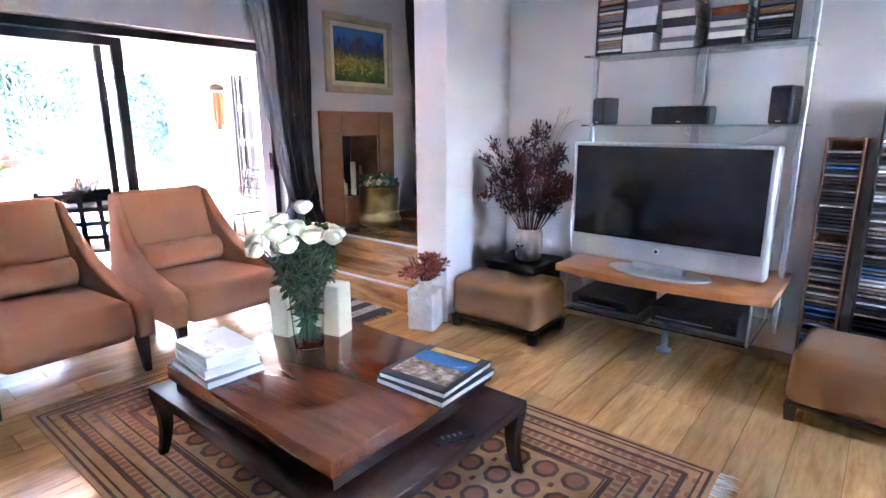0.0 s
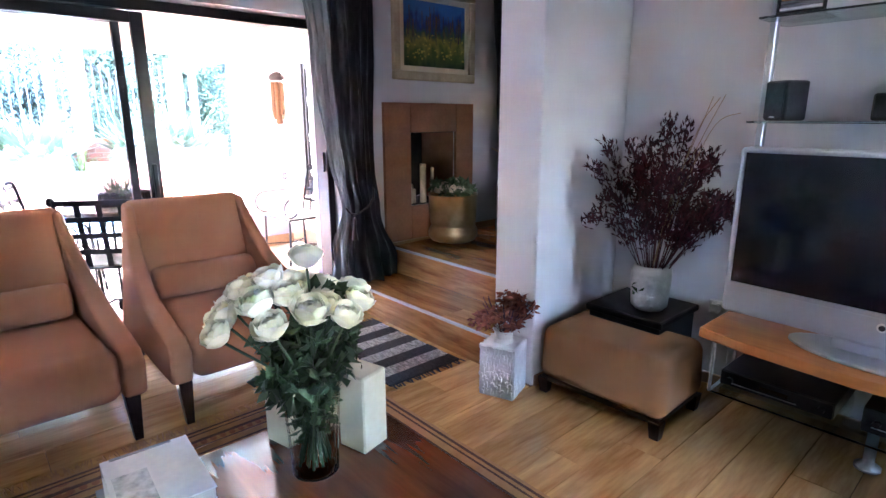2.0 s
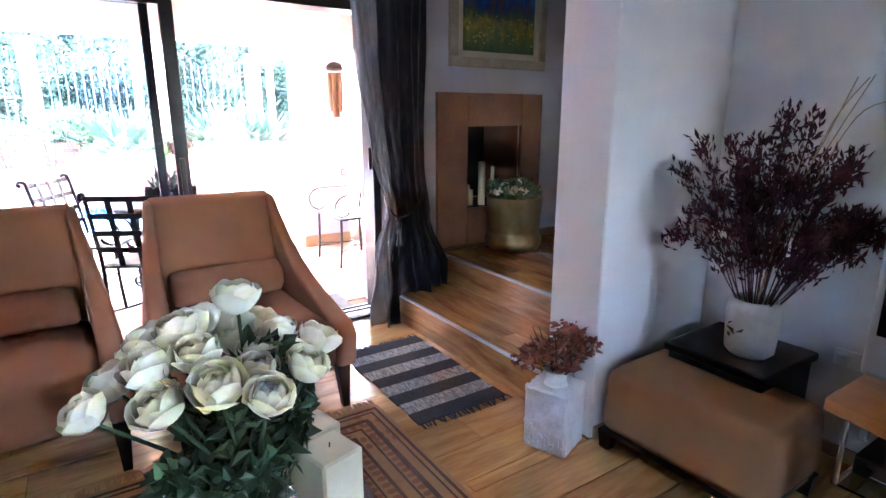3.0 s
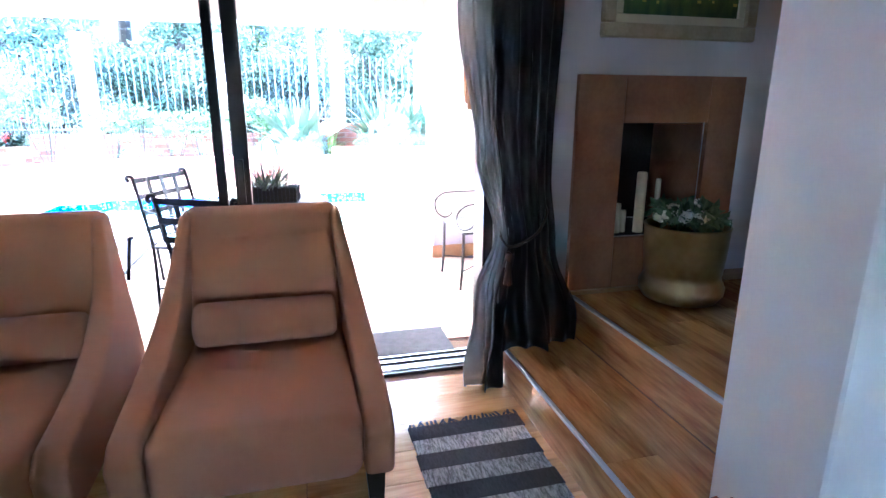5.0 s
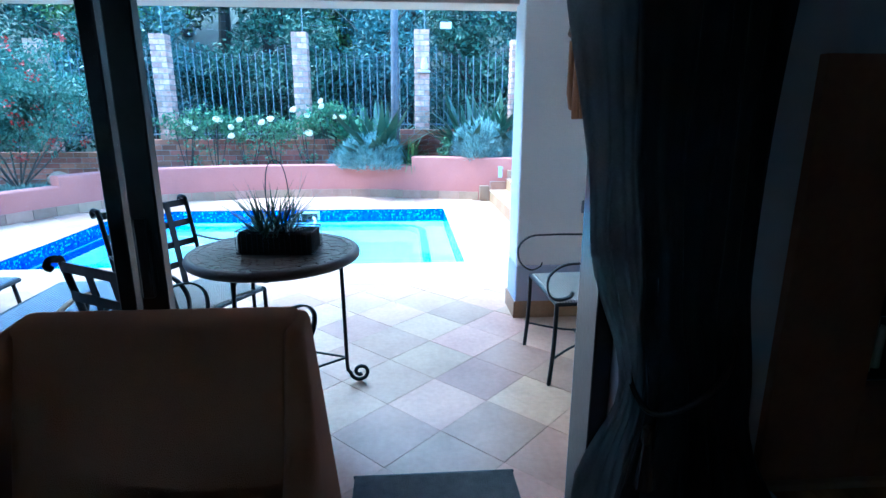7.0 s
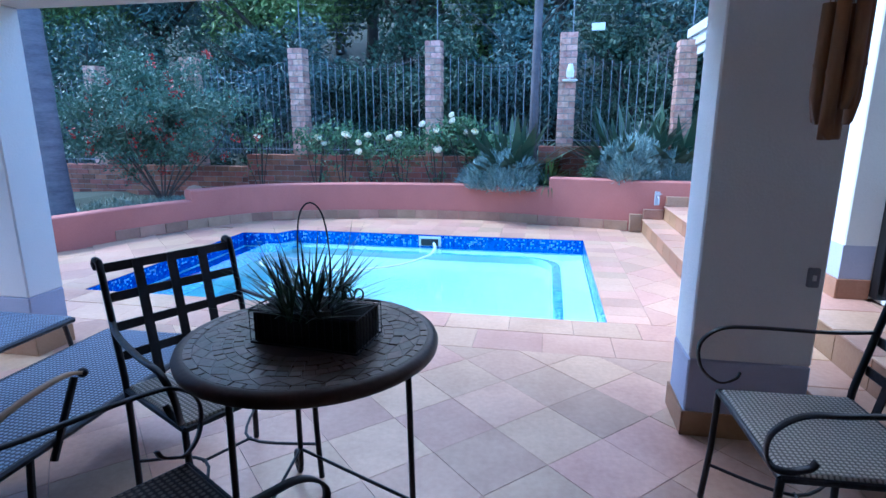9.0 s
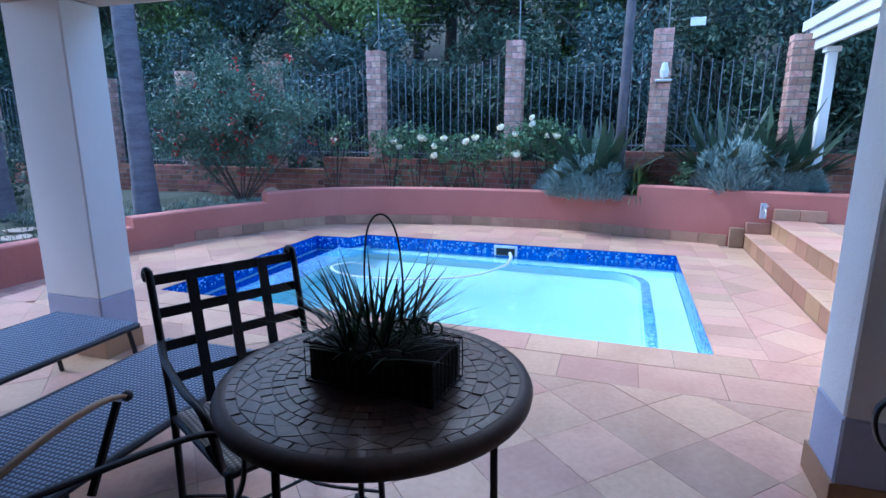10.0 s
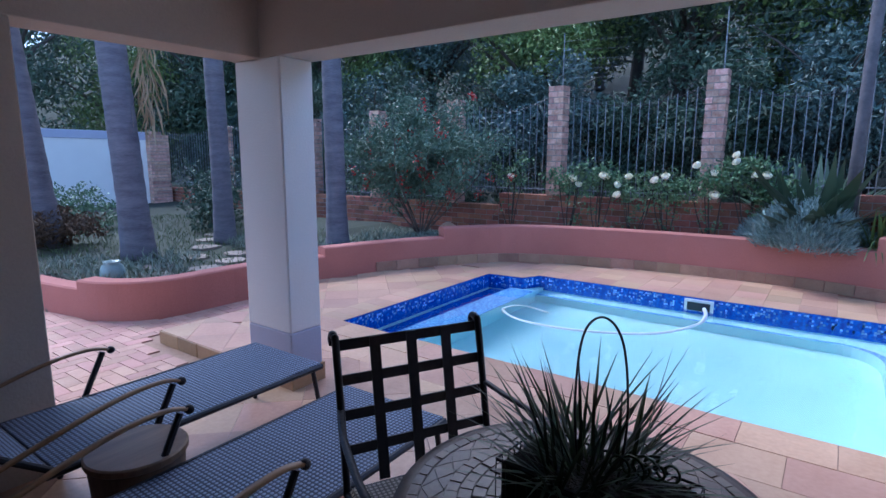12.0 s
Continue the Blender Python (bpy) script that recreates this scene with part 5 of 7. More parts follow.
part("tie_cord", tube(B(), arc([(-3.99, 2.97, 0.90), (-3.90, 2.97, 0.85), (-3.865, 2.91, 0.76), (-3.875, 2.80, 0.70), (-3.93, 2.765, 0.72), (-3.995, 2.76, 0.80)], 6), 0.007, 8), LEG, cu, "dark twisted tie cord", True)
part("tassel", lathe(B(), [(0.004, 0.16), (0.014, 0.15), (0.016, 0.12), (0.010, 0.11), (0.022, 0.0)], 12, (-3.868, 2.775, 0.52)), LEG, cu, "dark tassel")
rail = single("curtain_rail", rod(B(), (-3.95, 0.2, 2.56), (-3.95, 4.9, 2.56), 0.012, None, 10), BRONZE, "dark metal curtain rail under the ceiling", "curtain rail")
cu2 = thing("curtain", "dark velvet curtain tied back beside the fireplace", "curtain")
drape("velvet", cu2, CURTAIN, [(2.55, 4.20), (1.5, 4.28), (1.05, 4.36), (0.7, 4.28), (0.3, 4.24)], [(2.55, 4.75), (1.05, 4.62), (0.3, 4.72)], 2.55, lambda y: FLOOR_UP + 0.004, -3.93, 6, 0.045, 1.05, 3.1, 0.08)
part("tie_cord", tube(B(), arc([(-3.99, 4.30, 1.10), (-3.88, 4.40, 1.04), (-3.86, 4.52, 1.02), (-3.99, 4.62, 1.06)], 6), 0.009, 8), GILT, cu2, "twisted gold tie cord", True)
part("tassel", lathe(B(), [(0.004, 0.24), (0.02, 0.22), (0.022, 0.19), (0.016, 0.18), (0.035, 0.0)], 12, (-3.86, 4.36, 0.74)), GILT, cu2, "gold tassel")

# ---- ground, pool, paving ----
PX0, PX1, PY0, PY1 = -10.36, -7.6, -1.43, 2.79
WATER = -0.13


WALL_LINE = arc([(-6.25, -4.7, 0), (-6.35, -4.0, 0), (-6.52, -3.4, 0), (-6.95, -3.08, 0), (-7.8, -3.05, 0), (-8.75, -2.79, 0), (-9.5, -2.55, 0), (-10.3, -2.12, 0),
                 (-10.97, -1.55, 0), (-11.38, -0.4, 0), (-11.52, 0.7, 0), (-11.50, 1.7, 0), (-11.28, 2.6, 0), (-11.08, 3.56, 0), (-10.99, 4.2, 0), (-10.97, 4.9, 0)], 5)


def behind_wall(x, y):
    """How far a place lies outside the pink wall (negative inside)."""
    best, sign = 1e9, 1
    for a, b in zip(WALL_LINE, WALL_LINE[1:]):
        dx, dy = b.x - a.x, b.y - a.y
        t = max(0, min(1, ((x - a.x) * dx + (y - a.y) * dy) / (dx * dx + dy * dy)))
        d = math.hypot(x - a.x - t * dx, y - a.y - t * dy)
        if d < best:
            best, sign = d, 1 if dx * (y - a.y) - dy * (x - a.x) > 0 else -1
    return best * sign


def land(x, y):
    """Height of the garden ground."""
    if x > -12.6 and y > -4.7:
        d = behind_wall(x, y)
        if d < 0.2 or x > -6.2:
            return -0.16
        bed = 0.20 + 0.24 * smooth(-3.5, -1.5, y) if y < 3.6 else 0.44
        return bed - 0.05
    if x > -6.3:
        return -0.13
    rise = smooth(-13.0, -40.0, x) * 10 if x < -13 else 0
    far = smooth(-16, -40, y) * 7 if y < -16 else 0
    farn = smooth(8, 30, y) * 6 if y > 8 else 0
    base = 0.2 if y < -4.0 else 0.35
    return base + rise + far + farn + 0.05 * noise.noise(Vector((x * 0.7, y * 0.7, 0)))


def steps_between(a, b, step):
    n = max(1, round((b - a) / step))
    return [a + (b - a) * k / n for k in range(n + 1)]


gx = [-400, -150, -80, -55] + steps_between(-42, -14, 1.4) + steps_between(-13, -4.45, 0.24) + [-2, 2, 40, 300]
gy = [-400, -120, -60, -40] + steps_between(-30, -6, 1.2) + steps_between(-5, 5, 0.24) + steps_between(6.5, 30, 2.0) + [60, 300]
verts, faces = [], []
for x in gx:
    for y in gy:
        verts.append((x, y, land(x, y)))
ny = len(gy)
for i in range(len(gx) - 1):
    for j in range(ny - 1):
        cx, cy = (gx[i] + gx[i + 1]) / 2, (gy[j] + gy[j + 1]) / 2
        if PX0 - 0.25 < cx < PX1 + 0.25 and PY0 - 0.25 < cy < PY1 + 0.25:
            continue
        if -4.5 < cx < 2.1 and -2.3 < cy < 6.5:
            continue
        faces.append((i * ny + j, (i + 1) * ny + j, (i + 1) * ny + j + 1, i * ny + j + 1))
ground = raw("ground", verts, faces, SOIL)
tagged(ground, "dark garden soil and grass that rises to a wooded slope", "ground", kind="structure")

# retaining wall in terracotta pink, stepped in height
WALLFOOT = surf("brown_pink_wall_foot_tile", (0.28, 0.155, 0.095), (0.42, 0.255, 0.165), 6, 0.5, 0.15, piece=0.24)
pw = thing("garden_wall", "low curved garden wall in terracotta pink plaster", "garden wall", kind="structure")


def wall_height(p):
    if p.y > 2.35:
        return 0.64
    if p.x < -10.15:
        return 0.50
    if p.x < -8.62:
        return 0.37
    if p.x < -6.60 or p.y > -3.75:
        return 0.27
    return 0.19


runs, last = [], None
fine = []
for a, b in zip(WALL_LINE, WALL_LINE[1:]):
    for k in range(4):
        fine.append(a.lerp(b, k / 4))
fine.append(WALL_LINE[-1])
for p in fine:
    h = wall_height(p)
    if h != last:
        if runs:
            runs[-1][1].append(p)
        runs.append((h, []))
        last = h
    runs[-1][1].append(p)
for h, pts in runs:
    if len(pts) < 2:
        continue
    sec = []
    for i, p in enumerate(pts):
        d = (pts[min(i + 1, len(pts) - 1)] - pts[max(i - 1, 0)]).normalized()
        nrm = Vector((-d.y, d.x, 0))
        q = p + nrm * 0.2
        sec.append([(p.x, p.y, -0.16), (p.x, p.y, h - 0.015), (p.x + nrm.x * 0.015, p.y + nrm.y * 0.015, h), (q.x - nrm.x * 0.015, q.y - nrm.y * 0.015, h), (q.x, q.y, h - 0.015), (q.x, q.y, -0.16)])
    part("wall_section", loft(B(), sec), PINK, pw)
# tile skirting along its foot
foot, acc = [fine[0]], 0.0
for a, b in zip(fine, fine[1:]):
    acc += (b - a).length
    if acc > 0.27:
        foot.append(b)
        acc = 0.0
for a, b in zip(foot, foot[1:]):
    if (a.x > -9.2 and a.y < 0) or b.y > 3.55:
        continue
    d = b - a
    u = d.normalized()
    nrm = Vector((u.y, -u.x, 0))
    q = B()
    m = Matrix.Translation(a.lerp(b, 0.5) + nrm * 0.010) @ Matrix.Rotation(math.atan2(u.y, u.x), 4, "Z")
    box(q, -d.length / 2 + 0.004, -0.008, 0, d.length / 2 - 0.004, 0.008, 0.12, 0.0, m)
    part("tile", q, WALLFOOT, pw)

for x0, y0, z0, x1, y1, z1 in ((-11.10, 3.40, 0.0, -11.02, 3.545, 0.22), (-11.07, 3.555, 0.172, -10.985, 3.79, 0.29), (-11.03, 3.81, 0.342, -10.955, 4.05, 0.46), (-11.03, 4.055, 0.342, -10.945, 4.30, 0.46)):
    part("tile", box(B(), x0, y0, z0, x1, y1, z1, 0.002), WALLFOOT, pw)

# pool
pool = thing("pool", "swimming pool with blue mosaic border and pale turquoise floor", "pool", kind="structure")
POOL = [(PX1, PY0), (PX1, PY1), (PX0, PY1), (PX0, -0.86), (-10.12, -0.98), (-10.08, PY0)]
bm = B()
n = len(POOL)
for k in range(n):
    (ax, ay), (bx, by) = POOL[k], POOL[(k + 1) % n]
    q = [bm.verts.new(v) for v in ((ax, ay, -0.004), (bx, by, -0.004), (bx, by, -0.30), (ax, ay, -0.30))]
    bm.faces.new(q)
part("mosaic_band", bm, POOLBLUE, pool, "blue mosaic tile band at the waterline")
bm = B()
for k in range(n):
    (ax, ay), (bx, by) = POOL[k], POOL[(k + 1) % n]
    q = [bm.verts.new(v) for v in ((ax, ay, -0.30), (bx, by, -0.30), (bx, by, -0.66), (ax, ay, -0.66))]
    bm.faces.new(q)
bm.faces.new([bm.verts.new((x, y, -0.62)) for x, y in POOL])
part("basin", bm, POOLPALE, pool, "pale turquoise plastered basin")
part("bench", box(B(), PX0 + 0.02, PY0 + 0.30, -0.64, PX1 - 0.02, PY0 + 0.62, -0.17), POOLPALE, pool)
part("bench_back", box(B(), PX0 + 0.02, PY0 + 0.02, -0.64, PX1 - 0.02, PY0 + 0.298, -0.36), POOLBLUE, pool, "deep blue mosaic behind the bench")
part("bench_mosaic", box(B(), PX0 + 0.28, PY0 + 0.30, -0.17, PX1 - 0.02, PY0 + 0.62, -0.155), LEDGEBLUE, pool, "blue mosaic on the shallow bench")
def ledge_line(d, r=0.42):
    """Inner edge of the underwater ledge, set in by d, with a rounded corner."""
    cx, cy = PX0 + 0.18 + r, 2.52 - r
    pts = [(PX1 - 0.02, 2.52 - d)]
    pts += [(cx + (r - 0.45 * d) * math.cos(t), cy + (r - d) * math.sin(t)) for t in [math.pi / 2 * (1 + k / 8) for k in range(9)]]
    return pts + [(PX0 + 0.18 + 0.45 * d, PY0 + 0.62)]


def strip(bm, outer, inner, z0, z1):
    secs = [[(a[0], a[1], z0), (b[0], b[1], z0), (b[0], b[1], z1), (a[0], a[1], z1)] for a, b in zip(outer, inner)]
    return loft(bm, secs)


rim_line = [(PX1 - 0.02, PY1 - 0.01)] + [(PX0 + 0.01, PY1 - 0.01 - 0.6 * k / 8) for k in range(9)] + [(PX0 + 0.01, PY0 + 0.62)]
part("ledge", strip(B(), rim_line, ledge_line(0.10), -0.64, -0.34), POOLPALE, pool, "pale underwater ledge")
part("ledge_mosaic", strip(B(), ledge_line(0.0), ledge_line(0.085), -0.339, -0.332), LEDGEBLUE, pool, "blue mosaic edge of the underwater ledge")
# lighter mosaic chips in the bands
CHIP = surf("pale_mosaic_chips", (0.10, 0.30, 0.75), (0.45, 0.65, 0.95), 40, 0.2, 0.0, island=0.4)
crng = random.Random(9)
verts, faces = [], []
for k in range(n):
    (ax, ay), (bx, by) = POOL[k], POOL[(k + 1) % n]
    ln = math.hypot(bx - ax, by - ay)
    ux, uy = (bx - ax) / ln, (by - ay) / ln
    nx, nyy = uy, -ux
    if (nx * (-8.9 - ax) + nyy * (0.7 - ay)) < 0:
        nx, nyy = -nx, -nyy
    for i in range(int(ln * 70)):
        s, z = crng.uniform(0.02, ln - 0.04), -0.02 - 0.022 * crng.randrange(0, 5)
        s = round(s / 0.022) * 0.022
        o = len(verts)
        for ds, dz in ((0, 0), (0.019, 0), (0.019, -0.019), (0, -0.019)):
            verts.append((ax + ux * (s + ds) + nx * 0.0015, ay + uy * (s + ds) + nyy * 0.0015, z + dz))
        faces.append((o, o + 1, o + 2, o + 3))
raw("mosaic_chips", verts, faces, CHIP, pool, "small pale blue mosaic chips")["kind"] = "stuff"
# water surface
m, nn, ll, pp = nodes_of("pool_water")
pp.inputs["Base Color"].default_value = (0.80, 0.95, 0.97, 1)
pp.inputs["Transmission Weight"].default_value, pp.inputs["Roughness"].default_value, pp.inputs["IOR"].default_value = 1, 0.02, 1.33
wv = nn.new("ShaderNodeTexNoise")
wv.inputs["Scale"].default_value, wv.inputs["Detail"].default_value = 3.5, 3
wg = nn.new("ShaderNodeNewGeometry")
ll.new(wg.outputs["Position"], wv.inputs[0])
wb = nn.new("ShaderNodeBump")
wb.inputs["Strength"].default_value, wb.inputs["Distance"].default_value = 0.12, 0.03
ll.new(wv.outputs[0], wb.inputs["Height"])
ll.new(wb.outputs[0], pp.inputs["Normal"])
WATERMAT = m
bm = B()
bm.faces.new([bm.verts.new((x, y, WATER)) for x, y in POOL])
w = part("water", bm, WATERMAT, pool, "clear turquoise pool water")
bmesh_up = w.data.polygons[0].normal.z
if bmesh_up < 0:
    w.data.flip_normals()
w.visible_shadow = False
sk = part("skimmer", box(B(), PX0 + 0.002, 0.80, -0.17, PX0 + 0.02, 1.08, -0.02, 0.003), WHITEP, pool, "white skimmer frame")
part("skimmer_mouth", box(B(), PX0 + 0.02, 0.83, -0.15, PX0 + 0.024, 1.05, -0.05), BLACK, sk, "dark skimmer mouth")
hose = single("pool_hose", tube(B(), arc([(PX0 + 0.05, 1.0, -0.10), (PX0 + 0.25, 1.05, -0.125), (-9.75, 1.02, -0.135), (-9.25, 0.75, -0.135), (-8.95, 0.15, -0.135), (-8.95, -0.4, -0.14), (-9.2, -0.72, -0.15), (-9.45, -0.62, -0.16), (-9.4, -0.3, -0.2)], 8), 0.019, 8), WHITEP, "white floating hose of the pool cleaner", "pool hose", smooth=True)

# patio paving: diagonal tiles near the house, straight coping round the pool
paving = thing("pavement", "terracotta and sandstone coloured patio tiles", "pavement", kind="structure")
part("bed", box(B(), -7.32, -1.05, -0.15, -4.46, 3.56, -0.010), GROUT, paving)
part("bed", box(B(), PX1 + 0.01, -2.45, -0.15, -7.32, 3.56, -0.010), GROUT, paving)
part("bed", box(B(), -11.6, PY1 + 0.01, -0.15, PX1 + 0.01, 3.56, -0.010), GROUT, paving)
part("bed", box(B(), -11.6, -1.9, -0.15, PX0 - 0.01, PY1 + 0.01, -0.010), GROUT, paving)
part("bed", box(B(), -10.3, -2.45, -0.15, PX1 + 0.01, PY0 - 0.01, -0.010), GROUT, paving)
part("bed", box(B(), -10.3, -2.9, -0.15, -7.9, -2.45, -0.010), GROUT, paving)
part("bed", box(B(), -7.32, -2.45, -0.15, -6.52, -1.05, -0.010), GROUT, paving)
bm = B()
prism(bm, [(PX0 - 0.01, PY0 - 0.01), (-10.092, PY0 - 0.01), (-10.132, -0.99), (PX0 - 0.01, -0.875)], -0.15, -0.012)
part("bed", bm, GROUT, paving)
tiles, rest = [], []
S = 0.335


def lay(poly, z=0.0, far=False):
    """One tile cut to its outline."""
    if len(poly) < 3:
        return
    area = abs(sum(p[0] * q[1] - q[0] * p[1] for p, q in zip(poly, poly[1:] + poly[:1]))) / 2
    if area < 0.004:
        return
    cx, cy = sum(p[0] for p in poly) / len(poly), sum(p[1] for p in poly) / len(poly)
    if behind_wall(cx, cy) > -0.02:
        return
    k = 1 - 0.0026 / math.sqrt(area)
    poly = [(cx + (x - cx) * k, cy + (y - cy) * k) for x, y in poly]
    (rest if far else tiles).append((poly, z))


c, s = math.cos(radians(45)), math.sin(radians(45))
for i in range(-30, 30):
    for j in range(-30, 30):
        px, py = -5.4 + (i * c - j * s) * S, 1.2 + (i * s + j * c) * S
        sq = [(px + (u * c - v * s) * S / 2, py + (u * s + v * c) * S / 2) for u, v in ((-1, -1), (1, -1), (1, 1), (-1, 1))]
        lay(clip_rect(sq, -7.0, -1.05, -4.47, 3.54))
        lay(clip_rect(sq, -10.3, -2.45, -7.0, PY0 - 0.3), far=True)
        lay(clip_rect(sq, -10.3, -3.0, -7.9, -2.45), far=True)
        lay(clip_rect(sq, PX0, PY1 + 0.3, PX1, 3.54), far=True)
        lay(clip_rect(sq, -7.0, -2.45, -6.52, -1.05), far=True)
# coping tiles round the pool
for i in range(13):
    y0 = -1.75 + 0.43 * i
    if y0 < 3.5:
        lay(clip_rect([(PX1 + 0.0, y0), (-7.32, y0), (-7.32, y0 + 0.43), (PX1, y0 + 0.43)], -12, -1.75, -4, 3.54))
        lay(clip_rect([(-7.315, y0 - 0.2), (-7.0, y0 - 0.2), (-7.0, y0 + 0.23), (-7.315, y0 + 0.23)], -12, -1.75, -4, 3.54), far=True)
for i in range(40):
    y0 = -2.4 + 0.3 * i
    for a, b in ((PX0 - 0.3, PX0), (PX0 - 0.6, PX0 - 0.3), (PX0 - 0.9, PX0 - 0.6), (PX0 - 1.2, PX0 - 0.9)):
        lay(clip_rect([(a, y0), (b, y0), (b, y0 + 0.3), (a, y0 + 0.3)], -12, -2.4, -4, 3.54), far=True)
for i in range(14):
    x0 = PX0 + 0.2 * i
    lay(clip_rect([(x0, PY1), (x0 + 0.2, PY1), (x0 + 0.2, PY1 + 0.3), (x0, PY1 + 0.3)], PX0, PY1, PX1, 3.5), far=True)
    lay(clip_rect([(x0, PY0 - 0.3), (x0 + 0.2, PY0 - 0.3), (x0 + 0.2, PY0), (x0, PY0)], PX0, -3, PX1, PY0), far=True)
for q in ([(PX0, PY0), (-10.09, PY0), (-10.13, -0.99), (PX0, -0.87)],):
    lay(q, far=True)
tiles.sort(key=lambda t: (sum(p[0] for p in t[0]) / len(t[0]) + 4.4) ** 2 + (sum(p[1] for p in t[0]) / len(t[0]) - 1.5) ** 2)
rest += tiles[290:]
trng = random.Random(4)
for poly, z in tiles[:290]:
    cx, cy = sum(p[0] for p in poly) / len(poly), sum(p[1] for p in poly) / len(poly)
    ob = part("tile", prism(B(), [(x - cx, y - cy) for x, y in poly], -0.012, trng.uniform(-0.001, 0.001)), TILE, paving)
    ob.location = (cx, cy, z)
verts, faces = [], []
for poly, z in rest:
    o, k = len(verts), len(poly)
    verts += [(x, y, z) for x, y in poly] + [(x, y, z - 0.012) for x, y in poly]
    area = sum(p[0] * q[1] - q[0] * p[1] for p, q in zip(poly, poly[1:] + poly[:1]))
    top = tuple(range(o, o + k))
    faces.append(top if area > 0 else top[::-1])
    for a in range(k):
        b = (a + 1) % k
        faces.append((o + a, o + k + a, o + k + b, o + b))
raw("tiles", verts, faces, TILE_R, paving, "terracotta tiles round the pool")["kind"] = "stuff"

# herringbone brick paving, a step lower
pav = thing("paving_brick", "pinkish brick paving laid in herringbone", "pavement", kind="structure")
part("bed", box(B(), -6.52, -6.5, -0.16, -4.46, -1.05, -0.112), GROUT, pav)
part("bed", box(B(), -7.9, -3.3, -0.16, -6.52, -2.452, -0.112), GROUT, pav)
for k in range(5):
    part("edge_tile", box(B(), -6.519, -2.45 + 0.28 * k + 0.003, -0.112, -6.507, -2.45 + 0.28 * (k + 1) - 0.003, -0.004, 0.002), SKIRT, pav)
    part("edge_tile", box(B(), -6.51 - 0.28 * (k + 1) + 0.003, -2.464, -0.112, -6.51 - 0.28 * k - 0.003, -2.452, -0.004, 0.002), SKIRT, pav)
verts, faces = [], []
for i in range(-14, 24):
    for j in range(54):
        k = (i - j) % 4
        if k in (0, 3):
            x, y = -6.51 + 0.105 * i, -6.45 + 0.105 * j
            w, h = (0.21, 0.105) if k == 0 else (0.105, 0.21)
            if not (-7.88 < x and x + w < -4.47 and -6.4 < y and y + h < -1.06):
                continue
            if x < -6.5 and (y + h > -2.468 or behind_wall(x + w / 2, y + h / 2) > 0.05):
                continue
            o = len(verts)
            g = 0.003
            verts += [(x + g, y + g, -0.1), (x + w - g, y + g, -0.1), (x + w - g, y + h - g, -0.1), (x + g, y + h - g, -0.1)]
            verts += [(a, b, -0.112) for a, b, _ in verts[o:o + 4]]
            faces.append((o, o + 1, o + 2, o + 3))
            for k in range(4):
                faces.append((o + k, o + 4 + k, o + 4 + (k + 1) % 4, o + (k + 1) % 4))
raw("bricks", verts, faces, PAVER, pav, "pink paving bricks")["kind"] = "stuff"

# ---- patio things ----
mt = thing("door_mat", "dark grey fibre door mat outside the sliding door", "door mat", pose(-4.46, 2.34, 0.001))
part("mat", box(B(), -0.165, -0.30, 0, 0.165, 0.30, 0.014, 0.003), MATGREY, mt)
part("edge", box(box(B(), -0.172, -0.305, 0, -0.165, 0.305, 0.010), 0.165, -0.305, 0, 0.172, 0.305, 0.010), BLACK, mt, "dark bound edge")

# round mosaic table
TT = 0.72
ta = thing("patio_table", "round stone mosaic table on wrought-iron legs", "patio table", pose(-5.35, 1.634, 0))
part("rim", lathe(B(), [(0.33, 0), (0.38, 0), (0.392, 0.008), (0.395, 0.025), (0.388, 0.040), (0.372, 0.045), (0.364, 0.043), (0.33, 0.034)], 56, (0, 0, TT - 0.045)), SLATE_J, ta, "dark rounded stone rim", True)
part("slab", lathe(B(), [(0.36, 0), (0.366, 0.006), (0.366, 0.030)], 48, (0, 0, TT - 0.036)), SLATE_J, ta)
trg = random.Random(2)
def wedge(a0, a1, r0, r1, g=0.0014):
    out = []
    for r, aa in ((r0 + g, (a0, a1)), (r1 - g, (a1, a0))):
        for k, a in enumerate(aa):
            s2 = g / max(r, 0.02)
            out.append((r * math.cos(a + (s2 if a == a0 else -s2)), r * math.sin(a + (s2 if a == a0 else -s2))))
    return out
rings = [(0.338, 0.363, 56), (0.286, 0.338, 26), (0.256, 0.286, 50), (0.226, 0.256, 44), (0.196, 0.226, 38), (0.166, 0.196, 32)]
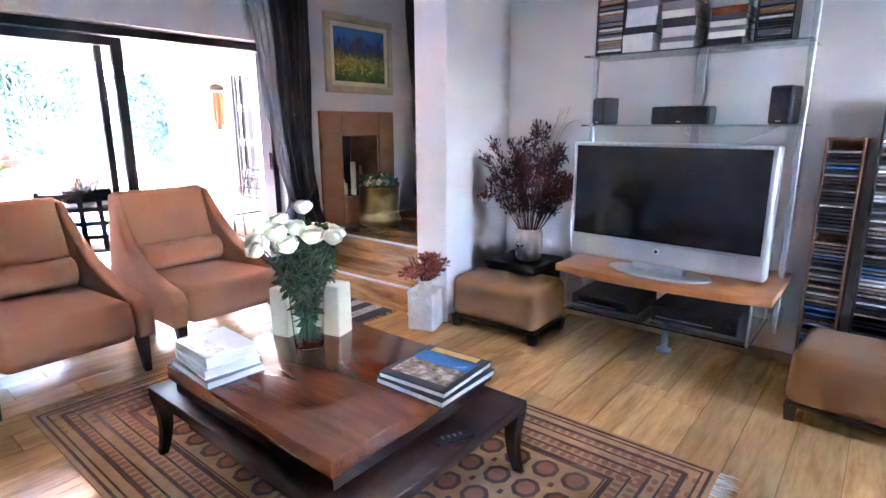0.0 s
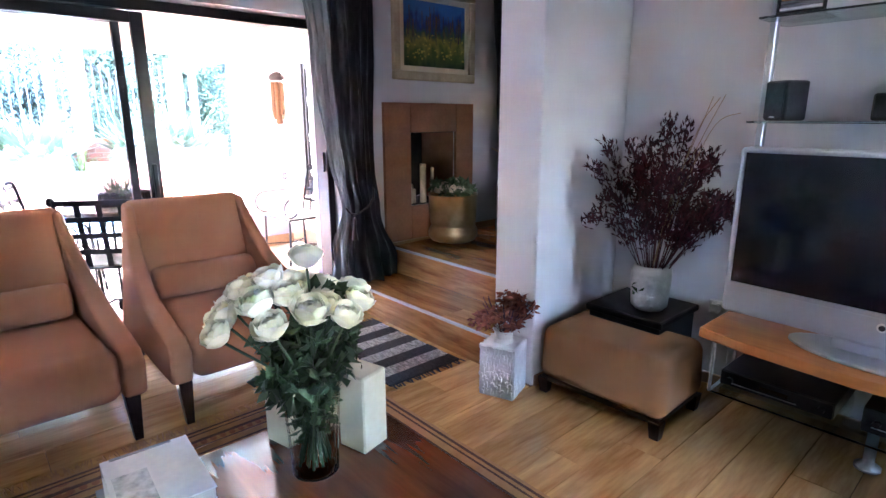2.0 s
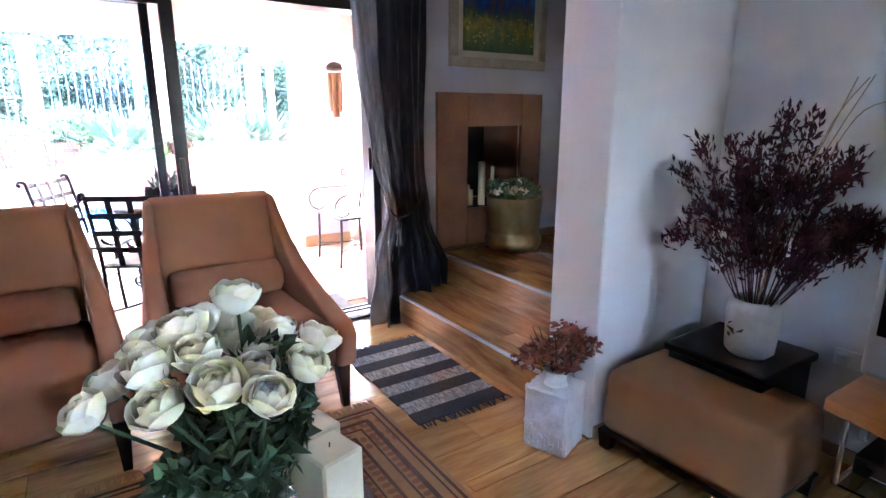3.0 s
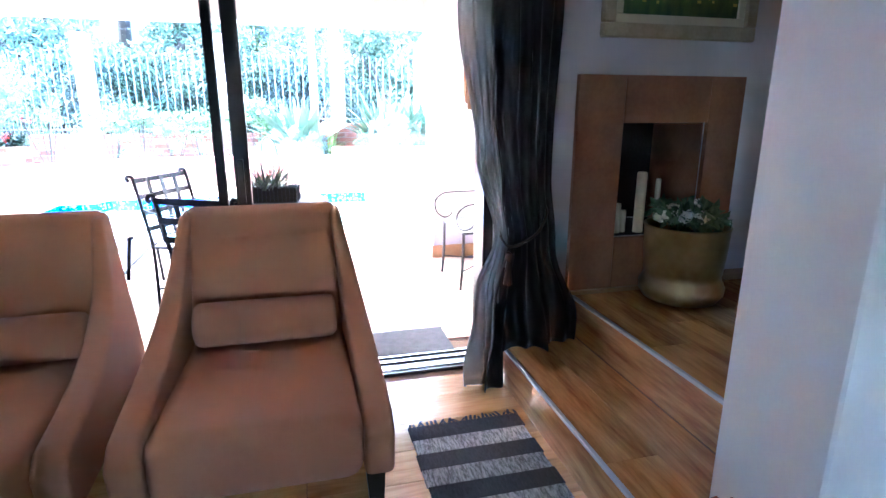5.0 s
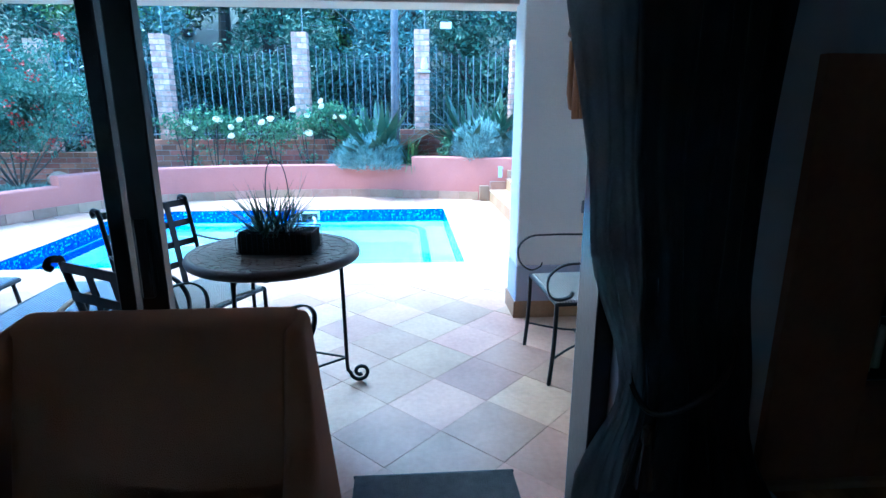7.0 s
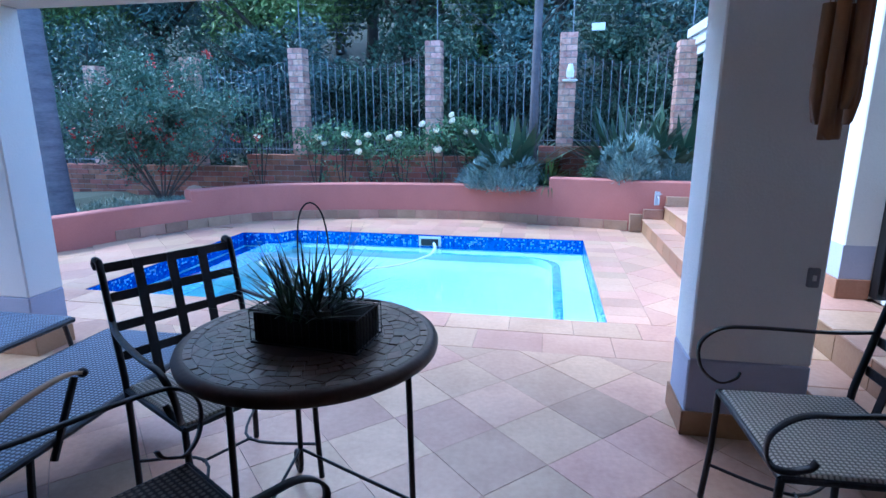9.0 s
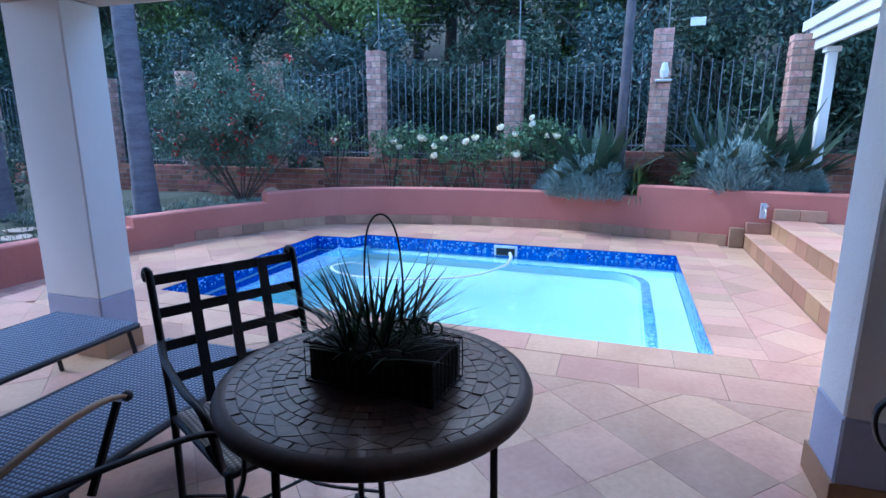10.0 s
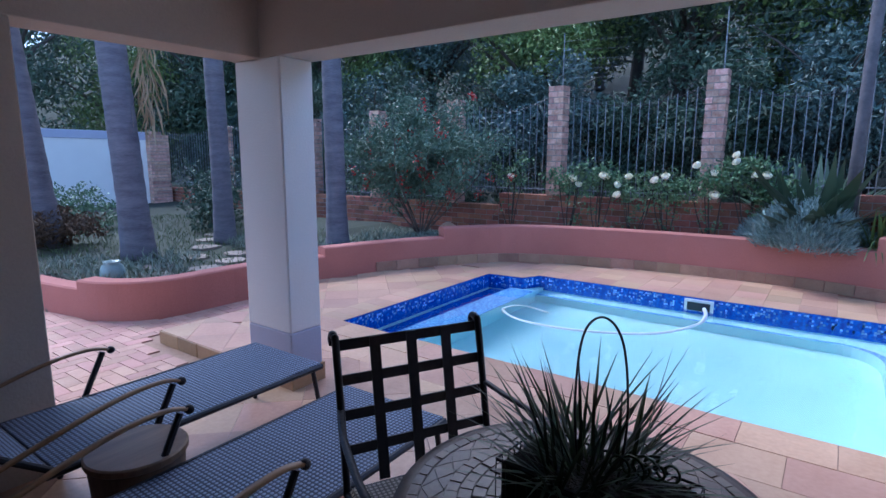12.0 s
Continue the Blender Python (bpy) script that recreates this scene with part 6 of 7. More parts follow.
for r0, r1, cnt in rings:
    a = trg.uniform(0, 1)
    for k in range(cnt):
        a0, a1 = a + 6.28319 * (k + trg.uniform(-0.12, 0.12)) / cnt, a + 6.28319 * (k + 1 + trg.uniform(-0.12, 0.12)) / cnt
        if cnt == 26:
            mid, am = (r0 + r1) / 2, (a0 + a1) / 2
            am = a + 6.28319 * k / cnt
            hw = 3.14159 / cnt
            for tri in (((r1, am), (mid, am + hw), (r1, am + 2 * hw)), ((r0, am), (r0, am + 2 * hw), (mid, am + hw))):
                pt = [(r * math.cos(b), r * math.sin(b)) for r, b in tri]
                gx_, gy_ = sum(p[0] for p in pt) / 3, sum(p[1] for p in pt) / 3
                pt = [(gx_ + (x - gx_) * 0.93, gy_ + (y - gy_) * 0.93) for x, y in pt]
                part("mosaic_piece", prism(B(), pt if tri[0][0] == r0 else pt[::-1], TT - 0.008, TT - 0.003 + trg.uniform(0, 0.0012)), SLATE_T, ta)
            poly = [(r * math.cos(b), r * math.sin(b)) for r, b in ((mid, am - hw * 0.96), (r0 + 0.002, am), (mid, am + hw * 0.96), (r1 - 0.002, am))]
        else:
            poly = wedge(a0, a0 + 6.28319 / cnt * 0.97, r0, r1)
        ob = part("mosaic_piece", prism(B(), poly, TT - 0.008, TT - 0.0025 + trg.uniform(0, 0.0012)), SLATE_T, ta)


def spiral(cx, cz, r, turns, start, n=26):
    out = []
    for k in range(n):
        f = k / (n - 1)
        a = start + turns * 6.2832 * f
        rr = r * (1 - 0.75 * f)
        out.append((cx + rr * math.cos(a), 0, cz + rr * math.sin(a)))
    return out


for k in range(3):
    ang = 97 + 120 * k
    m = pose(0, 0, 0, 0, 0, ang)
    pts = [(0.30, 0, TT - 0.045), (0.305, 0, 0.45), (0.31, 0, 0.12), (0.313, 0, 0.07)] + [(0.375 + p[0], 0, 0.056 + p[2]) for p in spiral(0, 0, 0.05, 1.35, math.pi, 22)]
    part("leg", tube(B(), [m @ Vector(p) for p in pts], 0.010, 8), IRON, ta, "", True)
    part("brace", tube(B(), [m @ Vector(p) for p in arc([(0.305, 0, 0.58), (0.27, 0, 0.66), (0.19, 0, 0.70)], 5)], 0.006, 6), IRON, ta)
    m2 = pose(0, 0, 0, 0, 0, ang + 120)
    part("stretcher", tube(B(), [m @ Vector((0.31, 0, 0.14)), m2 @ Vector((0.31, 0, 0.14))], 0.006, 6), IRON, ta)

# planter on the table
pl = thing("wire_planter", "dark wire basket planter with a spiky green plant", "planter", pose(-5.324, 1.668, TT - 0.001, 0, 0, 84.5))
W2, D2, H2 = 0.172, 0.088, 0.105
part("moss_lining", box(B(), -W2 + 0.006, -D2 + 0.006, 0.002, W2 - 0.006, D2 - 0.006, H2 - 0.006, 0.006), surf("dark_moss", (0.006, 0.006, 0.005), (0.02, 0.018, 0.012), 30, 0.95, 1.0, fine=120), pl, "dark moss lining")
for z in (0.004, H2):
    q = B()
    tube(q, [(-W2, -D2, z), (W2, -D2, z), (W2, D2, z), (-W2, D2, z), (-W2, -D2, z)], 0.0028, 5)
    part("wire_frame", q, IRON, pl)
for k in range(15):
    x = -W2 + 2 * W2 * k / 14
    for y in (-D2, D2):
        part("wire", rod(B(), (x, y, 0.004), (x, y, H2), 0.0013, None, 4), IRON, pl)
for k in range(1, 8):
    y = -D2 + 2 * D2 * k / 8
    for x in (-W2, W2):
        part("wire", rod(B(), (x, y, 0.004), (x, y, H2), 0.0013, None, 4), IRON, pl)
part("hoop_handle", tube(B(), arc([(-0.03, 0, 0.05), (-0.05, 0, 0.22), (-0.04, 0, 0.37), (0.0, 0, 0.415), (0.04, 0, 0.37), (0.055, 0, 0.22), (0.035, 0, 0.05)], 6), 0.0024, 6), IRON, pl, "thin wire hoop")
straps("spiky_leaves", (-0.02, 0, 0.08), 190, 0.31, 0.0082, SPIKE, pl, 1.2, 5, 0.10, 5, 0.075, "narrow dark green leaves", 0.55)
for k in range(5):
    x = 0.05 + 0.02 * k
    part("curled_tendril", tube(B(), [(x + p[0], -0.02 + 0.01 * k, 0.15 + p[2]) for p in spiral(0, 0, 0.028, 1.2, -1.6 + k, 14)], 0.003, 5), SPIKE, pl)


def iron_chair(m, seat_mat, label):
    """Faces +x; flat-bar lattice back, scrolled arms, woven seat."""
    c = thing("patio_chair", label, "patio chair", m, group="wrought-iron chairs")
    w, sh_ = 0.245, 0.43
    for s in (-1, 1):
        part("back_post", tube(B(), arc([(-0.21, s * w, 0), (-0.20, s * w, 0.40), (-0.235, s * w, 0.62), (-0.285, s * w, 0.86), (-0.30, s * w, 0.885), (-0.325, s * w, 0.888), (-0.335, s * w, 0.87), (-0.322, s * w, 0.858)], 4), 0.012, 8), IRON, c, "", True)
        part("front_leg", tube(B(), arc([(0.24, s * w, 0), (0.225, s * w, 0.2), (0.22, s * w, sh_)], 4), 0.011, 8), IRON, c, "", True)
        part("armrest", tube(B(), arc([(-0.255, s * w, 0.68), (-0.12, s * (w + 0.03), 0.66), (0.10, s * (w + 0.055), 0.655), (0.22, s * (w + 0.055), 0.645), (0.285, s * (w + 0.05), 0.585), (0.275, s * (w + 0.035), 0.50), (0.22, s * (w + 0.01), 0.46), (0.165, s * (w + 0.015), 0.475), (0.15, s * (w + 0.02), 0.50)], 6), 0.01, 4, (0.020, 0.007)), IRON, c, "", True)
        part("side_rail", rod(B(), (-0.20, s * w, sh_), (0.22, s * w, sh_), 0.010, None, 8), IRON, c)
        part("stretcher", tube(B(), arc([(-0.205, s * w, 0.14), (0.0, s * 0.09, 0.15), (0.23, s * w, 0.14)], 5), 0.006, 6), IRON, c)
    part("seat_rail", rod(B(), (0.22, -w, sh_), (0.22, w, sh_), 0.010, None, 8), IRON, c)
    part("seat_rail", rod(B(), (-0.20, -w, sh_), (-0.20, w, sh_), 0.010, None, 8), IRON, c)
    part("cross_stretcher", rod(B(), (0.0, -0.1, 0.15), (0.0, 0.1, 0.15), 0.006, None, 6), IRON, c)
    st2 = part("seat", box(B(), -0.195, -w + 0.005, sh_ - 0.004, 0.215, w - 0.005, sh_ + 0.016, 0.006), seat_mat, c, "woven seat panel")

    def bx(z):
        return -0.20 - 0.085 * max(0, (z - 0.42)) / 0.46 - 0.012
    for z in (0.86, 0.755, 0.65, 0.545):
        part("back_slat", box(B(), bx(z) - 0.003, -w, z - 0.017, bx(z) + 0.003, w, z + 0.017, 0.001), IRON, c)
    for y in (-0.122, 0.0, 0.122):
        q = B()
        loft(q, [[(bx(z) + 0.004 + u, y + v * 0.017, z) for u, v in ((0, -1), (0.005, -1), (0.005, 1), (0, 1))] for z in (0.44, 0.60, 0.75, 0.875)])
        part("back_bar", q, IRON, c)
    return c


iron_chair(pose(-5.53, 1.185, 0, 0, 0, 62), RATTAN, "black wrought-iron lattice-back chair with a pale woven seat by the table")
iron_chair(pose(-4.74, 1.49, 0, 0, 0, 150), RATTAN_D, "black wrought-iron armchair with a brown woven seat by the door")
iron_chair(pose(-5.545, 3.19, 0, 0, 0, -88), RATTAN, "black wrought-iron chair with a pale woven seat beside the pillar")


def lounger(m, label):
    """Lies along +x, feet at x = 0; the back is raised at the far end."""
    l2 = thing("sun_lounger", label, "sun lounger", m, group="sun loungers")
    w, z = 0.285, 0.33
    for s in (-1, 1):
        part("side_rail", tube(B(), [(0, s * w, z), (1.25, s * w, z)], 0.014, 8), IRON, l2)
        part("backrest_rail", tube(B(), arc([(1.22, s * (w - 0.03), z), (1.5, s * (w - 0.03), z + 0.22), (1.72, s * (w - 0.03), z + 0.42)], 4), 0.013, 8), IRON, l2)
        for x, dx in ((0.06, -0.05), (0.98, 0.05)):
            part("leg", tube(B(), [(x, s * w, z), (x + dx, s * (w + 0.01), 0)], 0.012, 8), IRON, l2)
        part("arm_post", tube(B(), [(0.92, s * (w + 0.02), z - 0.05), (0.80, s * (w + 0.025), 0.52)], 0.013, 8), IRON, l2)
        ap = part("armrest", tube(B(), arc([(0.76, s * (w + 0.025), 0.52), (0.86, s * (w + 0.028), 0.545), (1.05, s * (w + 0.03), 0.525), (1.35, s * (w + 0.03), 0.44), (1.45, s * (w + 0.02), 0.40)], 5), 0.016, 4, (0.022, 0.011)), TEAK, l2, "weathered wooden armrest", True)
        part("arm_cap", ball(B(), (0.765, s * (w + 0.025), 0.52), 0.018), IRON, ap)
    part("foot_rail", rod(B(), (0, -w, z), (0, w, z), 0.014, None, 8), IRON, l2)
    q = B()
    loft(q, [[(x, -w + 0.008, z + dz - 0.006), (x, w - 0.008, z + dz - 0.006), (x, w - 0.008, z + dz + 0.006), (x, -w + 0.008, z + dz + 0.006)] for x, dz in ((0.0, 0.012), (0.3, 0.006), (0.6, 0.003), (0.9, 0.004), (1.22, 0.01))])
    part("mesh_seat", q, WICKER, l2, "blue-grey woven mesh")
    q = B()
    loft(q, [[(x, -w + 0.035, z + dz - 0.005), (x, w - 0.035, z + dz - 0.005), (x, w - 0.035, z + dz + 0.008), (x, -w + 0.035, z + dz + 0.008)] for x, dz in ((1.235, 0.02), (1.4, 0.135), (1.56, 0.27), (1.72, 0.42))])
    part("mesh_back", q, WICKER, l2, "blue-grey woven mesh")
    part("back_support", tube(B(), [(1.5, -0.22, z + 0.2), (1.55, -0.22, 0.03), (1.55, 0.22, 0.03), (1.5, 0.22, z + 0.2)], 0.009, 6), IRON, l2)
    return l2


lounger(pose(-6.21, -0.415, 0, 0, 0, 0.5), "blue-grey mesh sun lounger with wooden armrests beside the pillar")
lounger(pose(-6.10, 0.465, 0, 0, 0, 1.0), "blue-grey mesh sun lounger with wooden armrests by the table")
bk = thing("stump_table", "round brown wooden stump side table between the loungers", "side table", pose(-5.20, 0.03, 0))
part("drum", lathe(B(), [(0.135, 0), (0.15, 0.01), (0.158, 0.12), (0.152, 0.24), (0.16, 0.36)], 28), woody("stump_wood", (0.05, 0.028, 0.016), (0.14, 0.08, 0.045), "z", 3, 0.6, 0.05), bk, "", True)
part("top", lathe(B(), [(0.165, 0.361), (0.17, 0.366), (0.17, 0.385), (0.163, 0.39)], 28), woody("stump_top", (0.10, 0.06, 0.035), (0.22, 0.14, 0.08), "x", 3, 0.5, 0.05), bk)

# bamboo wind chime under the beam
wc = thing("wind_chime", "bamboo wind chime with a dark cap hanging beside the pillar", "wind chime", pose(-5.75, 3.17, 0))
part("hanger", rod(B(), (0, 0, 2.34), (0, 0, 1.775), 0.003, None, 5), BAMBOO, wc)
part("cap", lathe(B(), [(0.066, 1.715), (0.078, 1.728), (0.070, 1.76), (0.04, 1.782), (0.008, 1.79)], 20), surf("dark_coconut", (0.03, 0.015, 0.008), (0.07, 0.035, 0.02), 12, 0.6, 0.3), wc, "dark round cap", True)
for k in range(6):
    a = 6.2832 * k / 6 + 0.4
    x, y, ln = 0.048 * math.cos(a), 0.048 * math.sin(a), 0.30 + 0.045 * (k % 3)
    part("string", rod(B(), (x, y, 1.72), (x, y, 1.69), 0.0015, None, 4), BAMBOO, wc)
    q = lathe(B(), [(0.016, 0), (0.020, 0.004), (0.020, ln * 0.48), (0.0225, ln * 0.5), (0.020, ln * 0.52), (0.019, ln)], 14, (x, y, 1.695 - ln))
    for v in q.verts:
        if v.co.z < 1.695 - ln * 0.97:
            v.co.z += 0.09 * max(0.0, (v.co.x - x) * math.cos(a) + (v.co.y - y) * math.sin(a)) / 0.020
    part("pipe", q, BAMBOO, wc, "", True)
sc = thing("outside_switch", "small dark outdoor switch box on the pillar", "switch", pose(-6.219, 3.40, 0.75))
part("box", box(B(), 0, -0.022, -0.04, 0.018, 0.022, 0.04, 0.004), GREYBOOK, sc)
part("toggle", box(B(), 0.018, -0.006, -0.01, 0.024, 0.006, 0.012), WHITEP, sc)

# ---- garden ----
FXL = -12.2
BW_TOP = 0.86


def brick_run(name, label, x, y0, y1, z0, z1, depth=0.22):
    """A low wall of single bricks in stretcher bond over a mortar core."""
    w = thing(name, label, "brick wall", kind="structure")
    part("mortar", box(B(), x - depth + 0.006, y0, z0, x - 0.006, y1, z1 - 0.004), MORTAR, w)
    verts, faces = [], []
    br = random.Random(12)
    h, ln = 0.085, 0.232
    k, z = 0, z1
    while z > z0 + 0.02:
        y = y0 - (ln / 2 if k % 2 else 0)
        while y < y1:
            a, b = max(y, y0) + 0.005, min(y + ln, y1) - 0.005
            if b - a > 0.03:
                d = br.uniform(-0.003, 0.003)
                o = len(verts)
                for xx in (x + d, x - depth):
                    verts += [(xx, a, z - h + 0.010), (xx, b, z - h + 0.010), (xx, b, z), (xx, a, z)]
                faces += [(o, o + 1, o + 2, o + 3), (o + 4, o + 7, o + 6, o + 5), (o + 3, o + 2, o + 6, o + 7), (o, o + 3, o + 7, o + 4), (o + 1, o + 5, o + 6, o + 2)]
            y += ln
        z -= h
        k += 1
    ob = raw("bricks", verts, faces, BRICK, w, "weathered red-brown bricks")
    ob["kind"] = "stuff"
    return w


brick_run("brick_wall_1", "low weathered brick wall under the fence", FXL + 0.15, -2.45, 2.2, 0.30, BW_TOP)
brick_run("brick_wall_2", "low weathered brick wall under the fence, a course lower", FXL + 0.15, -7.2, -2.45, 0.10, 0.66)
brick_run("brick_wall_3", "low weathered brick wall under the fence among plants", FXL + 0.15, 2.2, 5.0, 0.35, 1.02)
brick_run("brick_wall_4", "low brick wall far along the fence", FXL + 0.11, -14.0, -7.2, 0.10, 0.60)


def brick_pillar(y, z0, z1, w=0.235, x=FXL):
    p = thing("brick_pillar", "square fence pillar of pale and red bricks", "brick pillar", pose(x, y, 0), group="fence pillars")
    part("mortar", box(B(), -w / 2 + 0.008, -w / 2 + 0.008, z0, w / 2 - 0.008, w / 2 - 0.008, z1 - 0.005), MORTAR, p)
    z, k = z1, 0
    pr = random.Random(int(y * 100))
    half = w / 2
    while z > z0 + 0.05:
        for side in range(4):
            cut = half - 0.085 if (side + k) % 2 else -half + 0.085
            m = Matrix.Rotation(side * math.pi / 2, 4, "Z")
            for a, b in ((-half, cut), (cut, half)):
                q = B()
                box(q, half - 0.014, a + 0.005, z - 0.072, half + pr.uniform(-0.002, 0.004), b - 0.005, z, 0.0, m)
                part("brick", q, BRICK_P, p)
        z -= 0.085
        k += 1
    return p


PILLARS = [(-7.0, 0.1, 2.20), (-5.2, 0.1, 2.28), (-3.4, 0.1, 2.38), (-1.53, 0.3, 2.47), (0.63, 0.3, 2.52), (2.57, 0.35, 2.58), (4.15, 0.35, 2.44), (-10.2, 0.1, 2.15), (-13.6, 0.1, 2.1)]
for y, z0, z1 in PILLARS:
    brick_pillar(y, z0, z1)
brick_pillar(-12.75, 0.1, 1.97, 0.5, -11.75)

ys = sorted(p[0] for p in PILLARS)
fence = thing("fence", "grey iron picket fence with a scalloped top between brick pillars", "fence", kind="")
for a, b in zip(ys, ys[1:]):
    if b - a > 5:
        continue
    base = 0.66 if b < -2 else (BW_TOP if b < 2.3 else 1.02)
    zt = 2.18 if b < -2 else 2.36
    a2, b2 = a + 0.12, b - 0.12
    n = int((b2 - a2) / 0.115)
    top = []
    for k in range(n + 1):
        f = k / n
        y = a2 + (b2 - a2) * f
        sag = 0.20 * (1 - (2 * f - 1) ** 2)
        z = zt - sag
        top.append((FXL, y, z - 0.02))
        if 0 < k < n:
            part("picket", rod(B(), (FXL, y, base), (FXL, y, z + 0.03), 0.0062, None, 5), FENCE, fence)
            if k < n - 1:
                part("short_picket", rod(B(), (FXL, y + 0.0625, base), (FXL, y + 0.0625, base + 0.34), 0.006, 0.002, 4), FENCE, fence)
    part("top_rail", tube(B(), top, 0.005, 5), IRON, fence)
    part("low_rail", rod(B(), (FXL, a2, base + 0.08), (FXL, b2, base + 0.08), 0.009, None, 5), FENCE, fence)
for y, z0, z1 in PILLARS[3:7]:
    wires = thing("fence_wire", "thin slanting security wires above the fence pillar", "security wire", pose(FXL, y, z1))
    part("pole", rod(B(), (0, 0.05, 0), (0, 0.05, 0.75), 0.008, None, 6), FENCE, wires)
    for k in range(5):
        part("wire", rod(B(), (0, 0.05, 0.12 + 0.13 * k), (0, 1.05, 0.12 + 0.13 * k - 0.05), 0.0012, None, 4), FENCE, wires)

# white marks on the pillars: a small lamp and a sign board
lampb = thing("garden_lamp", "small white wall lamp on a fence pillar", "wall lamp", pose(FXL + 0.12, 2.60, 2.05))
part("arm", rod(B(), (0, 0, -0.08), (0.08, 0, -0.08), 0.012, None, 8), WHITEP, lampb)
part("base", box(B(), -0.004, -0.10, -0.13, 0.10, 0.10, -0.10, 0.01), WHITEP, lampb)
part("shade", lathe(B(), [(0.05, -0.08), (0.055, 0.0), (0.03, 0.10)], 14, (0.09, 0, 0)), WHITEP, lampb, "white glass shade")
sg = thing("warning_sign", "small blank pale sign on the fence wires", "sign", pose(FXL + 0.02, 2.96, 2.655, 0, 0, 0))
part("board", box(B(), 0, -0.09, -0.05, 0.006, 0.09, 0.05), PAPER, sg)
part("tie", rod(B(), (0.0, -0.06, 0.05), (-0.02, -0.06, 0.09), 0.002, None, 4), FENCE, sg)

# tree trunks: palms and a slim tree by the fence
def palm(x, y, r0, r1, h, lean, label):
    t = thing("palm_tree", label, "palm", pose(x, y, land(x, y) - 0.05), group="palms")
    q = B()
    path = [(lean[0] * f * h, lean[1] * f * h, f * h) for f in [k / 46 for k in range(47)]]
    rad = []
    for k in range(47):
        f = k / 46
        rad.append((r0 * 1.25 - (r0 * 0.25) * min(1, f * 8)) * (1 - f) + r1 * f + (0.006 if k % 2 else 0))
    tube(q, path, rad, 16)
    part("trunk", q, BARK, t, "ringed grey trunk", True)
    fr_ = straps("fronds", (lean[0] * h, lean[1] * h, h), 60, 2.6, 0.10, FOREST, t, 1.5, int(abs(x * 10)), 0.5, 6, 0.1, "arching green fronds")
    return t


palm(-9.55, -3.55, 0.135, 0.11, 6.5, (0.0, -0.01), "tall palm with a ringed grey-violet trunk behind the pink wall")
palm(-8.85, -5.14, 0.13, 0.11, 6.5, (0.02, 0.02), "tall palm with a slim ringed trunk on the lawn")
pc = palm(-7.55, -4.95, 0.17, 0.14, 6.0, (0.035, -0.02), "tall palm with a thick ringed grey trunk on the lawn")
palm(-7.15, -6.6, 0.18, 0.14, 6.0, (0.08, 0.0), "leaning palm with a thick grey trunk near the boundary wall")
dfr = np.random.default_rng(9)
q = kite_leaves("dry_fronds", np.stack([dfr.normal(-7.82, 0.05, 130), dfr.normal(-4.93, 0.04, 130), dfr.uniform(2.0, 4.2, 130)], 1), 0.5, STRAW, None, 0.05, lean=np.tile((0.0, 0.0, -2.2), (130, 1)), rng=dfr)
tagged(q, "hanging bundle of dry brown palm fronds", "dry fronds")
slim = thing("slim_tree", "slim straight grey tree trunk by the fence", "tree", pose(-11.9, 2.12, 0.38))
part("trunk", tube(B(), [(0, 0, 0), (0.01, 0.01, 1.5), (0.0, 0.03, 3.2), (0.05, 0.02, 5.0)], [0.068, 0.06, 0.055, 0.048], 12), surf("grey_slim_bark", (0.055, 0.052, 0.06), (0.13, 0.12, 0.135), 5, 0.9, 0.6, fine=26), slim, "", True)

# crowns and hedges beyond the fence
wrng = np.random.default_rng(77)


def tree(x, y, h, r, material, n, leaf, label, trunk_r=0.14, low=0.35, name="tree"):
    g0 = land(x, y)
    t = thing(name, label, "tree", pose(x, y, g0 - 0.05), group="trees behind the fence")
    q = B()
    tube(q, arc([(0, 0, 0), (wrng.uniform(-0.2, 0.2), wrng.uniform(-0.2, 0.2), h * 0.35), (wrng.uniform(-0.4, 0.4), wrng.uniform(-0.4, 0.4), h * 0.7)], 4), [trunk_r * (1 - 0.06 * k) for k in range(9)], 8)
    for k in range(6):
        a = wrng.uniform(0, 6.283)
        z = h * wrng.uniform(0.25, 0.6)
        tube(q, arc([(0, 0, z), (0.4 * r * math.cos(a), 0.4 * r * math.sin(a), z + 0.15 * h), (0.85 * r * math.cos(a), 0.85 * r * math.sin(a), z + 0.28 * h)], 3), [trunk_r * 0.4 * (1 - 0.1 * j) for j in range(7)], 6)
    part("trunk", q, TRUNK, t)
    pts_ = blobs(wrng, n, (0, 0, h * (low + (1 - low) / 2)), (r, r, h * (1 - low) * 0.55), 34, 0.3)
    pts_[:, 2] = np.maximum(pts_[:, 2], 0.1)
    kite_leaves("crown", pts_, leaf, material, t, 0.42, rng=wrng)
    return t


for k in range(15):
    y = -13.5 + k * 1.55 + wrng.uniform(-0.4, 0.4)
    x = -14.0 + wrng.uniform(-0.8, 0.3)
    tree(x, y, wrng.uniform(2.6, 3.6), wrng.uniform(1.1, 1.5), (FOREST, FOREST_B, FOREST)[k % 3], 9500, 0.105, "dense dark green shrub behind the fence", 0.05, 0.02, "shrub")
for k in range(13):
    y = -16 + k * 2.1 + wrng.uniform(-0.6, 0.6)
    x = -16.8 + wrng.uniform(-1.3, 1.0)
    tree(x, y, wrng.uniform(5.5, 8.0), wrng.uniform(1.9, 2.6), (FOREST_B, FOREST_L, FOREST, FOREST_L, FOREST_B)[k % 5], 15000, 0.13, "tall leafy tree in the wood behind the garden", 0.16, 0.22)
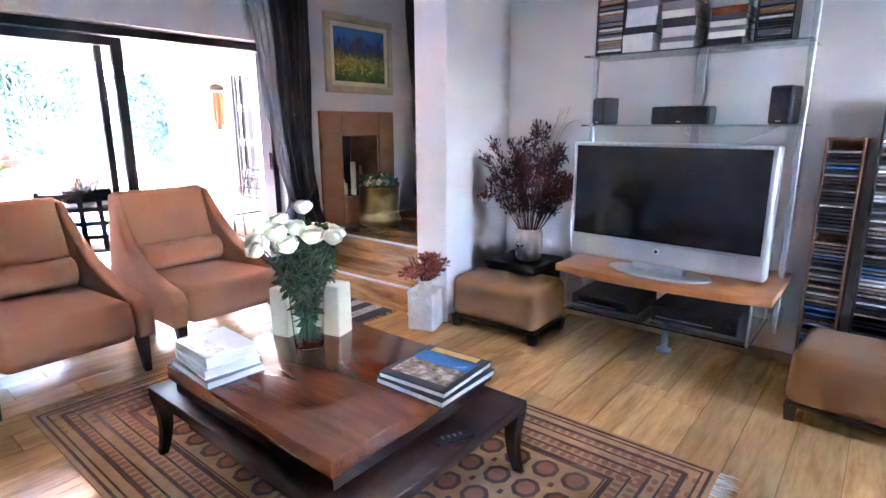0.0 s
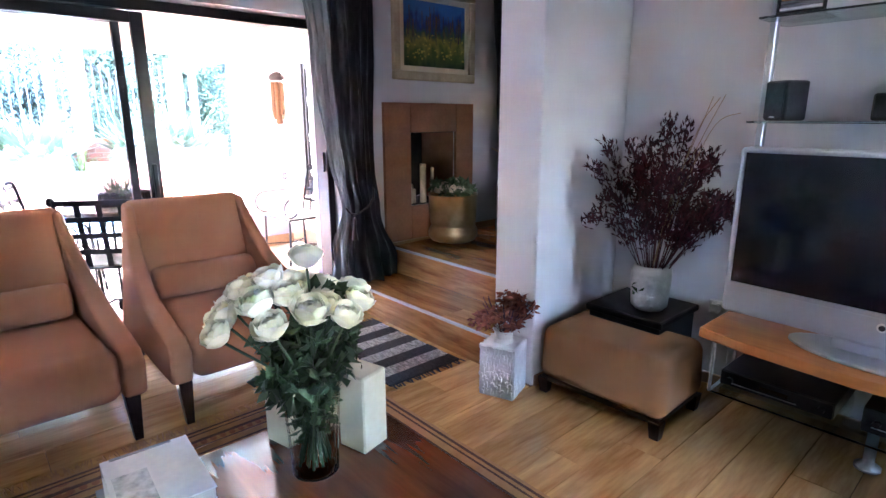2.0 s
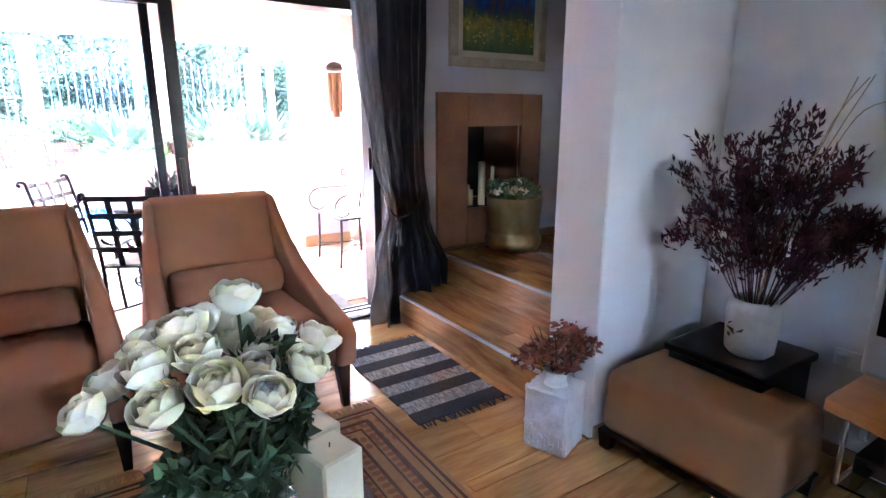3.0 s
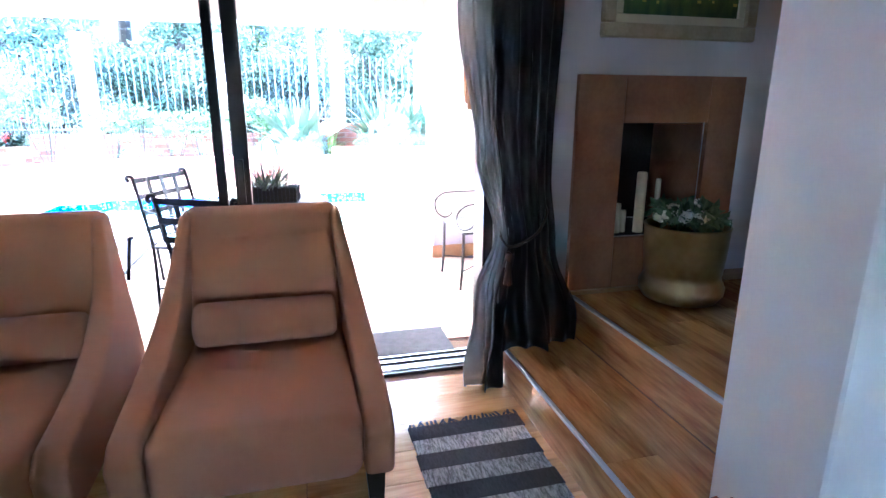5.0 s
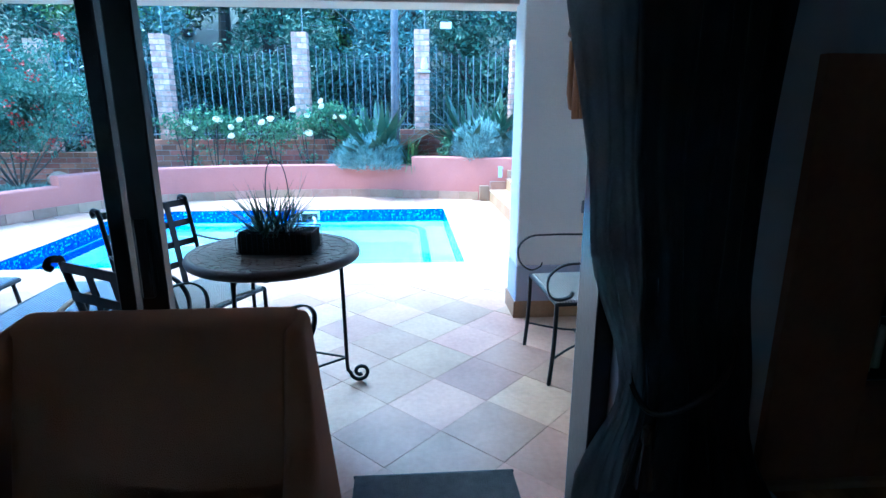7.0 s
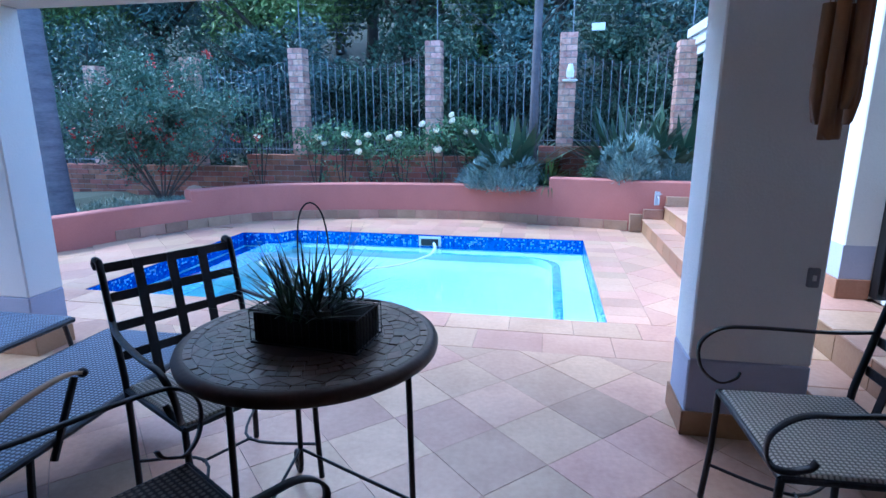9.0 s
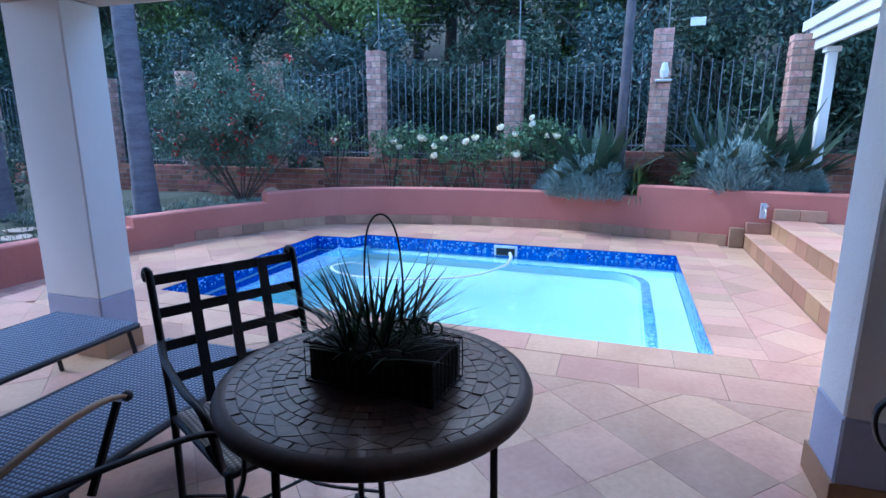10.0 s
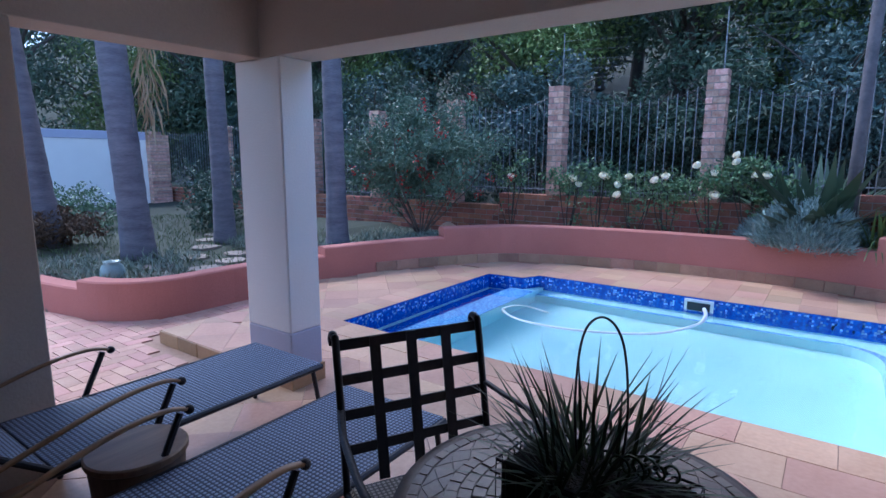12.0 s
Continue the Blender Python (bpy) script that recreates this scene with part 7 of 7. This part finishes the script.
for k in range(12):
    y = -26 + k * 3.4 + wrng.uniform(-1, 1)
    x = -22.5 + wrng.uniform(-2, 2)
    tree(x, y, wrng.uniform(8.5, 11.5), wrng.uniform(2.6, 3.4), (FOREST_L, FOREST, FOREST_L, FOREST_B)[k % 4], 9000, 0.22, "tall tree in the wood behind the garden", 0.2, 0.2)
for x, y, h, r in ((-12.8, -16.6, 5.6, 2.2), (-9.6, -15.8, 6.2, 2.6), (-6.2, -15.9, 6.4, 2.5), (-3.0, -16.2, 5.8, 2.4), (-11.2, -19.5, 9.0, 3.2), (-5.0, -20.0, 9.5, 3.4)):
    tree(x, y, h, r, FOREST_L if h < 6 else FOREST, 7000, 0.14, "broad leafy tree behind the boundary wall", 0.18, 0.15)

for x, y, h in ((-14.4, -15.2, 6.2), (-15.6, -17.6, 7.0), (-13.9, -13.4, 6.0), (-17.5, -20.0, 8.5)):
    tree(x, y, h, 2.0, FOREST, 6500, 0.17, "dense dark tree behind the fence", 0.15, 0.04)

# boundary wall at the far side of the lawn
bwall = thing("boundary_wall", "plain white plastered boundary wall with a lilac band on top", "boundary wall", kind="structure")
part("wall", box(B(), -11.5, -12.9, 0, 4.0, -12.7, 1.84), WALL_OUT, bwall)
part("band", box(B(), -11.5, -12.92, 1.84, 4.0, -12.68, 2.04, 0.01), DADO, bwall)

# the red-berried bush
rb = thing("berry_bush", "rounded green bush with clusters of red berries on bare stems", "bush", pose(-10.95, -3.2, 0.28))
q = B()
for k in range(11):
    a = 6.2832 * k / 11 + 0.3
    r = wrng.uniform(0.45, 1.0)
    tube(q, arc([(0.05 * math.cos(a), 0.07 * math.sin(a), 0), (0.45 * r * math.cos(a), 0.5 * r * math.sin(a), 0.38), (r * math.cos(a), r * math.sin(a), 0.9), (1.1 * r * math.cos(a), 1.2 * r * math.sin(a), 1.4)], 4), [0.014 - 0.0008 * j for j in range(13)], 6)
part("stem_tangle", q, surf("brown_stem_bark", (0.07, 0.052, 0.042), (0.15, 0.11, 0.09), 8, 0.9, 0.4), rb)
pts_ = blobs(wrng, 30000, (0, 0, 1.18), (1.08, 1.30, 0.92), 130, 0.2)
pts_ = pts_[pts_[:, 2] > 0.36 + 0.16 * np.sin(pts_[:, 1] * 5)]
kite_leaves("leaves", pts_, 0.058, BERRYLEAF, rb, 0.36, rng=wrng)
ctr = blobs(wrng, 80, (0, 0, 1.2), (1.14, 1.36, 0.92), 60, 0.9)
bp_ = np.repeat(ctr, 20, axis=0) + wrng.normal(size=(1600, 3)) * 0.034
kite_leaves("berry_cluster", bp_, 0.032, REDB, rb, 0.9, rng=wrng)["kind"] = "stuff"

# white roses climbing at the brick wall
for k, (y, h, n) in enumerate(((-2.15, 0.75, 260), (-1.2, 0.55, 300), (-0.75, 0.62, 420), (-0.25, 0.52, 360), (0.2, 0.50, 380), (0.75, 0.62, 460), (1.2, 0.72, 620), (1.45, 0.55, 360))):
    z0 = 0.36
    rbush = thing("rose_bush", "rose bush with white blooms against the brick wall", "rose bush", pose(-11.90, y, z0), group="rose bushes")
    q = B()
    for j in range(5):
        dy = wrng.uniform(-0.3, 0.3)
        tube(q, arc([(0, dy * 0.2, 0), (0.05, dy * 0.6, h * 0.5), (wrng.uniform(-0.05, 0.15), dy, h + 0.15)], 4), 0.007, 5)
    part("cane_tangle", q, TRUNK, rbush)
    p2 = blobs(wrng, int(n * 1.9), (0.06, 0, h + 0.12), (0.20, 0.55, 0.34), 30)
    kite_leaves("leaves", p2, 0.05, GARDENROSE, rbush, 0.6, rng=wrng)
    p3 = blobs(wrng, n // 7, (0.06, 0, h * 0.5), (0.12, 0.30, 0.3), 8)
    kite_leaves("low_leaves", p3, 0.05, GARDENROSE, rbush, 0.6, rng=wrng)
    for j in range(1 if n < 300 else 2 if n < 400 else 3):
        rose((0.12 + wrng.uniform(0, 0.12), wrng.uniform(-0.36, 0.36), h + wrng.uniform(-0.02, 0.40)), wrng.uniform(0.036, 0.052), rbush, 100 + 10 * k + j)


def lavender(x, y, z, r, h, seed):
    t = thing("lavender_bush", "silvery blue-green lavender mound above the pink wall", "lavender bush", pose(x, y, z), group="lavender bushes")
    lr = np.random.default_rng(seed)
    n = 14000
    a, rr_ = lr.uniform(0, 6.283, n), np.sqrt(lr.uniform(0, 1, n))
    lump = 1 + 0.16 * np.sin(a * 3 + seed) * rr_ + 0.10 * np.sin(a * 7 + 2 * seed)
    base = np.stack([rr_ * r * 0.85 * lump * np.cos(a), rr_ * r * lump * np.sin(a), h * 0.80 * np.sqrt(1.02 - rr_ ** 2) * lr.uniform(0.3, 1.0, n) * (0.92 + 0.1 * np.sin(a * 5 + seed))], 1)
    d = np.stack([np.cos(a) * rr_ * 0.6, np.sin(a) * rr_ * 0.6, 1.0 - 0.3 * rr_], 1)
    kite_leaves("foliage", base, 0.075 * h / 0.5, LAVEN, t, 0.11, lean=d * 1.3, rng=lr)
    kite_leaves("inner_foliage", base[::2] * np.array([0.95, 0.95, 0.8]), 0.06, LAVEN, t, 0.2, lean=d[::2], rng=lr)
    return t


lavender(-11.70, 1.73, 0.40, 0.56, 0.70, 1)
lavender(-11.56, 3.45, 0.56, 0.46, 0.74, 2)
lavender(-11.60, 4.02, 0.56, 0.36, 0.52, 3)
b2 = thing("small_shrub", "small light green shrub above the pink wall", "shrub", pose(-11.62, 2.98, 0.44))
kite_leaves("leaves", blobs(wrng, 1300, (0, 0, 0.27), (0.28, 0.30, 0.29), 14), 0.045, BUSH, b2, 0.5, rng=wrng)
part("stems", rod(B(), (0, 0, 0), (0, 0, 0.3), 0.012, None, 6), TRUNK, b2)
for x, y, z, n, ln, sd in ((-12.0, 1.80, 0.40, 95, 1.30, 5), (-12.0, 3.45, 0.50, 95, 1.28, 6), (-12.0, 4.05, 0.5, 70, 1.28, 7)):
    t = thing("strelitzia", "clump of tall dark strap leaves by the fence", "strap-leaf plant", pose(x, y, z), group="strap-leaf plants")
    straps("leaves", (0, 0, 0), n, ln, 0.15, STREL, t, 0.9, sd, 0.35, 6, 0.16)
    part("crown_base", lathe(B(), [(0.10, 0), (0.11, 0.03), (0.06, 0.10)], 10), TRUNK, t)
t = thing("agapanthus", "light green strappy plant beside the path", "strap-leaf plant", pose(-11.75, 2.36, 0.42))
straps("leaves", (0, 0, 0), 110, 0.66, 0.026, YUCCA, t, 1.0, 15, 0.9, 5, 0.06)
part("crown_base", lathe(B(), [(0.05, 0), (0.055, 0.02), (0.03, 0.05)], 8), TRUNK, t)
hs = single("garden_hose", B(), surf("teal_hose", (0.02, 0.10, 0.10), (0.04, 0.18, 0.18), 20, 0.4, 0.1), "coil of teal garden hose above the pink wall", "garden hose")
q = B()
for k in range(5):
    tube(q, [(-11.58 + (0.20 - 0.012 * k) * math.cos(a), 2.66 + (0.22 - 0.014 * k) * math.sin(a), 0.455 + 0.022 * k) for a in [6.2832 * j / 28 for j in range(29)]], 0.012, 6)
q.to_mesh(hs.data)
q.free()
ss = thing("path_steps", "rough stone garden steps between the plants", "stone steps", pose(-11.95, 2.66, 0.40), kind="structure")
for k in range(3):
    part("stone", box(B(), -0.14 - 0.2 * k, -0.28, 0.0, 0.10 - 0.2 * k, 0.28, 0.10 + 0.11 * k, 0.02), surf("path_stone_%d" % k, (0.22, 0.18, 0.15), (0.40, 0.34, 0.29), 6, 0.9, 0.6), ss)
rk = B()
bmesh.ops.create_icosphere(rk, subdivisions=3, radius=0.13)
for v in rk.verts:
    v.co *= 1 + 0.18 * noise.noise(v.co * 9)
    v.co.z *= 0.75
single("garden_rock", rk, surf("ochre_rock", (0.26, 0.15, 0.09), (0.42, 0.27, 0.18), 9, 0.9, 0.6), "rounded ochre rock on the bed", "rock", pose(-10.62, -2.45, 0.42), smooth=True)

# lawn with stepping stones, ground cover, low shrubs
lr = np.random.default_rng(8)
n = 9000
gxs, gys = lr.uniform(-10.4, -5.4, n), lr.uniform(-9.5, -3.3, n)
keep = [behind_wall(a, b) > 0.25 or b < -4.8 for a, b in zip(gxs, gys)]
gp = np.array([(a, b, land(a, b)) for a, b, k in zip(gxs, gys, keep) if k])
lw = kite_leaves("lawn", gp, 0.075, GRASS, None, 0.12, lean=np.tile((0, 0, 1.3), (len(gp), 1)), rng=lr)
tagged(lw, "short rough green lawn", "lawn", kind="stuff")
gc = []
for cx, cy, r, m_ in ((-8.9, -3.35, 0.5, 420), (-9.9, -3.0, 0.7, 800), (-10.7, -2.75, 0.6, 600), (-10.3, -3.3, 0.7, 900), (-9.5, -3.7, 0.6, 600), (-10.9, -3.6, 0.6, 500), (-9.2, -3.1, 0.3, 300), (-7.0, -3.95, 0.5, 500), (-6.7, -4.6, 0.6, 500), (-7.7, -4.5, 0.35, 260), (-9.0, -4.75, 0.35, 260)):
    a, q_ = lr.uniform(0, 6.283, m_), np.sqrt(lr.uniform(0, 1, m_)) * r
    for u, v in zip(cx + q_ * np.cos(a), cy + q_ * np.sin(a)):
        gc.append((u, v, land(u, v) + lr.uniform(0, 0.04)))
cov = kite_leaves("ground_cover", gc, 0.11, PALEGRASS, None, 0.12, lean=np.tile((0, 0, 0.8), (len(gc), 1)), rng=lr)
tagged(cov, "tufts of pale grey-green ground cover", "ground cover", kind="stuff")
RUSTLEAF = leafy("rusty_shrub_leaves", (0.055, 0.032, 0.018), (0.14, 0.085, 0.045), 0.8)
FLAG = surf("flagstone", (0.17, 0.14, 0.11), (0.30, 0.25, 0.20), 5, 0.9, 0.5, piece=0.15)
sr = random.Random(3)
for k, (x, y) in enumerate(((-7.2, -3.8), (-7.7, -3.75), (-8.15, -3.95), (-8.0, -4.5), (-8.4, -4.9), (-8.5, -4.3), (-9.0, -3.95), (-7.4, -4.3), (-8.8, -5.5), (-9.2, -6.0))):
    pts2 = [(sr.uniform(0.13, 0.22) * math.cos(6.2832 * j / 7), sr.uniform(0.13, 0.22) * math.sin(6.2832 * j / 7)) for j in range(7)]
    single("stepping_stone", prism(B(), pts2, -0.02, 0.03), FLAG, "flat sandstone stepping stone in the lawn", "stepping stone", pose(x, y, land(x, y)), group="stepping stones")
for x, y, r, h, mat_, lab in ((-9.4, -6.3, 0.65, 0.75, FOREST, "rounded dark green shrub on the lawn"), (-9.9, -7.2, 0.8, 1.0, FOREST, "rounded dark green shrub by the fence"), (-8.2, -8.6, 0.8, 0.9, BUSH, "leafy green shrub before the boundary wall"), (-6.9, -8.8, 0.8, 0.8, BUSH, "leafy green shrub before the boundary wall"), (-6.7, -6.3, 0.55, 0.5, RUSTLEAF, "low reddish-brown shrub on the lawn"), (-7.4, -6.6, 0.6, 0.5, RUSTLEAF, "low reddish-brown shrub on the lawn"), (-10.9, -8.5, 1.0, 1.2, FOREST, "rounded dark green shrub by the fence")):
    s2 = thing("garden_shrub", lab, "shrub", pose(x, y, land(x, y)), group="shrubs on the lawn")
    kite_leaves("leaves", blobs(wrng, 1500, (0, 0, h * 0.5), (r, r, h * 0.55), 22), 0.075, mat_, s2, 0.45, rng=wrng)
    part("stems", rod(B(), (0, 0, -0.02), (0, 0, h * 0.5), 0.02, None, 6), TRUNK, s2)
gp2 = thing("garden_pot", "small grey-green glazed pot by the pink wall", "pot", pose(-6.80, -3.92, land(-6.80, -3.92)))
part("body", lathe(B(), [(0.06, 0), (0.10, 0.03), (0.12, 0.10), (0.10, 0.17), (0.07, 0.20), (0.085, 0.22), (0.075, 0.22), (0.06, 0.19)], 20), surf("celadon_glaze", (0.16, 0.24, 0.24), (0.28, 0.36, 0.35), 6, 0.3, 0.1), gp2, "", True)
part("soil", lathe(B(), [(0.055, 0.16), (0.06, 0.175)], 12), SOIL, gp2)

# pergola of the neighbouring wing
pg = thing("pergola", "white pergola with a stepped fascia beyond the garden steps", "pergola", pose(-11.77, 4.35, 0.56))
part("post", box(B(), -0.05, -0.05, 0, 0.05, 0.05, 1.62, 0.004), WHITEP, pg)
part("post_cap", box(B(), -0.075, -0.075, 1.62, 0.075, 0.075, 1.68, 0.004), WHITEP, pg)
for k in range(3):
    part("fascia_board", box(B(), -0.62 - 0.03 * k, -0.10 - 0.03 * k, 1.68 + 0.13 * k, 2.6, -0.06 - 0.03 * k, 1.80 + 0.13 * k, 0.004), WHITEP, pg)
part("roof_sheet", box(B(), -0.6, -0.06, 2.00, 2.6, 2.0, 2.07), WHITEP, pg)
part("post", box(B(), 2.35, -0.05, -0.22, 2.45, 0.05, 1.68, 0.004), WHITEP, pg)
tp = thing("garden_tap", "small weathered tap on a bracket on the pink wall", "garden tap", pose(-10.98, 3.70, 0.44))
part("pipe", rod(B(), (-0.02, 0, 0.02), (0.08, 0, 0.02), 0.010, None, 8), ALU, tp)
part("spout", tube(B(), arc([(0.07, 0, 0.02), (0.10, 0, 0.01), (0.105, 0, -0.05)], 4), 0.010, 8), ALU, tp)
part("handle", box(B(), 0.055, -0.035, 0.055, 0.075, 0.035, 0.065, 0.002), ALU, tp)
part("bracket", box(B(), -0.03, -0.03, -0.09, 0.004, 0.03, 0.08, 0.003), SILVER, tp)
